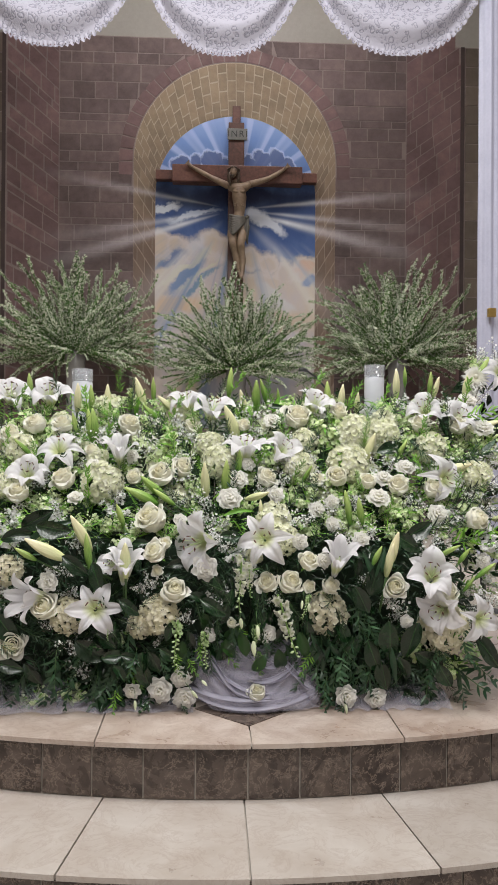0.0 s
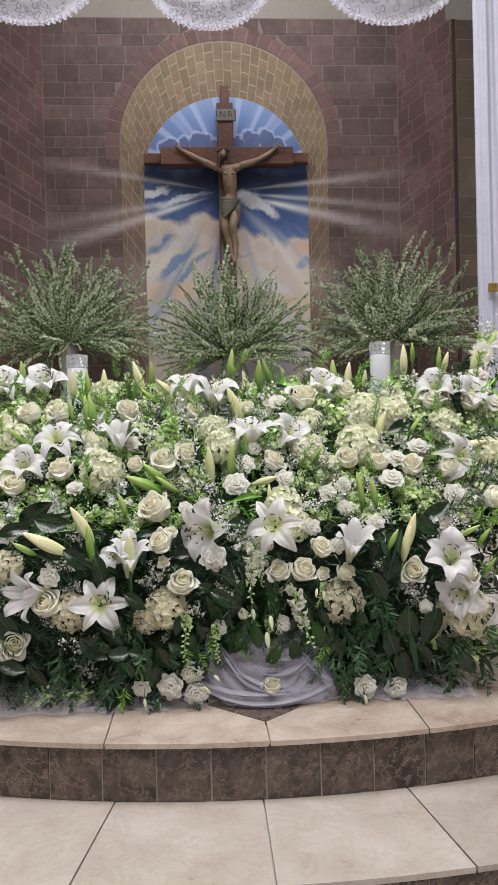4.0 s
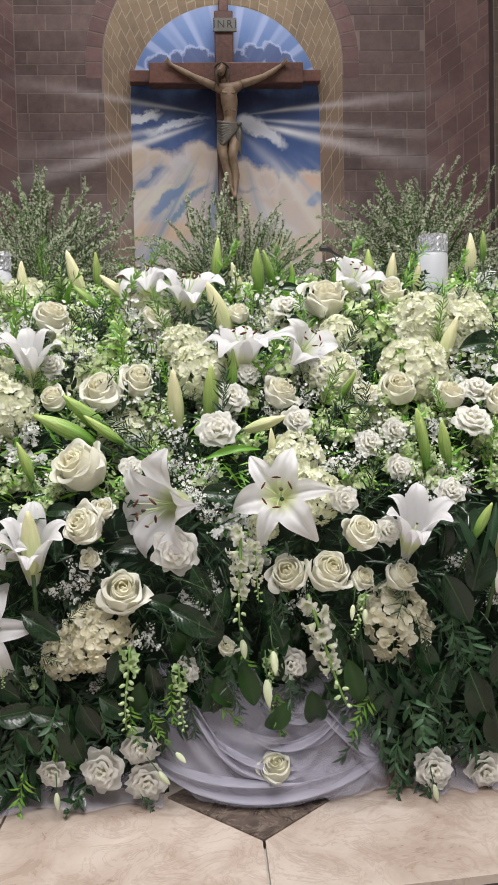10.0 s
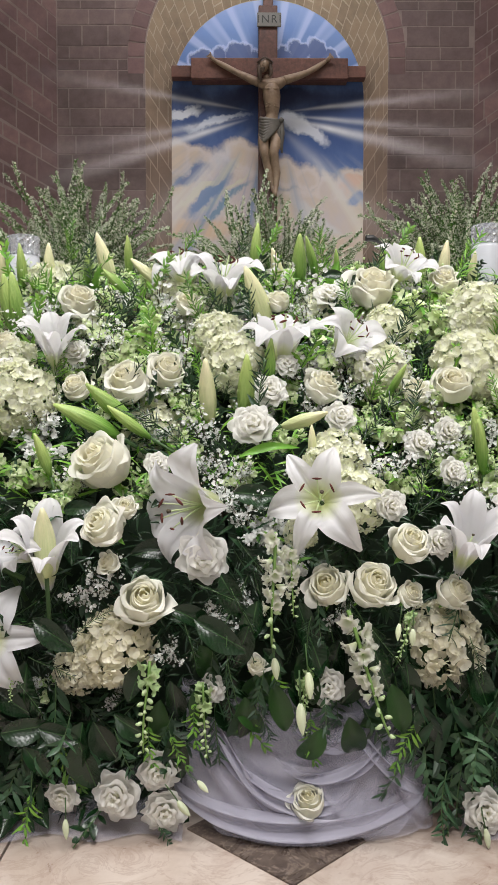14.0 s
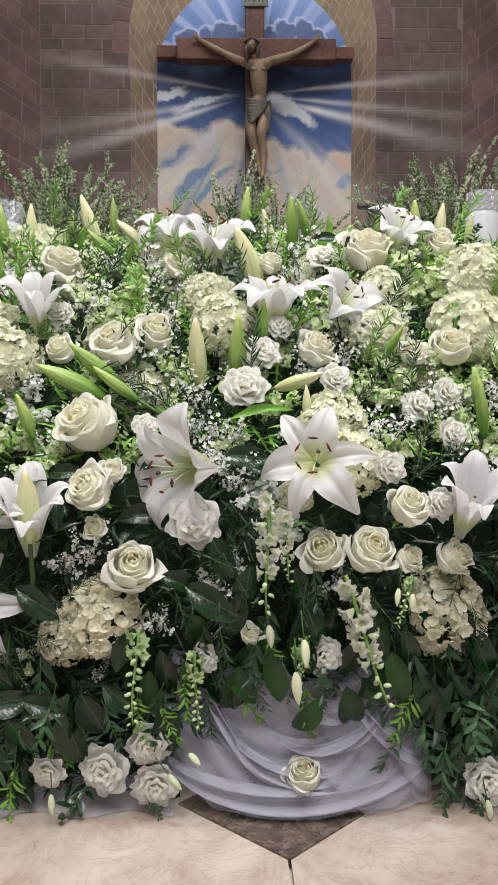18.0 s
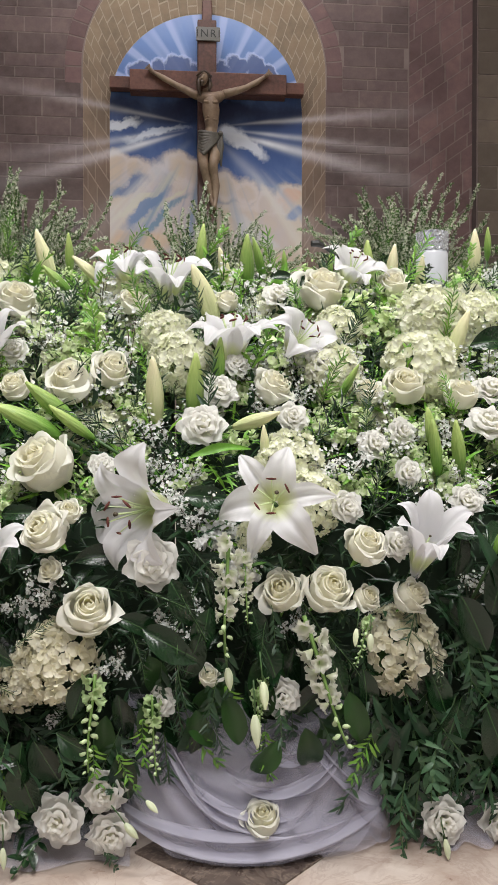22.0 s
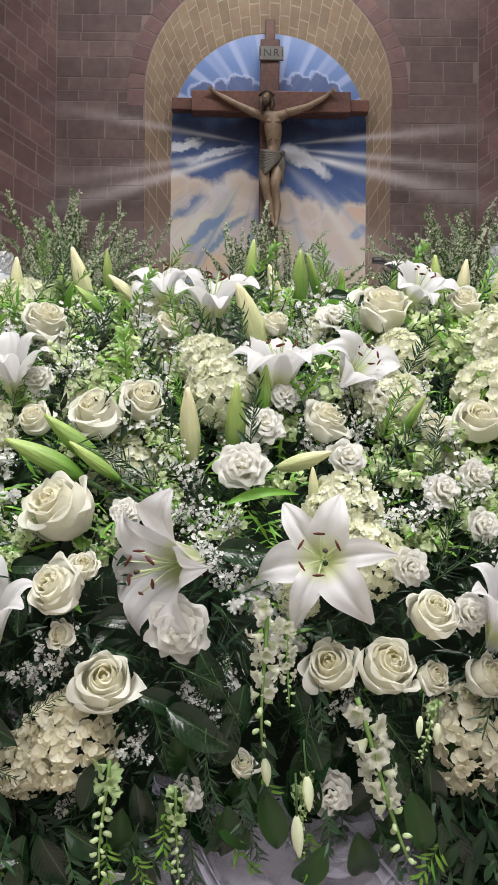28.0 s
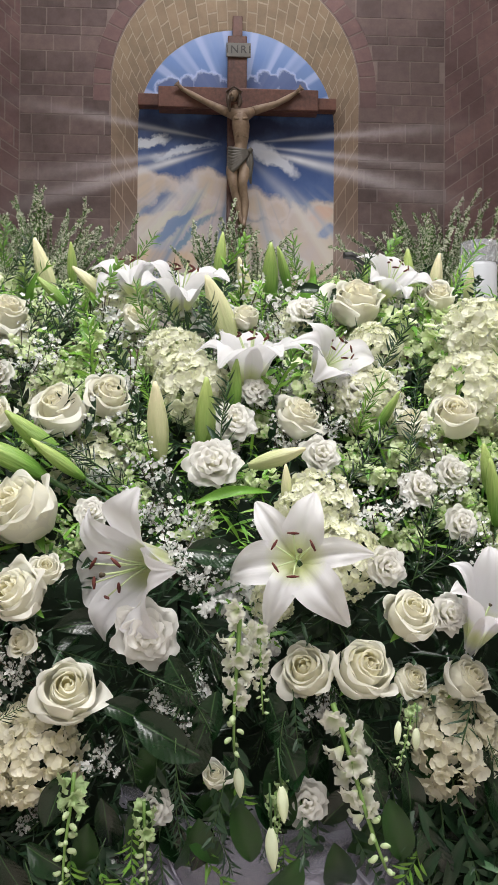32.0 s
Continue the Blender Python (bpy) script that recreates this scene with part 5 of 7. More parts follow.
for k in range(30):
    x, z = (HANG.uniform(0.19, 0.36), HANG.uniform(0.10, 0.34)) if k % 4 < 2 else (HANG.uniform(-0.56, -0.22), HANG.uniform(0.08, 0.20)) if k % 4 == 2 else (HANG.uniform(0.40, 0.66), HANG.uniform(0.10, 0.26))
    d = Vector((HANG.uniform(-0.55, 0.55), HANG.uniform(-0.5, -0.15), -1.0))
    shared("sprig", RUSCUS[k % 3], Matrix.Translation((x, 2.150 + HANG.uniform(-0.02, 0.02), z)) @ lay(d, (HANG.uniform(-1.4, 1.4), -1.0, HANG.uniform(-0.3, 0.8))) @ sized(HANG.uniform(0.085, 0.15)), GREENS)


def leaf_at(x, y, z, size, lean, tone="dark"):
    """A single leaf; lean: degrees from upright towards +x."""
    d = (math.sin(radians(lean)), -0.15 + rng.uniform(-0.1, 0.1), math.cos(radians(lean)))
    me = rng.choice(LEAVES) if tone == "dark" else rng.choice(MID) if tone == "mid" else LANCE[tone == "light"]
    shared("leaf", me, Matrix.Translation((x, y, z)) @ lay(d, (rng.uniform(-0.35, 0.35), -1, rng.uniform(0.1, 0.5))) @ sized(size), GREENS)


def fern_at(x, y, z, size, lean, which=3):
    d = (math.sin(radians(lean)), -0.2, math.cos(radians(lean)))
    shared("sprig", SPRIGS[which], Matrix.Translation((x, y, z)) @ lay(d, (rng.uniform(-0.3, 0.3), -1, 0.4)) @ sized(size), GREENS)


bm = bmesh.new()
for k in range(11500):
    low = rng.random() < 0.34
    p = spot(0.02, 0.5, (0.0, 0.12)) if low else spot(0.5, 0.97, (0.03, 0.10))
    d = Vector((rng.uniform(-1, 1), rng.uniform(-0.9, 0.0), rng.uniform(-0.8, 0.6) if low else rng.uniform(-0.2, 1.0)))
    # lower blades take only the two dark greens, standing in for shade
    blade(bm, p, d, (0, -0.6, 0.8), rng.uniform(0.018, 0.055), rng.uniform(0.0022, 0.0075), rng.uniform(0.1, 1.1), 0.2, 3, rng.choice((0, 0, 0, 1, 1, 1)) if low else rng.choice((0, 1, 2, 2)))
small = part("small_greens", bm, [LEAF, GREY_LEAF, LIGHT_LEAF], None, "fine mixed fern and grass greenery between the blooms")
tagged(small, category="foliage", kind="stuff")

# ---- tulle at the foot ----
def tulle_paint(name, clear):
    n = Nodes(name)
    where = n.local()
    n.bump(n.noise(35, 4, 0.6, where), 0.15)
    n.done(n.mix(n.noise(12, 3, 0.5, where), (0.50, 0.485, 0.595), (0.62, 0.605, 0.71)), 0.7)
    gap_ = n.add("ShaderNodeBsdfTransparent")
    blend = n.add("ShaderNodeMixShader")
    blend.inputs[0].default_value = clear
    n.link(n.bsdf.outputs[0], blend.inputs[1])
    n.link(gap_.outputs[0], blend.inputs[2])
    n.link(blend.outputs[0], n.tree.nodes["Material Output"].inputs[0])
    return n.mat


TULLE, TULLE_THICK = tulle_paint("sheer_tulle", 0.70), tulle_paint("gathered_tulle", 0.50)
tulle = thing("tulle_drape", "sheer lilac-white tulle swagged in soft folds below the blooms", "fabric")


def tulle_band(x0, z0, x1, z1, sag, wide, bulge, seed, mat):
    """One gathered band of the fabric, slung between two points in front of the dark core."""
    r = random.Random(seed)
    f1, f2 = r.uniform(3, 6), r.uniform(0, 6)
    grid, nu, nv = [], 44, 16
    for j in range(nv + 1):
        v, row = j / nv, []
        for i in range(nu + 1):
            u = i / nu
            hang = 4 * u * (1 - u)
            x = x0 + (x1 - x0) * u
            z = z0 + (z1 - z0) * u - sag * hang - wide * (v - 0.5) * (0.45 + 0.55 * hang)
            fold = math.sin(v * 9 + f1 * u + f2) + 0.45 * math.sin(v * 19 + 2 * f1 * u)
            y = 2.262 - 0.6 * bulge * hang ** 0.5 - 0.085 * (1 - min(max(z, 0.0) / 0.25, 1.0)) - 0.007 * fold * (0.5 + hang)
            z = z if z < 0.16 else 0.16 + 0.30 * (z - 0.16)
            row.append((x, y, max(z, 0.003 + 0.004 * v)))
        grid.append(row)
    bm = bmesh.new()
    strip(bm, grid)
    return part("gathered_band", bm, mat, tulle, smooth=True)


for k, band in enumerate(((-0.17, 0.30, 0.21, 0.28, 0.06, 0.24, 0.060), (-0.17, 0.20, 0.22, 0.22, 0.10, 0.22, 0.085), (-0.16, 0.26, 0.06, 0.03, 0.05, 0.16, 0.095),
                          (-0.02, 0.28, 0.22, 0.06, 0.05, 0.15, 0.100), (-0.17, 0.12, 0.22, 0.10, 0.08, 0.12, 0.105), (-0.05, 0.05, 0.21, 0.26, 0.03, 0.13, 0.090),
                          (-0.15, 0.24, 0.16, 0.16, 0.12, 0.12, 0.098), (-0.12, 0.30, -0.02, 0.02, 0.02, 0.10, 0.110), (0.12, 0.30, 0.23, 0.03, 0.03, 0.12, 0.085))):
    tulle_band(band[0], 0.84 * band[1], band[2], 0.84 * band[3], *band[4:], k, TULLE)
# the soft backing, and the white hem that lies along the floor
grid = []
for j in range(41):
    v = j / 40
    row = []
    for i in range(61):
        u = i / 60
        edge = 2 * u - 1
        bow = 0.24 * (1 - v) - 0.7 * (u - 0.55) ** 2
        fold = abs(math.sin(bow * 30 + 1.2 * noise.noise(Vector((u * 2.5, bow * 7, 3.0)))))
        row.append((-0.170 + 0.385 * u, 2.245 - 0.070 * math.sqrt(max(1 - 0.95 * edge * edge, 0)) * (0.5 + 0.5 * v) + 0.016 * fold, 0.004 + 0.190 * (1 - v)))
    grid.append(row)
bm = bmesh.new()
strip(bm, grid)
part("backing", bm, TULLE_THICK, tulle, smooth=True)
tulle_band(-0.178, 0.060, 0.222, 0.050, 0.030, 0.036, 0.124, 20, TULLE_THICK)
tulle_band(-0.17, 0.30, 0.03, 0.035, 0.07, 0.030, 0.118, 23, TULLE_THICK)
tulle_band(0.06, 0.22, 0.215, 0.05, 0.02, 0.030, 0.105, 24, TULLE_THICK)
tulle_band(-0.04, 0.24, 0.17, 0.20, 0.09, 0.024, 0.100, 25, TULLE_THICK)
tulle_band(-0.15, 0.17, 0.12, 0.055, 0.05, 0.022, 0.112, 21, TULLE_THICK)
tulle_band(-0.02, 0.10, 0.20, 0.19, 0.05, 0.018, 0.112, 22, TULLE_THICK)

skirt = thing("tulle_skirt", "thin grey-white tulle lying along the floor under the leaves", "fabric")
for x0, x1 in ((-1.1, -0.16), (0.27, 0.62)):
    bm = bmesh.new()
    grid = []
    for j in range(8):
        v = j / 7
        grid.append([(x0 + (x1 - x0) * i / 60, 2.13 + 0.12 * v + 0.012 * math.sin(i * 0.7) * (1 - v), 0.004 + 0.045 * v + 0.008 * (1 + math.sin(i * 0.55 + 2 * v)) * v) for i in range(61)])
    strip(bm, grid)
    part("cloth", bm, TULLE, skirt, smooth=True)
rose(0.030, 2.128, 0.060, 0.062, 0.1, 1.2)

# ---- the side arrangement by the curtain ----
def mum_mesh():
    r = random.Random(3)
    bm = bmesh.new()
    for k in range(70):
        t = k / 70
        a = k * 2.39996
        d = Vector((math.cos(a), math.sin(a), 1.1 - 1.5 * t))
        blade(bm, (0, 0, 0), d, (0, 0, 1), 0.20 + 0.32 * t, 0.085, 0.35, 0.3, 3)
    bmesh.ops.create_icosphere(bm, subdivisions=2, radius=0.07, matrix=Matrix.Translation((0, 0, 0.10)))
    return mesh_of("spider_bloom", bm, WHITE_PETAL)


MUM = mum_mesh()


def mum(x, y, z, size, ax, az):
    ob = thing("chrysanthemum", "white spider chrysanthemum in the side arrangement", "flower", "white chrysanthemums", Matrix.Translation((x, y, z)) @ toward(facing(x, z, ax, az)) @ sized(size))
    shared("spider_bloom", MUM, pose(0, 0, 0), ob)
    shared("stem", STALK, pose(0, 0, 0) @ sized(1.2), ob)
    return ob


stand = thing("flower_stand", "tall slim stand with a bowl for the side arrangement", "stand", m=pose(1.17, 3.4, 0))
part("base", lathe_bm([(0.14, 0), (0.14, 0.015), (0.03, 0.03)], 24), INK, stand)
part("pole", lathe_bm([(0.014, 0.03), (0.014, 0.80)], 12), INK, stand)
part("bowl", lathe_bm([(0.03, 0.80), (0.11, 0.84), (0.13, 0.92), (0.12, 0.92), (0.03, 0.83)], 24), NEAR_BLACK, stand, smooth=True)
mum(1.060, 3.20, 1.10, 0.15, -0.3, 0.3)
mum(1.275, 3.20, 1.115, 0.15, 0.2, 0.3)
mum(1.040, 3.22, 1.01, 0.12, -0.5, 0.1)
lily(1.165, 3.2, 1.12, 0.17, 0.05, 0.5)
bud(1.090, 3.2, 1.135, 0.12, 32)
bud(1.015, 3.2, 1.06, 0.10, 5, "c")
bud(1.265, 3.2, 0.99, 0.13, 65)
filler(1.195, 3.3, 1.19, 0.14)
filler(1.275, 3.3, 1.16, 0.12)
filler(1.095, 3.3, 1.20, 0.12)
stock(1.095, 3.3, 1.17, 0.11)
side_greens = thing("side_foliage", "dark glossy leaves of the side arrangement", "foliage")
for k in range(44):
    a = rng.uniform(0, 6.28)
    p = Vector((1.19 + 0.14 * math.cos(a), 3.3 + 0.05 * math.sin(a), rng.uniform(0.90, 1.12)))
    shared("leaf", rng.choice(LEAVES), Matrix.Translation(p) @ lay((math.cos(a), -0.4, rng.uniform(-0.5, 0.7)), (0, -1, 0.6)) @ sized(rng.uniform(0.05, 0.09)), side_greens)
shrub(2.52, 5.3, 1.22, 60, 0.80, "spirea shrub with white blossom beside the curtain")

# ---- the altar arrangement: main blooms ----
rose(-0.393, 2.529, 0.868, 0.086, 0, 0.7)
rose(0.195, 2.559, 0.899, 0.107, 0, 0.6)
rose(0.349, 2.599, 0.919, 0.074, 0.1, 0.7)
rose(-0.274, 2.362, 0.702, 0.088, -0.1, 0.7)
rose(-0.205, 2.382, 0.722, 0.081, 0.2, 0.6)
rose(-0.363, 2.351, 0.691, 0.060, -0.2, 0.6)
rose(0.305, 2.355, 0.695, 0.087, 0.2, 0.5)
rose(0.074, 2.353, 0.693, 0.073, 0.1, 0.7)
rose(-0.296, 2.226, 0.566, 0.114, -0.1, 0.35)
rose(-0.279, 2.140, 0.476, 0.077, -0.2, 0.2)
rose(-0.249, 2.160, 0.500, 0.043, 0.1, 0.4)
rose(-0.218, 2.140, 0.364, 0.082, -0.1, 0.15)
rose(0.128, 2.140, 0.388, 0.081, 0.15, 0.1)
rose(0.184, 2.140, 0.373, 0.048, 0.2, 0.3)
rose(0.251, 2.140, 0.375, 0.060, 0.1, 0.1)
rose(0.183, 2.140, 0.450, 0.072, 0.2, 0.4)
rose(0.058, 2.140, 0.385, 0.072, -0.25, 0.2)
rose(-0.048, 2.140, 0.263, 0.037, 0.1, 0.5)
rose(-0.177, 2.525, 0.865, 0.061, 0, 0.8)
rose(0.236, 2.346, 0.686, 0.056, 0.1, 0.6)
rose(0.003, 2.527, 0.867, 0.054, 0.2, 0.8)
rose(-0.271, 2.140, 0.420, 0.039, -0.2, 0)
ruffled(-0.051, 2.285, 0.625, 0.076, 0, 0.5)
ruffled(-0.021, 2.347, 0.687, 0.064, 0.1, 0.6)
ruffled(0.096, 2.298, 0.639, 0.057, 0.2, 0.5)
ruffled(0.160, 2.163, 0.503, 0.050, 0.2, 0.2)
ruffled(-0.129, 2.140, 0.428, 0.077, 0.1, 0.1)
ruffled(0.059, 2.140, 0.230, 0.056, 0, 0.1)
ruffled(-0.118, 2.140, 0.228, 0.043, -0.1, 0.1)
ruffled(0.228, 2.140, 0.452, 0.050, 0.3, 0.3)
ruffled(0.276, 2.276, 0.616, 0.048, 0.3, 0.4)
ruffled(0.105, 2.542, 0.883, 0.060, 0, 0.8)
ruffled(0.170, 2.394, 0.735, 0.070, 0.1, 0.7)
ruffled(0.266, 2.211, 0.551, 0.047, 0.2, 0.3)
ruffled(0.111, 2.195, 0.535, 0.037, 0.2, 0.3)
ruffled(-0.206, 2.223, 0.563, 0.043, 0.1, 0.5)
ruffled(0.225, 2.256, 0.595, 0.052, 0.2, 0.5)
ruffled(-0.376, 2.418, 0.758, 0.051, -0.2, 0.6)
ruffled(0.012, 2.393, 0.733, 0.047, 0, 0.7)
lily(0.048, 2.145, 0.514, 0.164, -.22, .30, 10)
lily(-0.128, 2.190, 0.502, 0.175, -1.0, -.1, 10, bell=True)
lily(-0.195, 2.640, 0.935, 0.135, -.5, 2.2, bell=True)
lily(-0.110, 2.590, 0.900, 0.160, .3, 2.4, 20, bell=True)
lily(0.005, 2.430, 0.760, 0.160, .15, 2.8, bell=True)
lily(0.120, 2.436, 0.772, 0.130, .7, .8, bell=True)
lily(0.262, 2.620, 0.935, 0.130, .5, 1.4, bell=True)
lily(0.268, 2.150, 0.430, 0.125, .15, 1.5, trumpet=True)
lily(-0.412, 2.418, 0.746, 0.120, -.1, 2.2, trumpet=True)
lily(-0.370, 2.165, 0.405, 0.130, .2, 1.8, 25, trumpet=True)
lily(-0.395, 2.165, 0.430, 0.100, -.9, .8, bell=True)
lily(-0.452, 2.130, 0.308, 0.165, .05, .25, 0)
lily(-0.620, 2.440, 0.772, 0.165, 0, 1.0)
lily(-0.700, 2.700, 0.955, 0.155, 0, 1.3, bell=True)
lily(-0.850, 2.730, 0.960, 0.155, .2, 1.2, bell=True)
lily(-0.705, 2.370, 0.685, 0.140, .2, 1.0, bell=True)
lily(-0.620, 2.150, 0.345, 0.130, -.9, .1, trumpet=True)
lily(0.655, 2.340, 0.690, 0.165, .5, .25)
lily(0.660, 2.590, 0.915, 0.140, -.4, .9, bell=True)
lily(0.765, 2.560, 0.885, 0.140, .3, .8, bell=True)
lily(0.560, 2.150, 0.395, 0.155, -.2, .7, bell=True)
lily(0.595, 2.130, 0.310, 0.150, -.9, -.15, bell=True)
lily(0.700, 2.130, 0.275, 0.150, .5, .1)
bud(-0.545, 2.674, 0.958, 0.105, 2, "g")
bud(-0.490, 2.686, 0.964, 0.101, 0, "c")
bud(-0.407, 2.687, 0.964, 0.078, 0, "g")
bud(-0.375, 2.728, 0.985, 0.126, -18, "c")
bud(-0.326, 2.571, 0.909, 0.075, -50, "g")
bud(-0.329, 2.765, 1.002, 0.093, 0, "g")
bud(-0.271, 2.640, 0.942, 0.091, -48, "c")
bud(-0.530, 2.510, 0.859, 0.114, -10, "g")
bud(-0.038, 2.844, 1.037, 0.119, 5, "g")
bud(0.008, 2.658, 0.951, 0.099, -10, "c")
bud(-0.038, 2.525, 0.874, 0.131, -18, "c")
bud(0.056, 2.709, 0.975, 0.129, 0, "g")
bud(0.090, 2.759, 0.999, 0.100, -12, "g")
bud(-0.020, 2.387, 0.735, 0.090, 0, "g")
bud(-0.063, 2.340, 0.689, 0.120, 3, "g")
bud(0.036, 2.285, 0.634, 0.082, 74, "c")
bud(0.045, 2.248, 0.597, 0.059, 0, "c")
bud(0.325, 2.721, 0.981, 0.111, -8, "g")
bud(0.375, 2.706, 0.974, 0.103, 0, "c")
bud(0.427, 2.665, 0.955, 0.077, 0, "c")
bud(0.203, 2.353, 0.702, 0.069, 30, "g")
bud(0.322, 2.265, 0.615, 0.083, -14, "g")
bud(-0.389, 2.228, 0.579, 0.074, -14, "g")
bud(-0.293, 2.307, 0.657, 0.114, -52, "g")
bud(-0.329, 2.285, 0.635, 0.122, -60, "g")
bud(-0.260, 2.279, 0.629, 0.089, -55, "g")
bud(-0.364, 2.131, 0.453, 0.111, 0, "c")
bud(-0.130, 2.332, 0.682, 0.119, -5, "c")
bud(0.140, 2.709, 0.975, 0.066, 0, "g")
bud(0.239, 2.706, 0.974, 0.053, 0, "g")
hydrangea(-0.464, 2.361, 0.670, 0.145, "c")
hydrangea(-0.265, 2.171, 0.283, 0.132, "t")
hydrangea(-0.322, 2.172, 0.252, 0.085, "t")
hydrangea(0.243, 2.172, 0.287, 0.136, "t")
hydrangea(0.400, 2.533, 0.842, 0.138, "c")
hydrangea(0.350, 2.421, 0.731, 0.151, "c")
hydrangea(0.086, 2.251, 0.560, 0.119, "c")
hydrangea(0.111, 2.197, 0.507, 0.104, "c")
hydrangea(0.187, 2.411, 0.720, 0.111, "c")
hydrangea(-0.086, 2.428, 0.735, 0.124, "c")
hydrangea(-0.114, 2.483, 0.793, 0.105, "c")
hydrangea(0.214, 2.501, 0.811, 0.094, "c")
hydrangea(0.021, 2.170, 0.462, 0.056, "c")
hydrangea(-0.490, 2.440, 0.747, 0.080, "c")
stock(0.295, 2.572, 0.847, 0.184, "g")
stock(-0.424, 2.267, 0.540, 0.129, "g")
stock(-0.360, 2.249, 0.524, 0.095, "g")
stock(-0.369, 2.229, 0.498, 0.094, "g")
stock(-0.295, 2.536, 0.809, 0.193, "g")
stock(-0.191, 2.499, 0.773, 0.139, "g")
stock(0.240, 2.393, 0.667, 0.152, "g")
stock(0.329, 2.364, 0.637, 0.115, "g")
stock(-0.296, 2.470, 0.744, 0.111, "g")
stock(-0.225, 2.403, 0.678, 0.107, "g")
stock(0.113, 2.475, 0.749, 0.149, "g")
stock(0.079, 2.453, 0.727, 0.098, "w")
stock(0.203, 2.500, 0.773, 0.113, "g")
stock(-0.160, 2.368, 0.642, 0.104, "g")
stock(0.185, 2.338, 0.613, 0.124, "g")
stock(0.270, 2.284, 0.558, 0.119, "g")
stock(0.260, 2.322, 0.594, 0.089, "g")
stock(0.326, 2.284, 0.558, 0.097, "g")
stock(-0.459, 2.523, 0.797, 0.115, "w")
stock(-0.263, 2.464, 0.738, 0.099, "g")
stock(0.002, 2.206, 0.412, 0.113, "w")
stock(-0.034, 2.206, 0.457, 0.092, "w")
stock(-0.375, 2.206, 0.204, 0.072, "g")
stock(0.148, 2.350, 0.623, 0.080, "g")
filler(-0.133, 2.307, 0.595, 0.106)
filler(-0.135, 2.270, 0.559, 0.082)
filler(-0.089, 2.254, 0.541, 0.091)
filler(-0.156, 2.235, 0.525, 0.090)
filler(-0.317, 2.192, 0.361, 0.087)
filler(-0.241, 2.555, 0.845, 0.137)
filler(-0.187, 2.449, 0.737, 0.128)
filler(0.023, 2.609, 0.898, 0.141)
filler(-0.032, 2.507, 0.795, 0.109)
filler(0.035, 2.437, 0.726, 0.115)
filler(0.141, 2.447, 0.737, 0.116)
filler(0.172, 2.262, 0.550, 0.112)
filler(0.277, 2.394, 0.683, 0.089)
filler(-0.395, 2.436, 0.726, 0.115)
filler(-0.491, 2.517, 0.807, 0.109)
filler(-0.456, 2.555, 0.845, 0.099)
filler(-0.313, 2.581, 0.871, 0.102)
filler(0.134, 2.394, 0.683, 0.089)
filler(-0.106, 2.212, 0.501, 0.089)
filler(-0.070, 2.197, 0.485, 0.078)
filler(-0.274, 2.192, 0.200, 0.068)
filler(0.064, 2.543, 0.832, 0.099)
filler(0.239, 2.460, 0.748, 0.094)
filler(-0.049, 2.436, 0.726, 0.069)
filler(0.313, 2.211, 0.501, 0.089)
filler(0.089, 2.191, 0.317, 0.078)
filler(-0.105, 2.191, 0.326, 0.087)
filler(-0.079, 2.191, 0.281, 0.068)
filler(0.223, 2.288, 0.576, 0.083)
filler(0.022, 2.254, 0.541, 0.061)
filler(-0.352, 2.483, 0.772, 0.119)
filler(0.059, 2.364, 0.653, 0.066)
filler(0.379, 2.506, 0.795, 0.072)
spike(-0.020, 2.120, 0.470, 0.166, 180, "w")
spike(0.001, 2.121, 0.445, 0.100, 175, "w")
spike(0.088, 2.120, 0.353, 0.191, 160, "w")
spike(-0.207, 2.121, 0.277, 0.133, 182, "g")
spike(-0.128, 2.122, 0.243, 0.109, 178, "g")
spike(0.030, 2.121, 0.269, 0.067, 185, "g")
spike(0.184, 2.120, 0.353, 0.075, 200, "g")
spike(-0.411, 2.120, 0.269, 0.050, 180, "g")
spike(0.022, 2.120, 0.252, 0.083, 178, "g")
ruffled(-0.196, 2.130, 0.107, 0.065, .2, -.1)
ruffled(-0.260, 2.131, 0.068, 0.073, -.2, 0)
ruffled(-0.186, 2.130, 0.045, 0.065, .1, -.1)
ruffled(-0.341, 2.131, 0.067, 0.050, -.1, -.2)
ruffled(0.299, 2.131, 0.043, 0.066, 0, .2)
rose(-0.715, 2.527, 0.866, 0.083, 0, 1.04)
rose(-0.623, 2.528, 0.867, 0.072, 0, 1.04)
rose(-0.588, 2.346, 0.685, 0.089, 0, 1.04)
rose(-0.720, 2.303, 0.643, 0.084, 0, 1.04)
rose(-0.607, 2.140, 0.314, 0.097, -.1, .2)
rose(-0.697, 2.141, 0.203, 0.090, -.1, 0)
ruffled(-0.592, 2.141, 0.389, 0.059, 0, 0.15)
rose(-0.510, 2.439, 0.777, 0.055, 0, 1.04)
ruffled(-0.537, 2.289, 0.628, 0.051, 0, 1.04)
ruffled(-0.495, 2.388, 0.728, 0.053, 0, 1.04)
rose(-0.792, 2.494, 0.833, 0.074, 0, 1.04)
ruffled(-0.862, 2.747, 0.988, 0.081, 0, 1.04)
hydrangea(-0.754, 2.470, 0.779, 0.112, "c")
hydrangea(-0.538, 2.171, 0.282, 0.117, "t")
hydrangea(-0.715, 2.172, 0.418, 0.098, "t")
hydrangea(-0.766, 2.350, 0.658, 0.096, "c")
bud(-0.794, 2.786, 1.012, 0.098, 0, "g")
bud(-0.597, 2.683, 0.963, 0.111, 5, "c")
bud(-0.576, 2.509, 0.858, 0.095, -8, "g")
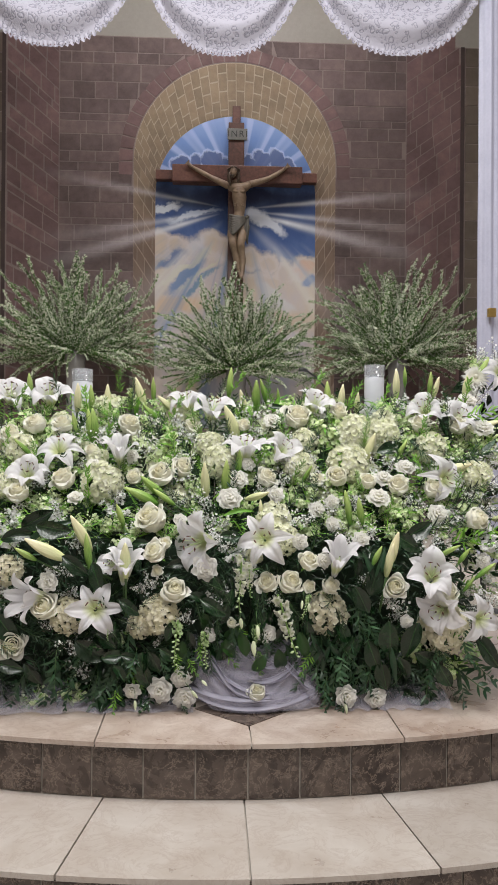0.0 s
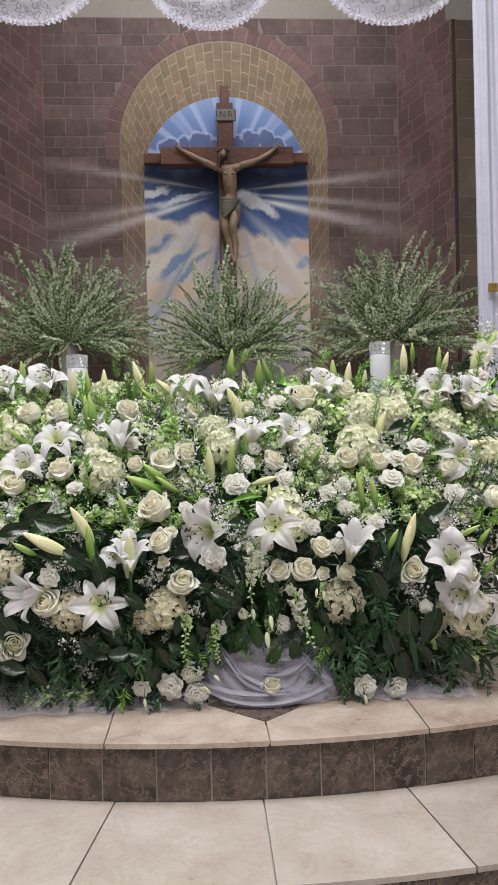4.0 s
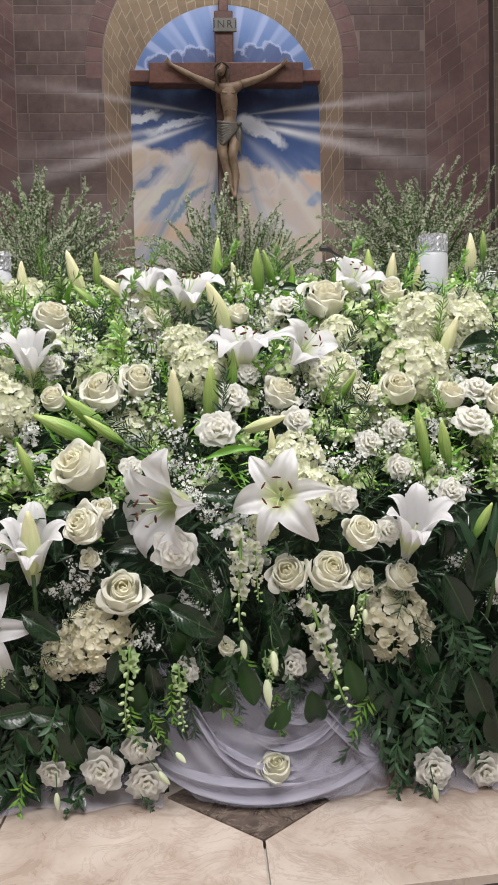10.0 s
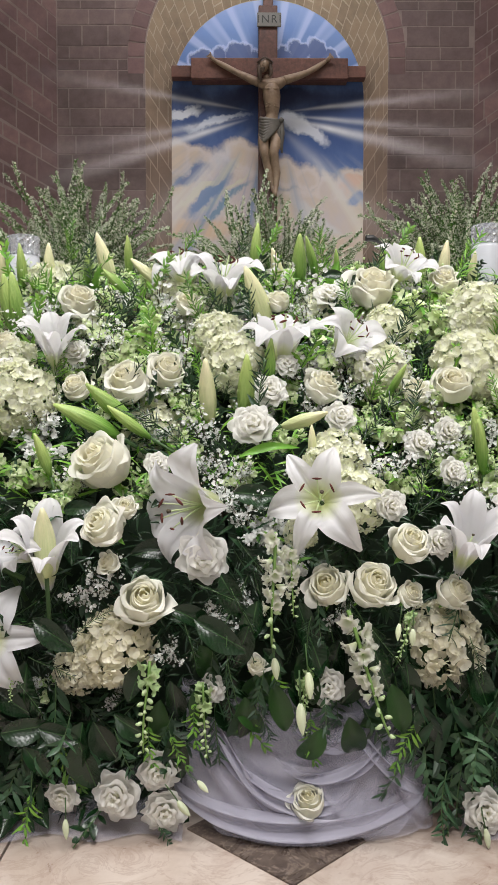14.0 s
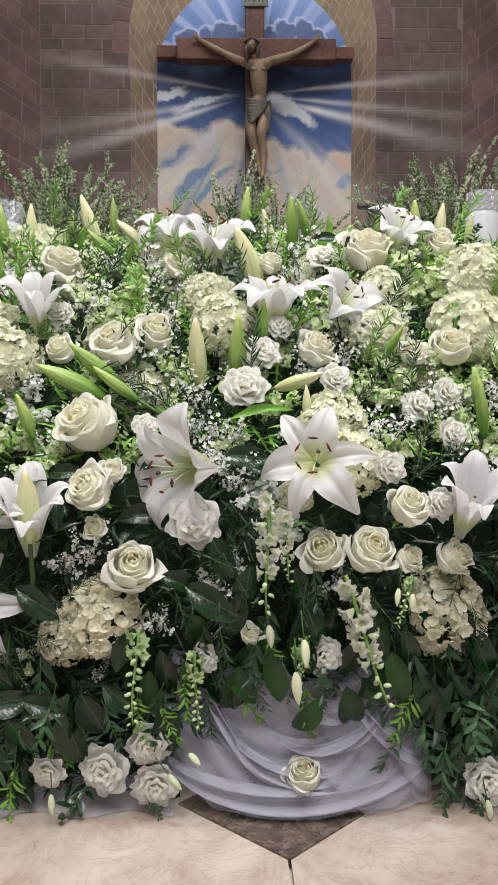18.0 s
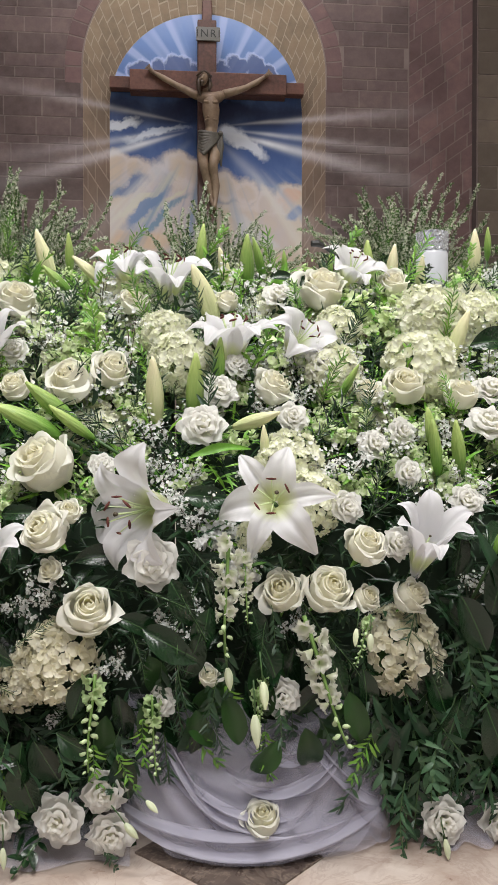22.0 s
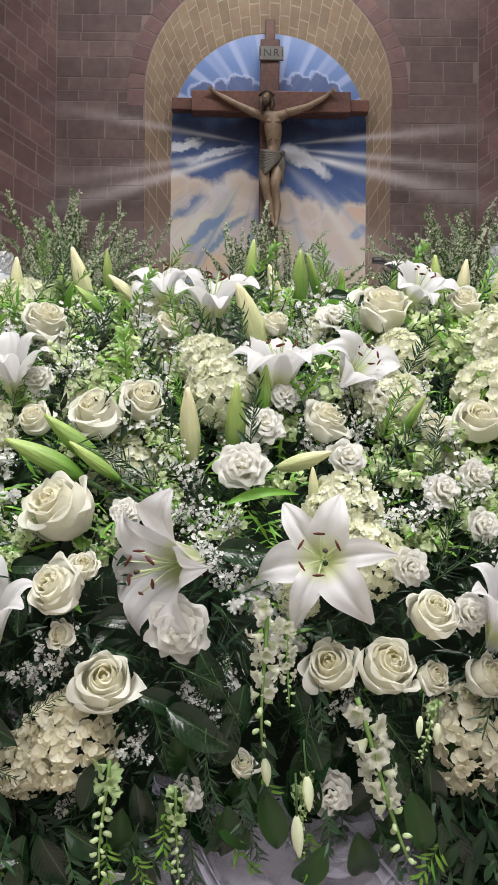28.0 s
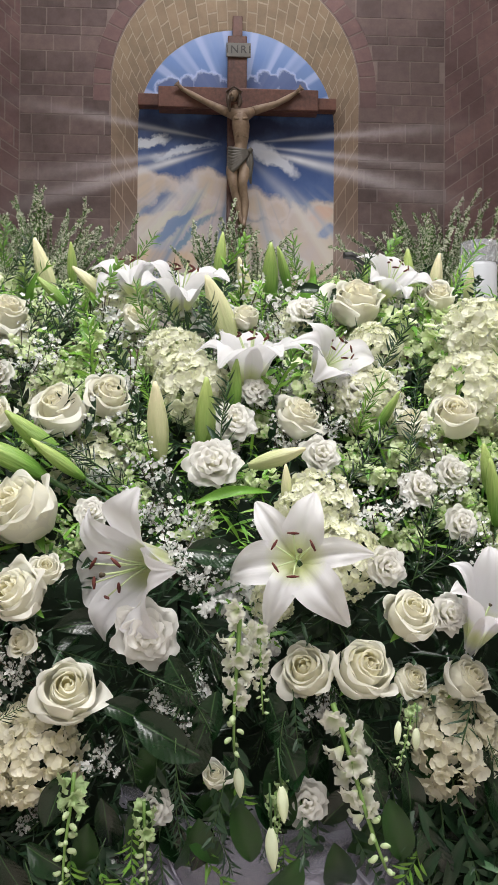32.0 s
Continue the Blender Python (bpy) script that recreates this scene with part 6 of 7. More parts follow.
bud(-0.512, 2.508, 0.858, 0.123, -5, "g")
bud(-0.501, 2.190, 0.526, 0.130, -24, "c")
bud(-0.475, 2.131, 0.478, 0.110, -8, "g")
bud(-0.599, 2.134, 0.482, 0.138, -64, "c")
bud(-0.656, 2.131, 0.471, 0.074, -60, "g")
bud(-0.735, 2.434, 0.784, 0.082, -42, "g")
stock(-0.743, 2.451, 0.725, 0.128, "g")
stock(-0.727, 2.269, 0.542, 0.121, "g")
stock(-0.584, 2.488, 0.762, 0.108, "g")
stock(-0.704, 2.543, 0.816, 0.131, "g")
stock(-0.614, 2.318, 0.590, 0.122, "g")
stock(-0.729, 2.226, 0.495, 0.119, "w")
stock(-0.573, 2.543, 0.817, 0.088, "g")
stock(-0.645, 2.207, 0.018, 0.099, "g")
stock(-0.526, 2.206, 0.034, 0.119, "g")
filler(-0.560, 2.192, 0.414, 0.113)
filler(-0.526, 2.192, 0.346, 0.083)
filler(-0.490, 2.190, 0.098, 0.113)
filler(-0.524, 2.190, 0.176, 0.113)
filler(-0.611, 2.555, 0.845, 0.105)
filler(-0.660, 2.387, 0.674, 0.100)
filler(-0.694, 2.191, 0.296, 0.112)
filler(-0.728, 2.190, 0.364, 0.112)
filler(-0.476, 2.529, 0.818, 0.105)
filler(-0.732, 2.301, 0.591, 0.097)
rose(0.633, 2.539, 0.878, 0.081, 0, 1.04)
rose(0.761, 2.534, 0.873, 0.077, 0, 1.04)
rose(0.617, 2.316, 0.657, 0.080, -.1, 0.95)
rose(0.500, 2.331, 0.669, 0.084, 0, 1.04)
rose(0.402, 2.342, 0.681, 0.069, 0, 1.04)
rose(0.447, 2.141, 0.370, 0.079, 0, .2)
rose(0.731, 2.227, 0.566, 0.084, .2, .3)
rose(0.603, 2.141, 0.352, 0.093, .2, .2)
ruffled(0.608, 2.242, 0.582, 0.066, 0, 0.5)
ruffled(0.539, 2.386, 0.725, 0.066, 0, 1.04)
ruffled(0.429, 2.292, 0.631, 0.074, 0, 1.04)
ruffled(0.458, 2.352, 0.690, 0.064, 0, 1.04)
ruffled(0.389, 2.140, 0.032, 0.064, 0, -.1)
ruffled(0.483, 2.141, 0.267, 0.040, 0, 0.15)
ruffled(0.350, 2.180, 0.510, 0.051, 0, 0.5)
ruffled(0.852, 2.525, 0.865, 0.076, 0, 1.04)
ruffled(0.857, 2.709, 0.970, 0.074, 0, 1.04)
hydrangea(0.412, 2.515, 0.824, 0.154, "c")
hydrangea(0.605, 2.171, 0.239, 0.161, "t")
hydrangea(0.647, 2.480, 0.788, 0.124, "c")
hydrangea(0.503, 2.535, 0.844, 0.105, "c")
hydrangea(0.778, 2.389, 0.699, 0.113, "c")
bud(0.619, 2.850, 1.041, 0.118, 0, "c")
bud(0.658, 2.862, 1.069, 0.081, 0, "g")
bud(0.755, 2.851, 1.043, 0.095, 5, "g")
bud(0.771, 2.830, 1.028, 0.085, 8, "c")
bud(0.439, 2.139, 0.486, 0.112, 8, "c")
bud(0.427, 2.132, 0.453, 0.108, 8, "c")
bud(0.389, 2.132, 0.465, 0.069, 22, "g")
bud(0.323, 2.242, 0.590, 0.093, -6, "g")
bud(0.358, 2.242, 0.590, 0.090, -14, "g")
bud(0.426, 2.438, 0.787, 0.115, 15, "c")
bud(0.609, 2.134, 0.482, 0.076, 56, "g")
bud(0.655, 2.132, 0.465, 0.062, 32, "g")
bud(0.640, 2.466, 0.816, 0.085, 56, "g")
bud(0.539, 2.438, 0.788, 0.064, 26, "g")
bud(0.721, 2.130, 0.422, 0.076, 46, "g")
bud(0.673, 2.131, 0.380, 0.058, 36, "g")
bud(0.718, 2.376, 0.726, 0.090, 80, "c")
stock(0.309, 2.531, 0.805, 0.133, "g")
stock(0.482, 2.310, 0.585, 0.125, "g")
stock(0.336, 2.254, 0.528, 0.123, "g")
stock(0.500, 2.206, 0.164, 0.121, "g")
stock(0.545, 2.206, 0.146, 0.101, "g")
stock(0.643, 2.207, 0.110, 0.122, "g")
stock(0.712, 2.497, 0.770, 0.133, "g")
stock(0.781, 2.388, 0.663, 0.129, "g")
stock(0.855, 2.516, 0.790, 0.134, "g")
stock(0.697, 2.287, 0.560, 0.125, "w")
stock(0.756, 2.227, 0.496, 0.123, "w")
stock(0.541, 2.691, 0.931, 0.118, "g")
stock(0.607, 2.553, 0.826, 0.113, "g")
stock(0.342, 2.631, 0.902, 0.115, "g")
filler(0.460, 2.190, 0.308, 0.115)
filler(0.529, 2.190, 0.465, 0.115)
filler(0.813, 2.374, 0.664, 0.102)
filler(0.487, 2.442, 0.733, 0.124)
filler(0.566, 2.191, 0.325, 0.096)
filler(0.424, 2.190, 0.326, 0.077)
filler(0.729, 2.341, 0.629, 0.101)
filler(0.520, 2.322, 0.611, 0.080)
filler(0.765, 2.676, 0.932, 0.113)
filler(0.925, 2.797, 0.989, 0.120)
filler(0.784, 2.273, 0.562, 0.119)
filler(0.280, 2.305, 0.594, 0.119)
filler(0.373, 2.322, 0.611, 0.100)
filler(0.727, 2.190, 0.220, 0.116)
filler(0.762, 2.190, 0.325, 0.116)
ruffled(0.981, 2.428, 0.717, 0.052, 0, 1.04)
ruffled(0.734, 2.191, 0.442, 0.048, 0, 0.15)
bud(0.842, 2.271, 0.569, 0.096, 82, "c")
bud(1.041, 2.431, 0.730, 0.069, 82, "g")
bud(0.965, 2.621, 0.909, 0.090, 60, "g")
bud(0.886, 2.575, 0.875, 0.088, 68, "c")
bud(0.956, 2.283, 0.582, 0.077, 75, "g")
stock(1.018, 2.386, 0.610, 0.110, "g")
stock(0.861, 2.255, 0.257, 0.105, "g")
stock(0.842, 2.256, 0.385, 0.105, "g")
stock(0.961, 2.457, 0.682, 0.112, "g")
stock(1.040, 2.513, 0.738, 0.091, "w")
stock(0.902, 2.531, 0.756, 0.114, "g")
filler(0.912, 2.241, 0.296, 0.120)
filler(0.948, 2.240, 0.478, 0.120)
filler(0.861, 2.259, 0.494, 0.121)
filler(0.924, 2.372, 0.612, 0.125)
filler(0.941, 2.241, 0.241, 0.100)
spike(0.872, 2.326, 0.634, 0.204, 95, "w")
spike(0.876, 2.275, 0.583, 0.182, 80, "w")
spike(0.810, 2.171, 0.268, 0.194, 100, "g")
spike(0.774, 2.171, 0.207, 0.158, 95, "g")
fern_at(-0.301, 2.299, 0.667, 0.114, 120, 4)
fern_at(-0.164, 2.309, 0.575, 0.125, -40, 4)
fern_at(0.135, 2.331, 0.586, 0.136, 35, 4)
fern_at(0.091, 2.281, 0.552, 0.112, 40, 4)
fern_at(0.196, 2.211, 0.474, 0.116, 20, 4)
fern_at(0.192, 2.192, 0.486, 0.105, 60, 4)
fern_at(-0.354, 2.531, 0.795, 0.100, 20, 3)
fern_at(-0.296, 2.551, 0.811, 0.102, 0, 3)
fern_at(-0.377, 2.490, 0.762, 0.109, 40, 3)
fern_at(0.150, 2.530, 0.814, 0.134, 60, 3)
fern_at(0.255, 2.433, 0.701, 0.094, 10, 3)
fern_at(-0.107, 2.530, 0.792, 0.101, -10, 3)
fern_at(-0.129, 2.356, 0.613, 0.109, 0, 3)
fern_at(-0.173, 2.367, 0.637, 0.090, 10, 3)
fern_at(0.067, 2.449, 0.741, 0.084, 50, 3)
leaf_at(-0.020, 2.305, 0.606, 0.086, -30, "grey")
leaf_at(-0.077, 2.245, 0.574, 0.110, 75, "light")
leaf_at(-0.236, 2.355, 0.659, 0.069, 12, "grey")
leaf_at(0.097, 2.622, 0.932, 0.049, 80)
leaf_at(0.141, 2.577, 0.906, 0.048, 60)
leaf_at(-0.143, 2.130, 0.334, 0.092, 115)
leaf_at(-0.058, 2.132, 0.329, 0.082, 200)
leaf_at(-0.377, 2.130, 0.170, 0.068, 100)
leaf_at(-0.315, 2.130, 0.156, 0.091, 165)
leaf_at(-0.263, 2.131, 0.191, 0.068, 120)
leaf_at(-0.070, 2.131, 0.218, 0.088, 180, "mid")
leaf_at(-0.018, 2.130, 0.239, 0.080, 170, "mid")
leaf_at(0.048, 2.132, 0.171, 0.072, 205, "mid")
leaf_at(0.088, 2.130, 0.187, 0.080, 165, "mid")
leaf_at(0.127, 2.131, 0.295, 0.072, 160)
leaf_at(-0.120, 2.130, 0.238, 0.076, 205, "mid")
leaf_at(0.039, 2.131, 0.268, 0.072, 190, "mid")
leaf_at(0.243, 2.132, 0.211, 0.101, 140, "grey")
leaf_at(0.251, 2.131, 0.198, 0.101, 200, "grey")
leaf_at(0.192, 2.130, 0.233, 0.101, 150, "grey")
leaf_at(0.281, 2.132, 0.178, 0.101, 170, "grey")
leaf_at(0.223, 2.130, 0.186, 0.093, 210, "grey")
fern_at(0.212, 2.151, 0.242, 0.146, 165, 1)
fern_at(0.263, 2.150, 0.158, 0.146, 178, 1)
fern_at(0.297, 2.151, 0.106, 0.112, 185, 1)
fern_at(-0.378, 2.152, 0.093, 0.112, 200, 1)
fern_at(-0.404, 2.152, 0.152, 0.121, 190, 1)
fern_at(-0.102, 2.151, 0.236, 0.129, 182, 3)
fern_at(-0.089, 2.151, 0.263, 0.094, 178, 3)
fern_at(-0.216, 2.150, 0.174, 0.112, 110, 1)
fern_at(-0.362, 2.150, 0.156, 0.103, 150, 2)
leaf_at(-0.083, 2.184, 0.521, 0.070, 90)
leaf_at(-0.432, 2.131, 0.165, 0.076, 80)
leaf_at(-0.451, 2.130, 0.235, 0.076, 120)
leaf_at(-0.293, 2.132, 0.182, 0.076, 150)
leaf_at(-0.217, 2.131, 0.276, 0.068, 200)
leaf_at(0.270, 2.132, 0.271, 0.083, 150)
leaf_at(0.266, 2.131, 0.303, 0.083, 190)
leaf_at(0.176, 2.132, 0.272, 0.076, 170)
fern_at(0.167, 2.151, 0.324, 0.120, 160, 1)
leaf_at(-0.384, 2.130, 0.334, 0.077, 120)
leaf_at(-0.103, 2.131, 0.405, 0.077, 150)
leaf_at(-0.047, 2.131, 0.366, 0.077, 190)
leaf_at(0.013, 2.131, 0.361, 0.068, 160)
leaf_at(-0.177, 2.131, 0.353, 0.077, 110)
leaf_at(-0.743, 2.131, 0.152, 0.090, 100)
leaf_at(-0.654, 2.132, 0.152, 0.090, 150)
leaf_at(-0.397, 2.130, 0.144, 0.068, 140)
leaf_at(-0.172, 2.131, 0.163, 0.076, 170)
leaf_at(-0.308, 2.131, 0.181, 0.075, 190)
fern_at(-0.662, 2.150, 0.125, 0.117, 200, 1)
fern_at(-0.570, 2.151, 0.168, 0.151, 190, 1)
fern_at(-0.450, 2.150, 0.119, 0.118, 180, 1)
fern_at(0.370, 2.150, 0.176, 0.137, 200, 1)
leaf_at(0.361, 2.131, 0.212, 0.107, 160)
leaf_at(0.429, 2.132, 0.269, 0.117, 180)
leaf_at(0.455, 2.131, 0.160, 0.092, 150)
leaf_at(0.325, 2.130, 0.230, 0.107, 200)
fern_at(0.637, 2.152, 0.130, 0.138, 160, 1)
fern_at(0.556, 2.151, 0.169, 0.155, 180, 1)
leaf_at(0.200, 2.132, 0.211, 0.097, 170)
fern_at(0.155, 2.151, 0.254, 0.119, 160, 1)
leaf_at(0.436, 2.131, 0.192, 0.119, 170, "grey")
leaf_at(0.506, 2.132, 0.176, 0.118, 120)
leaf_at(0.576, 2.131, 0.142, 0.092, 150)
leaf_at(-0.689, 2.224, 0.540, 0.109, 60)
leaf_at(-0.637, 2.192, 0.550, 0.107, 100)
leaf_at(-0.739, 2.180, 0.510, 0.107, 80)
leaf_at(-0.637, 2.212, 0.546, 0.119, 80, "grey")
leaf_at(-0.676, 2.199, 0.495, 0.120, 50, "grey")
leaf_at(-0.552, 2.131, 0.462, 0.096, 120)
leaf_at(-0.464, 2.132, 0.446, 0.096, 160)
leaf_at(0.452, 2.442, 0.778, 0.118, 80)
leaf_at(0.449, 2.163, 0.526, 0.099, 120)
leaf_at(0.489, 2.192, 0.513, 0.100, 60)
fern_at(0.528, 2.224, 0.535, 0.159, 80, 4)
fern_at(0.610, 2.294, 0.590, 0.181, 75, 4)
fern_at(0.635, 2.262, 0.582, 0.179, 85, 4)
fern_at(0.647, 2.327, 0.620, 0.164, 70, 4)
leaf_at(0.514, 2.130, 0.266, 0.118, 200)
leaf_at(0.403, 2.131, 0.150, 0.092, 170)
fern_at(0.428, 2.152, 0.230, 0.137, 175, 0)
fern_at(0.272, 2.152, 0.282, 0.137, 175, 1)
leaf_at(-0.744, 2.132, 0.297, 0.114, 140)
leaf_at(-0.508, 2.131, 0.216, 0.115, 120)
leaf_at(-0.390, 2.131, 0.273, 0.115, 190)
fern_at(-0.361, 2.151, 0.243, 0.118, 170, 1)
fern_at(-0.759, 2.151, 0.328, 0.117, 80, 3)
fern_at(-0.685, 2.152, 0.266, 0.117, 120, 3)
leaf_at(0.690, 2.130, 0.222, 0.118, 140)
fern_at(0.653, 2.151, 0.161, 0.138, 120, 1)
leaf_at(0.321, 2.130, 0.375, 0.098, 150)
leaf_at(0.369, 2.130, 0.347, 0.098, 10)
leaf_at(0.377, 2.131, 0.364, 0.119, -10, "grey")
leaf_at(0.378, 2.131, 0.383, 0.119, 15, "grey")
# broad leaves hanging over the head of the tulle
LOW = random.Random(90)
for k in range(26):
    leaf_at(-0.19 + 0.42 * ((k * 0.618) % 1.0), 2.128 + LOW.uniform(0.0, 0.04), LOW.uniform(0.20, 0.33), LOW.uniform(0.052, 0.085), LOW.uniform(120, 240), "mid" if k % 3 == 0 else "dark")
for k in range(16):
    fern_at(-0.18 + 0.40 * ((k * 0.618 + 0.3) % 1.0), 2.125 + LOW.uniform(0.0, 0.03), LOW.uniform(0.18, 0.30), LOW.uniform(0.06, 0.10), LOW.uniform(140, 220), (1, 3, 2)[k % 3])
bud(-0.330, 2.101, 0.033, 0.028, 178, "l")
bud(-0.156, 2.101, 0.063, 0.028, 140, "l")
bud(0.017, 2.100, 0.197, 0.044, 178, "l")
bud(-0.020, 2.101, 0.271, 0.031, 170, "l")
bud(0.029, 2.102, 0.246, 0.038, 175, "l")
bud(0.159, 2.101, 0.325, 0.025, 190, "l")
bud(0.180, 2.101, 0.317, 0.025, 185, "l")
bud(0.294, 2.102, 0.016, 0.028, 170, "l")
bud(-0.127, 2.100, 0.097, 0.023, 130, "l")
fern_at(-0.203, 2.121, 0.041, 0.050, 140, 1)
fern_at(-0.381, 2.122, 0.085, 0.093, 190, 2)
fern_at(0.296, 2.122, 0.046, 0.067, 200, 1)
fern_at(-0.027, 2.121, 0.314, 0.075, 170, 1)
fern_at(-0.083, 2.122, 0.388, 0.075, 160, 4)
fern_at(-0.135, 2.121, 0.397, 0.075, 120, 4)
fern_at(-0.072, 2.121, 0.460, 0.075, 150, 4)
fern_at(-0.152, 2.122, 0.339, 0.075, 170, 4)
fern_at(0.036, 2.120, 0.344, 0.067, 190, 3)
fern_at(-0.088, 2.121, 0.315, 0.092, 178, 3)
fern_at(0.038, 2.121, 0.368, 0.067, 165, 1)
fern_at(0.103, 2.120, 0.336, 0.067, 190, 4)
fern_at(-0.041, 2.121, 0.264, 0.075, 185, 1)
fern_at(-0.210, 2.120, 0.188, 0.075, 170, 2)
fern_at(-0.179, 2.122, 0.170, 0.067, 150, 2)
fern_at(-0.265, 2.122, 0.174, 0.075, 150, 1)
fern_at(-0.385, 2.120, 0.288, 0.075, 120, 4)
fern_at(-0.406, 2.121, 0.260, 0.075, 150, 4)
fern_at(-0.323, 2.121, 0.319, 0.067, 60, 4)
fern_at(0.128, 2.122, 0.326, 0.075, 150, 4)
fern_at(0.274, 2.122, 0.314, 0.075, 170, 4)

# ---- filling between the main blooms ----
rng = random.Random(57)


def gap_spot(k, count, low, high, deep):
    """Evenly strewn places on the upper face of the arrangement."""
    u, v = (k * 0.6180339887) % 1.0, (k + 0.5) / count
    z = low + (high - low) * v
    x = -1.08 + (1.08 + 0.62 + 0.22 * min(max((z - 0.2) / 0.6, 0), 1)) * u
    return x + rng.uniform(-0.03, 0.03), front(z) + rng.uniform(*deep), z


for k in range(110):
    stock(*gap_spot(k, 110, 0.50, 0.96, (0.03, 0.07)), rng.uniform(0.085, 0.125), "g" if k % 5 else "w")
for k in range(36):
    filler(*gap_spot(k + 7, 53, 0.40, 0.98, (0.01, 0.05)), rng.uniform(0.07, 0.11))
for k in range(26):
    hydrangea(*gap_spot(k + 3, 29, 0.55, 0.93, (0.06, 0.08)), rng.uniform(0.09, 0.12))
for k in range(16):
    filler(*gap_spot(k + 11, 27, 0.05, 0.40, (0.0, 0.04)), rng.uniform(0.06, 0.09))

# the loose end of the arrangement beside the curtain
for k in range(46):
    z = rng.uniform(0.05, 0.92)
    p = Vector((rng.uniform(0.56, 0.66 + 0.26 * min(z / 0.7, 1.0)), rng.uniform(2.26, 2.6) + 0.4 * max(z - 0.5, 0), z))
    d = Vector((rng.uniform(0.1, 1.0), rng.uniform(-0.6, 0.1), rng.uniform(-0.5, 0.6)))
    shared("sprig", SPRIGS[k % 5], Matrix.Translation(p) @ lay(d, (rng.uniform(-0.3, 0.3), -1, 0.5)) @ sized(rng.uniform(0.12, 0.22)), GREENS)
    if k % 2:
        shared("leaf", rng.choice(LEAVES), Matrix.Translation(p) @ lay(d, (rng.uniform(-0.3, 0.3), -1, 0.5)) @ sized(rng.uniform(0.07, 0.12)), GREENS)
    if k % 3 == 0:
        filler(p.x + 0.05, p.y, p.z, rng.uniform(0.08, 0.13))
    if k % 5 == 0:
        stock(p.x + 0.06, p.y - 0.03, p.z, rng.uniform(0.08, 0.11), "g" if k % 2 else "w")
for k in range(9):
    z = 0.12 + 0.09 * k
    spike(0.72 + 0.02 * k, 2.40 + 0.05 * k, z, rng.uniform(0.16, 0.24), rng.uniform(70, 110), "w" if k % 2 else "g")

# airy upright sprigs among the upper blooms
AIRY = [sprig_mesh(6, LIGHT_LEAF, 24, 0.022), sprig_mesh(7, GREY_LEAF, 26, 0.020), sprig_mesh(8, LIGHT_LEAF, 14, 0.05)]
for k in range(60):
    p = Vector(gap_spot(k + 5, 66, 0.56, 1.0, (-0.02, 0.04)))
    d = Vector((rng.uniform(-0.5, 0.5), rng.uniform(-0.45, 0.0), 1.0))
    shared("sprig", AIRY[k % 3], Matrix.Translation(p) @ lay(d, (rng.uniform(-0.5, 0.5), -1.0, 0.3)) @ sized(rng.uniform(0.07, 0.12)), GREENS)

# ---- tiles of the steps ----
def arc(radius, x):
    return CENTRE - math.sqrt(max(radius * radius - x * x, 0))


def cut_tile(x0, x1, front, back, z0, z1, parent, material):
    """A floor tile between two seams; front and back say where it ends at x."""
    gap, bm, n = 0.0022, bmesh.new(), 5
    xs = [x0 + gap + (x1 - x0 - 2 * gap) * i / n for i in range(n + 1)]
    ring = [(x, front(x)) for x in xs] + [(x, back(x)) for x in reversed(xs)]
    if min(back(x) - front(x) for x in xs) < 0.01:
        bm.free()
        return
    top, low = [bm.verts.new((x, y, z1)) for x, y in ring], [bm.verts.new((x, y, z0)) for x, y in ring]
    bm.faces.new(top)
    for i in range(len(ring)):
        j = (i + 1) % len(ring)
        bm.faces.new((low[i], low[j], top[j], top[i]))
    part("tile", bm, material, parent)


for k in range(-5, 5):
    a, b = 0.42 * k, 0.42 * (k + 1)
    for row in range(4):
        low, high = (0, 2.326) if row == 0 else (2.326 + 0.42 * (row - 1), 2.326 + 0.42 * row)
        cut_tile(a, b, lambda x: max(arc(2.7, x), low + 0.0022), lambda x: high - 0.0022, -0.013, 0.0, upper_step, ROSY_TILE)
for k in range(-6, 6):
    bm = bmesh.new()
    a0, a1 = -0.007 + 0.1415 * k + 0.0008, -0.007 + 0.1415 * (k + 1) - 0.0008
    turns = [a0 + (a1 - a0) * i / 6 for i in range(7)]
    ring = [(3.065 * math.sin(a), CENTRE - 3.065 * math.cos(a)) for a in turns] + [(2.678 * math.sin(a), CENTRE - 2.678 * math.cos(a)) for a in reversed(turns)]
    top, low = [bm.verts.new((x, y, -0.155)) for x, y in ring], [bm.verts.new((x, y, -0.168)) for x, y in ring]
    bm.faces.new(top)
    for i in range(len(ring)):
        j = (i + 1) % len(ring)
        bm.faces.new((low[i], low[j], top[j], top[i]))
    part("tile", bm, CREAM_TILE, lower_step)
bm = bmesh.new()
ring = [(0, 2.012), (0.155, 2.160), (0, 2.315), (-0.155, 2.160)]
top, low = [bm.verts.new((x, y, 0.003)) for x, y in ring], [bm.verts.new((x, y, -0.010)) for x, y in ring]
bm.faces.new(top)
for i in range(4):
    bm.faces.new((low[i], low[(i + 1) % 4], top[(i + 1) % 4], top[i]))
part("inset_tile", bm, BROWN_TILE, upper_step, "dark brown marble diamond set in the cream tiles")
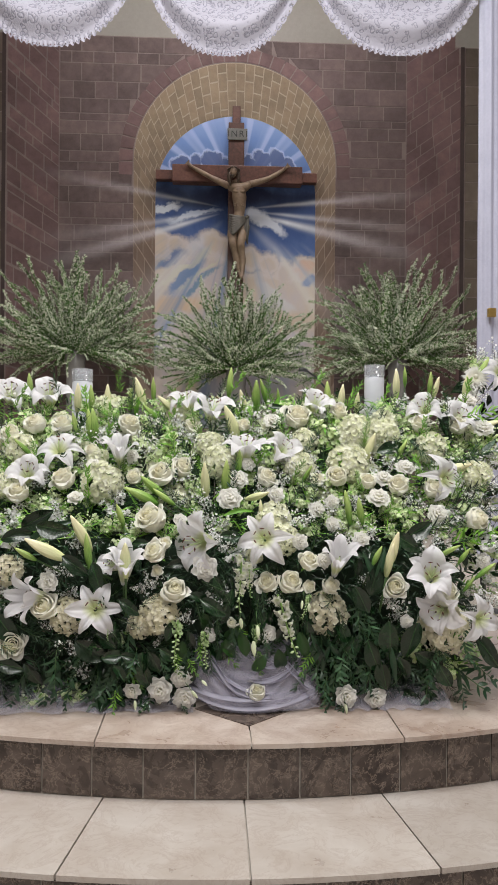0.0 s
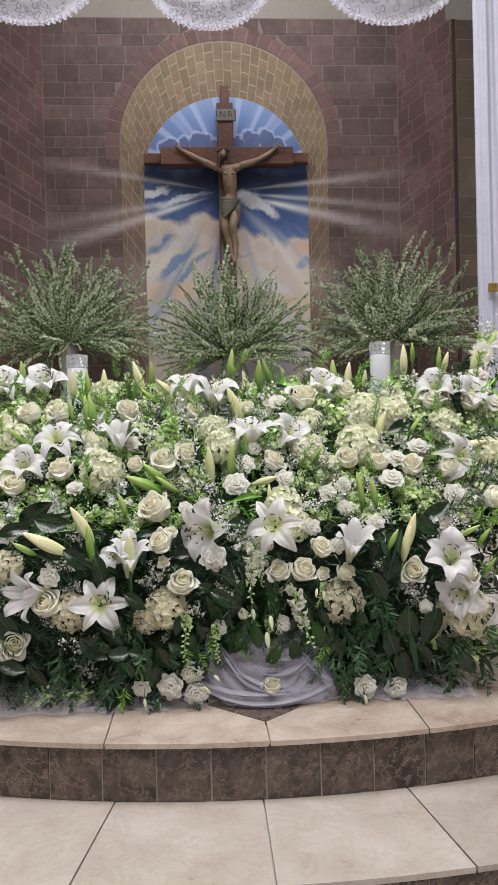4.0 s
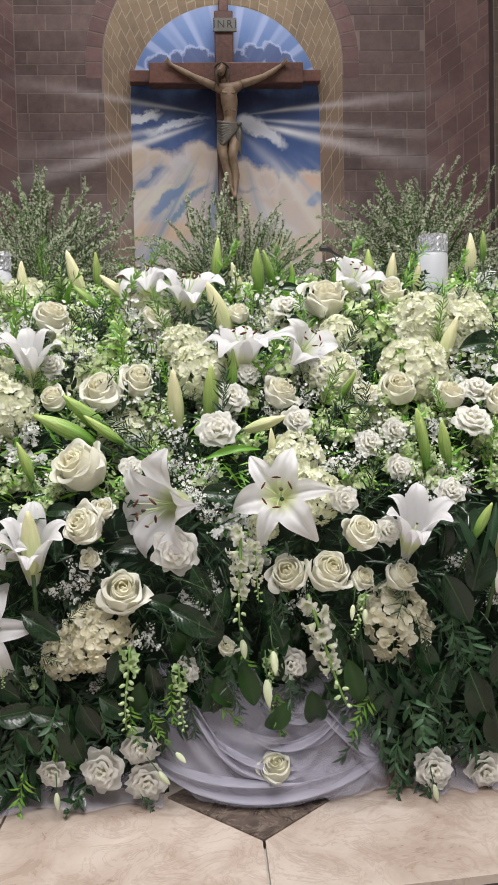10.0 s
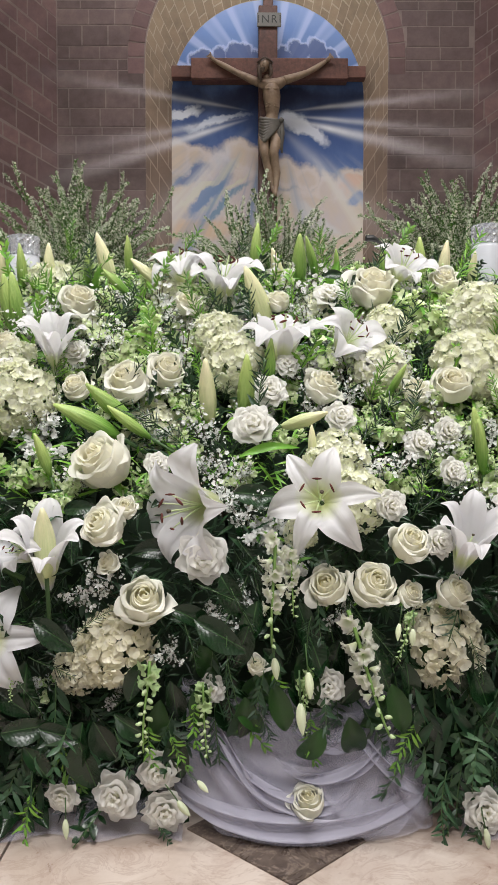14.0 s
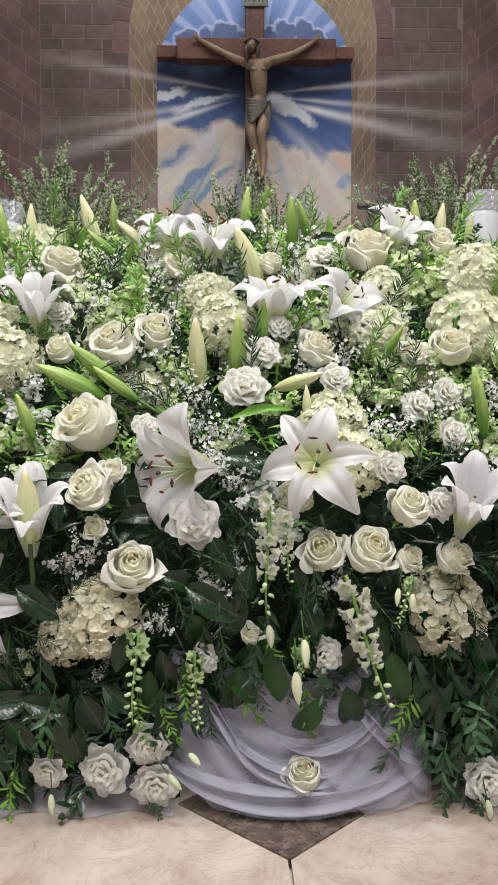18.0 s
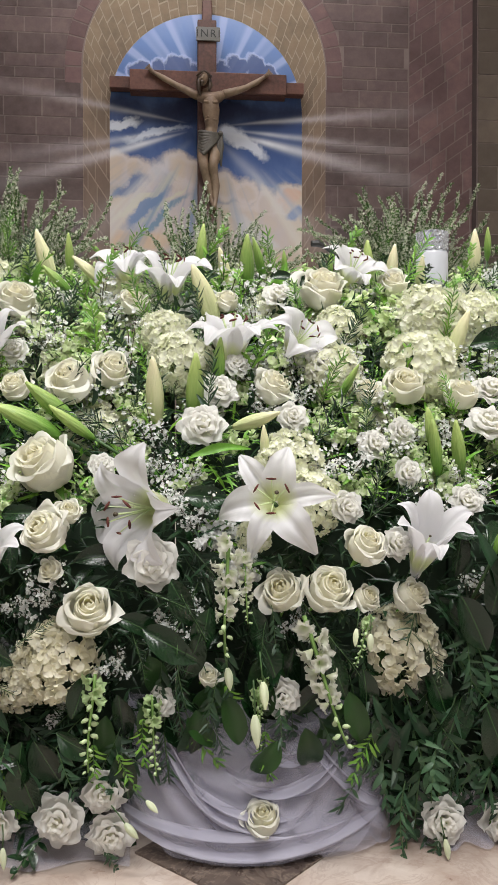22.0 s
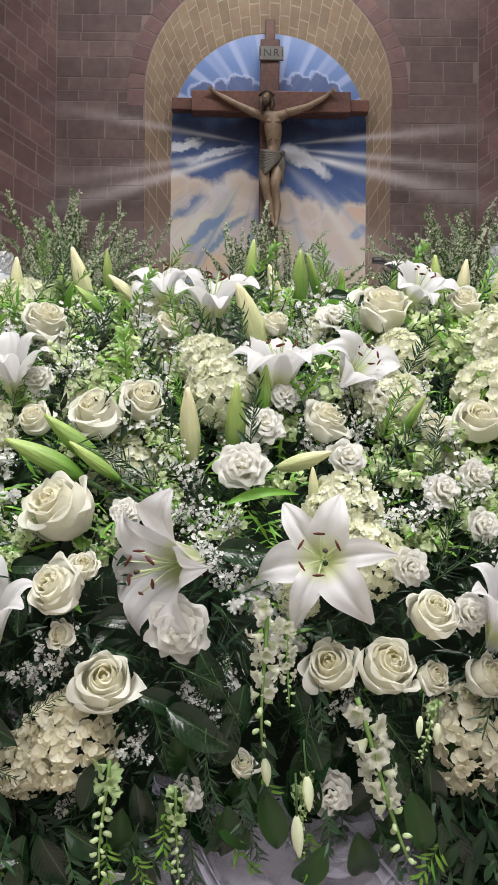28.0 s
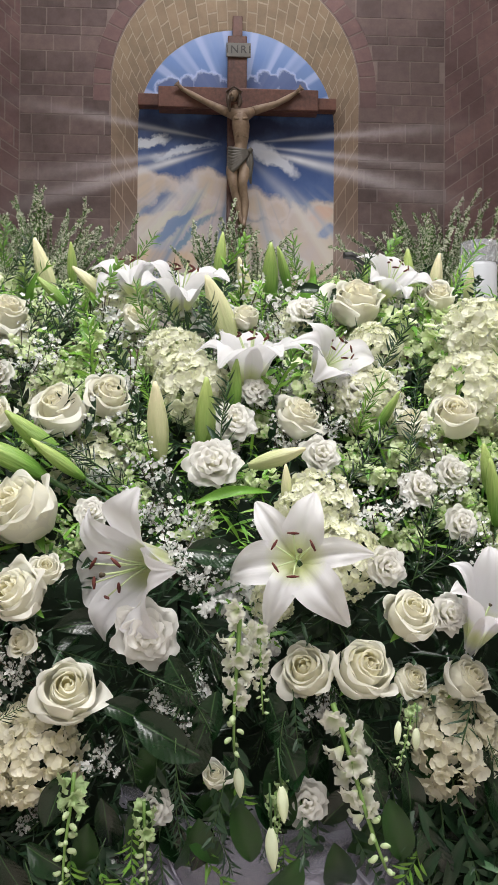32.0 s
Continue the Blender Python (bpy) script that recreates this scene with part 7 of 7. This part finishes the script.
for radius, z, parent in ((2.68, -0.0135, upper_step), (3.045, -0.1685, lower_step)):
    wide = 0.1415 / 2.7
    bm = bmesh.new()
    pts = [(radius * math.sin(a), -radius * math.cos(a)) for a in (wide * (i / 3 - 0.5) * 0.968 for i in range(4))]
    pts += [((radius - 0.004) / radius * x, (radius - 0.004) / radius * y) for x, y in reversed(pts)]
    pts = [(x * (radius + 0.006) / radius, y * (radius + 0.006) / radius) for x, y in pts]
    lo, hi = [bm.verts.new((x, y, z - 0.138)) for x, y in pts], [bm.verts.new((x, y, z)) for x, y in pts]
    bm.faces.new(hi)
    bm.faces.new(lo[::-1])
    for i in range(8):
        j = (i + 1) % 8
        bm.faces.new((lo[i], lo[j], hi[j], hi[i]))
    me = mesh_of("riser_tile", bm, BROWN_TILE, smooth=False)
    for k in range(-14, 14):
        shared("riser_tile", me, Matrix.Translation((0, CENTRE, 0)) @ pose(0, 0, 0, 0, 0, math.degrees(wide * (k + 0.5) - 0.0033)), parent)

# ---- painted stones of the mural ----
FACE = WALL - 0.006
AX, AZ, ROUT, RIN = 0.125, 3.53, 1.13, 0.985
IX, IZ, IR = 0.1325, 3.207, 0.78
ground = part("mortar_ground", slab_bm([(-3.6, 0.0), (3.6, 0.0), (3.6, 4.74), (-3.6, 4.74)], WALL - 0.003, WALL - 0.001), MORTAR, wall_back)
COURSES = [0.155, 0.11, 0.177, 0.166, 0.144, 0.072, 0.127, 0.166, 0.105, 0.088, 0.144, 0.16, 0.15, 0.066]
rng = random.Random(11)
gap = 0.0055


def stone(name, corners, material, lift=0.0):
    part(name, slab_bm(corners, FACE - lift, WALL - 0.0035), material, wall_back)


def arch_x(z):
    """Half the width that the painted arch takes at height z."""
    return 0.0 if z >= AZ + ROUT else (math.sqrt(ROUT ** 2 - (z - AZ) ** 2) if z > AZ else (ROUT if z > AZ - 0.14 else RIN))


z, row = 4.735, 0
while z > 0.9:
    h = COURSES[row % len(COURSES)]
    low = z - h
    x = -1.575 - rng.uniform(0, 0.2)
    while x < 1.81:
        wide = rng.choice((0.21, 0.245, 0.27, 0.30)) * (1.15 if h < 0.1 else 1.0)
        a, b = max(x, -1.575) + gap, min(x + wide, 1.81) - gap
        x += wide
        if b - a < 0.03:
            continue
        pieces = []
        top_half, low_half = arch_x(z - gap), arch_x(low + gap)
        if low < AZ - 0.14:
            top_half = low_half = RIN
        if b <= AX:
            ends = (min(b, AX - top_half), min(b, AX - low_half))
            if top_half == 0 and low_half > 0 and b > AX - low_half:
                ends = (b, max(min(b, AX - low_half), a))
            pieces.append([(a, low + gap), (max(ends[1], a), low + gap), (max(ends[0], a), z - gap), (a, z - gap)])
        elif a >= AX:
            starts = (max(a, AX + top_half), max(a, AX + low_half))
            pieces.append([(min(starts[1], b), low + gap), (b, low + gap), (b, z - gap), (min(starts[0], b), z - gap)])
        elif low_half == 0:
            pieces.append([(a, low + gap), (b, low + gap), (b, z - gap), (a, z - gap)])
        for c in pieces:
            if (c[1][0] - c[0][0]) + (c[2][0] - c[3][0]) > 0.05:
                stone("painted_brick", c, BRICK)
    z, row = low, row + 1

# the painted side walls, whose courses run up towards the viewer
for side, edge, far in ((-1, -1.575, 0.50), (1, 1.81, 0.56)):
    z, row = 4.735 + 0.1, 0
    while z > 0.9:
        h = COURSES[row % len(COURSES)] * 1.05
        low = z - h
        s = 0.62 + 0.22 * (z - 2.9) if side < 0 else 0.70
        s = max(s, 0.3)
        u = -rng.uniform(0, 0.12)
        while u < far:
            wide = rng.choice((0.13, 0.16, 0.18))
            a, b = max(u, 0) + gap, min(u + wide, far) - gap
            u += wide
            if b - a < 0.02:
                continue
            c = [(edge + side * a, low + gap + s * a), (edge + side * b, low + gap + s * b), (edge + side * b, z - gap + s * b), (edge + side * a, z - gap + s * a)]
            if c[0][1] < 4.70:
                stone("painted_brick", c if side > 0 else c[::-1], BRICK_SIDE)
        z, row = low, row + 1
# plain courses past the recess
PIER = mural_paint("painted_pier_brick", (0.11, 0.085, 0.065), (0.17, 0.135, 0.105))
for x0, x1 in ((2.40, 3.55), (-3.5, -2.11)):
    z, row = 4.735, 0
    while z > 0.9:
        low = z - 0.19
        x = x0 - rng.uniform(0, 0.2)
        while x < x1:
            a, b = max(x, x0) + gap, min(x + 0.36, x1) - gap
            x += 0.36
            if b - a > 0.03:
                stone("painted_brick", [(a, low + gap), (b, low + gap), (b, z - gap), (a, z - gap)], PIER, 0.002)
        z, row = low, row + 1
# a narrow dark brown upright strip where each run of side courses ends
for x in (2.375, -2.10):
    part("painted_edge", slab_bm([(x - 0.02, 0.0), (x + 0.015, 0.0), (x + 0.015, 4.74), (x - 0.02, 4.74)], WALL - 0.012, WALL - 0.0035), simple("dark_strip_brown", (0.035, 0.022, 0.022), (0.06, 0.04, 0.036), 20, 0.8), wall_back)

# the arch ring
count = 28
for k in range(count):
    a0, a1 = math.pi * k / count + 0.006, math.pi * (k + 1) / count - 0.006
    c = [(AX + r * math.cos(a), AZ + r * math.sin(a)) for r, a in ((RIN + 0.012, a0), (ROUT - 0.004, a0), (ROUT - 0.004, (a0 + a1) / 2), (ROUT - 0.004, a1), (RIN + 0.012, a1), (RIN + 0.012, (a0 + a1) / 2))]
    stone("arch_stone", c, BRICK_SIDE, 0.001)
for side in (-1, 1):
    c = [(AX + side * (RIN + 0.012), AZ - 0.13), (AX + side * (ROUT - 0.004), AZ - 0.13), (AX + side * (ROUT - 0.004), AZ - 0.008), (AX + side * (RIN + 0.012), AZ - 0.008)]
    stone("arch_stone", c if side > 0 else c[::-1], BRICK_SIDE, 0.001)


# the golden reveal between the arch and the painted sky
def outline(cx, cz, r, s):
    """A point on a round-headed arch: s from -1 (left foot) over 0 (crown) to 1 (right foot); the jambs take the outer 45 parts of a hundred."""
    side, t = (-1 if s < 0 else 1), abs(s)
    if t < 0.55:
        a = math.pi / 2 * (1 - t / 0.55)
        return cx + side * r * math.cos(a), cz + r * math.sin(a)
    return cx + side * r, cz - (t - 0.55) / 0.45 * 2.3


foot = [outline(AX, AZ, RIN, s / 40) for s in range(-40, 41)]
bm = slab_bm(foot, WALL - 0.006, WALL - 0.0032)
part("reveal_ground", bm, GOLD_MORTAR, wall_back)


def reveal(s, v):
    o, i = outline(AX, AZ, RIN, s), outline(IX, IZ, IR, s)
    return o[0] + (i[0] - o[0]) * v, o[1] + (i[1] - o[1]) * v


rows = 60
for k in range(rows):
    s0, s1 = 2 * k / rows - 1, 2 * (k + 1) / rows - 1
    cuts = (0.0, 0.33, 0.70, 1.0) if k % 2 else (0.0, 0.18, 0.52, 0.86, 1.0)
    if k % 2 and abs(s0) > 0.6:
        cuts = (0.0, 0.45, 1.0)
    for v0, v1 in zip(cuts, cuts[1:]):
        g, d = 0.0016, 0.014
        c = [reveal(s0 + g, v0 + d), reveal(s1 - g, v0 + d), reveal(s1 - g, v1 - d), reveal(s0 + g, v1 - d)]
        if min(p[1] for p in c) > 1.3:
            part("painted_gold_brick", slab_bm(c, WALL - 0.0085, WALL - 0.0065), GOLD_BRICK, wall_back)
inner = [outline(IX, IZ, IR, s / 40) for s in range(-40, 41)]
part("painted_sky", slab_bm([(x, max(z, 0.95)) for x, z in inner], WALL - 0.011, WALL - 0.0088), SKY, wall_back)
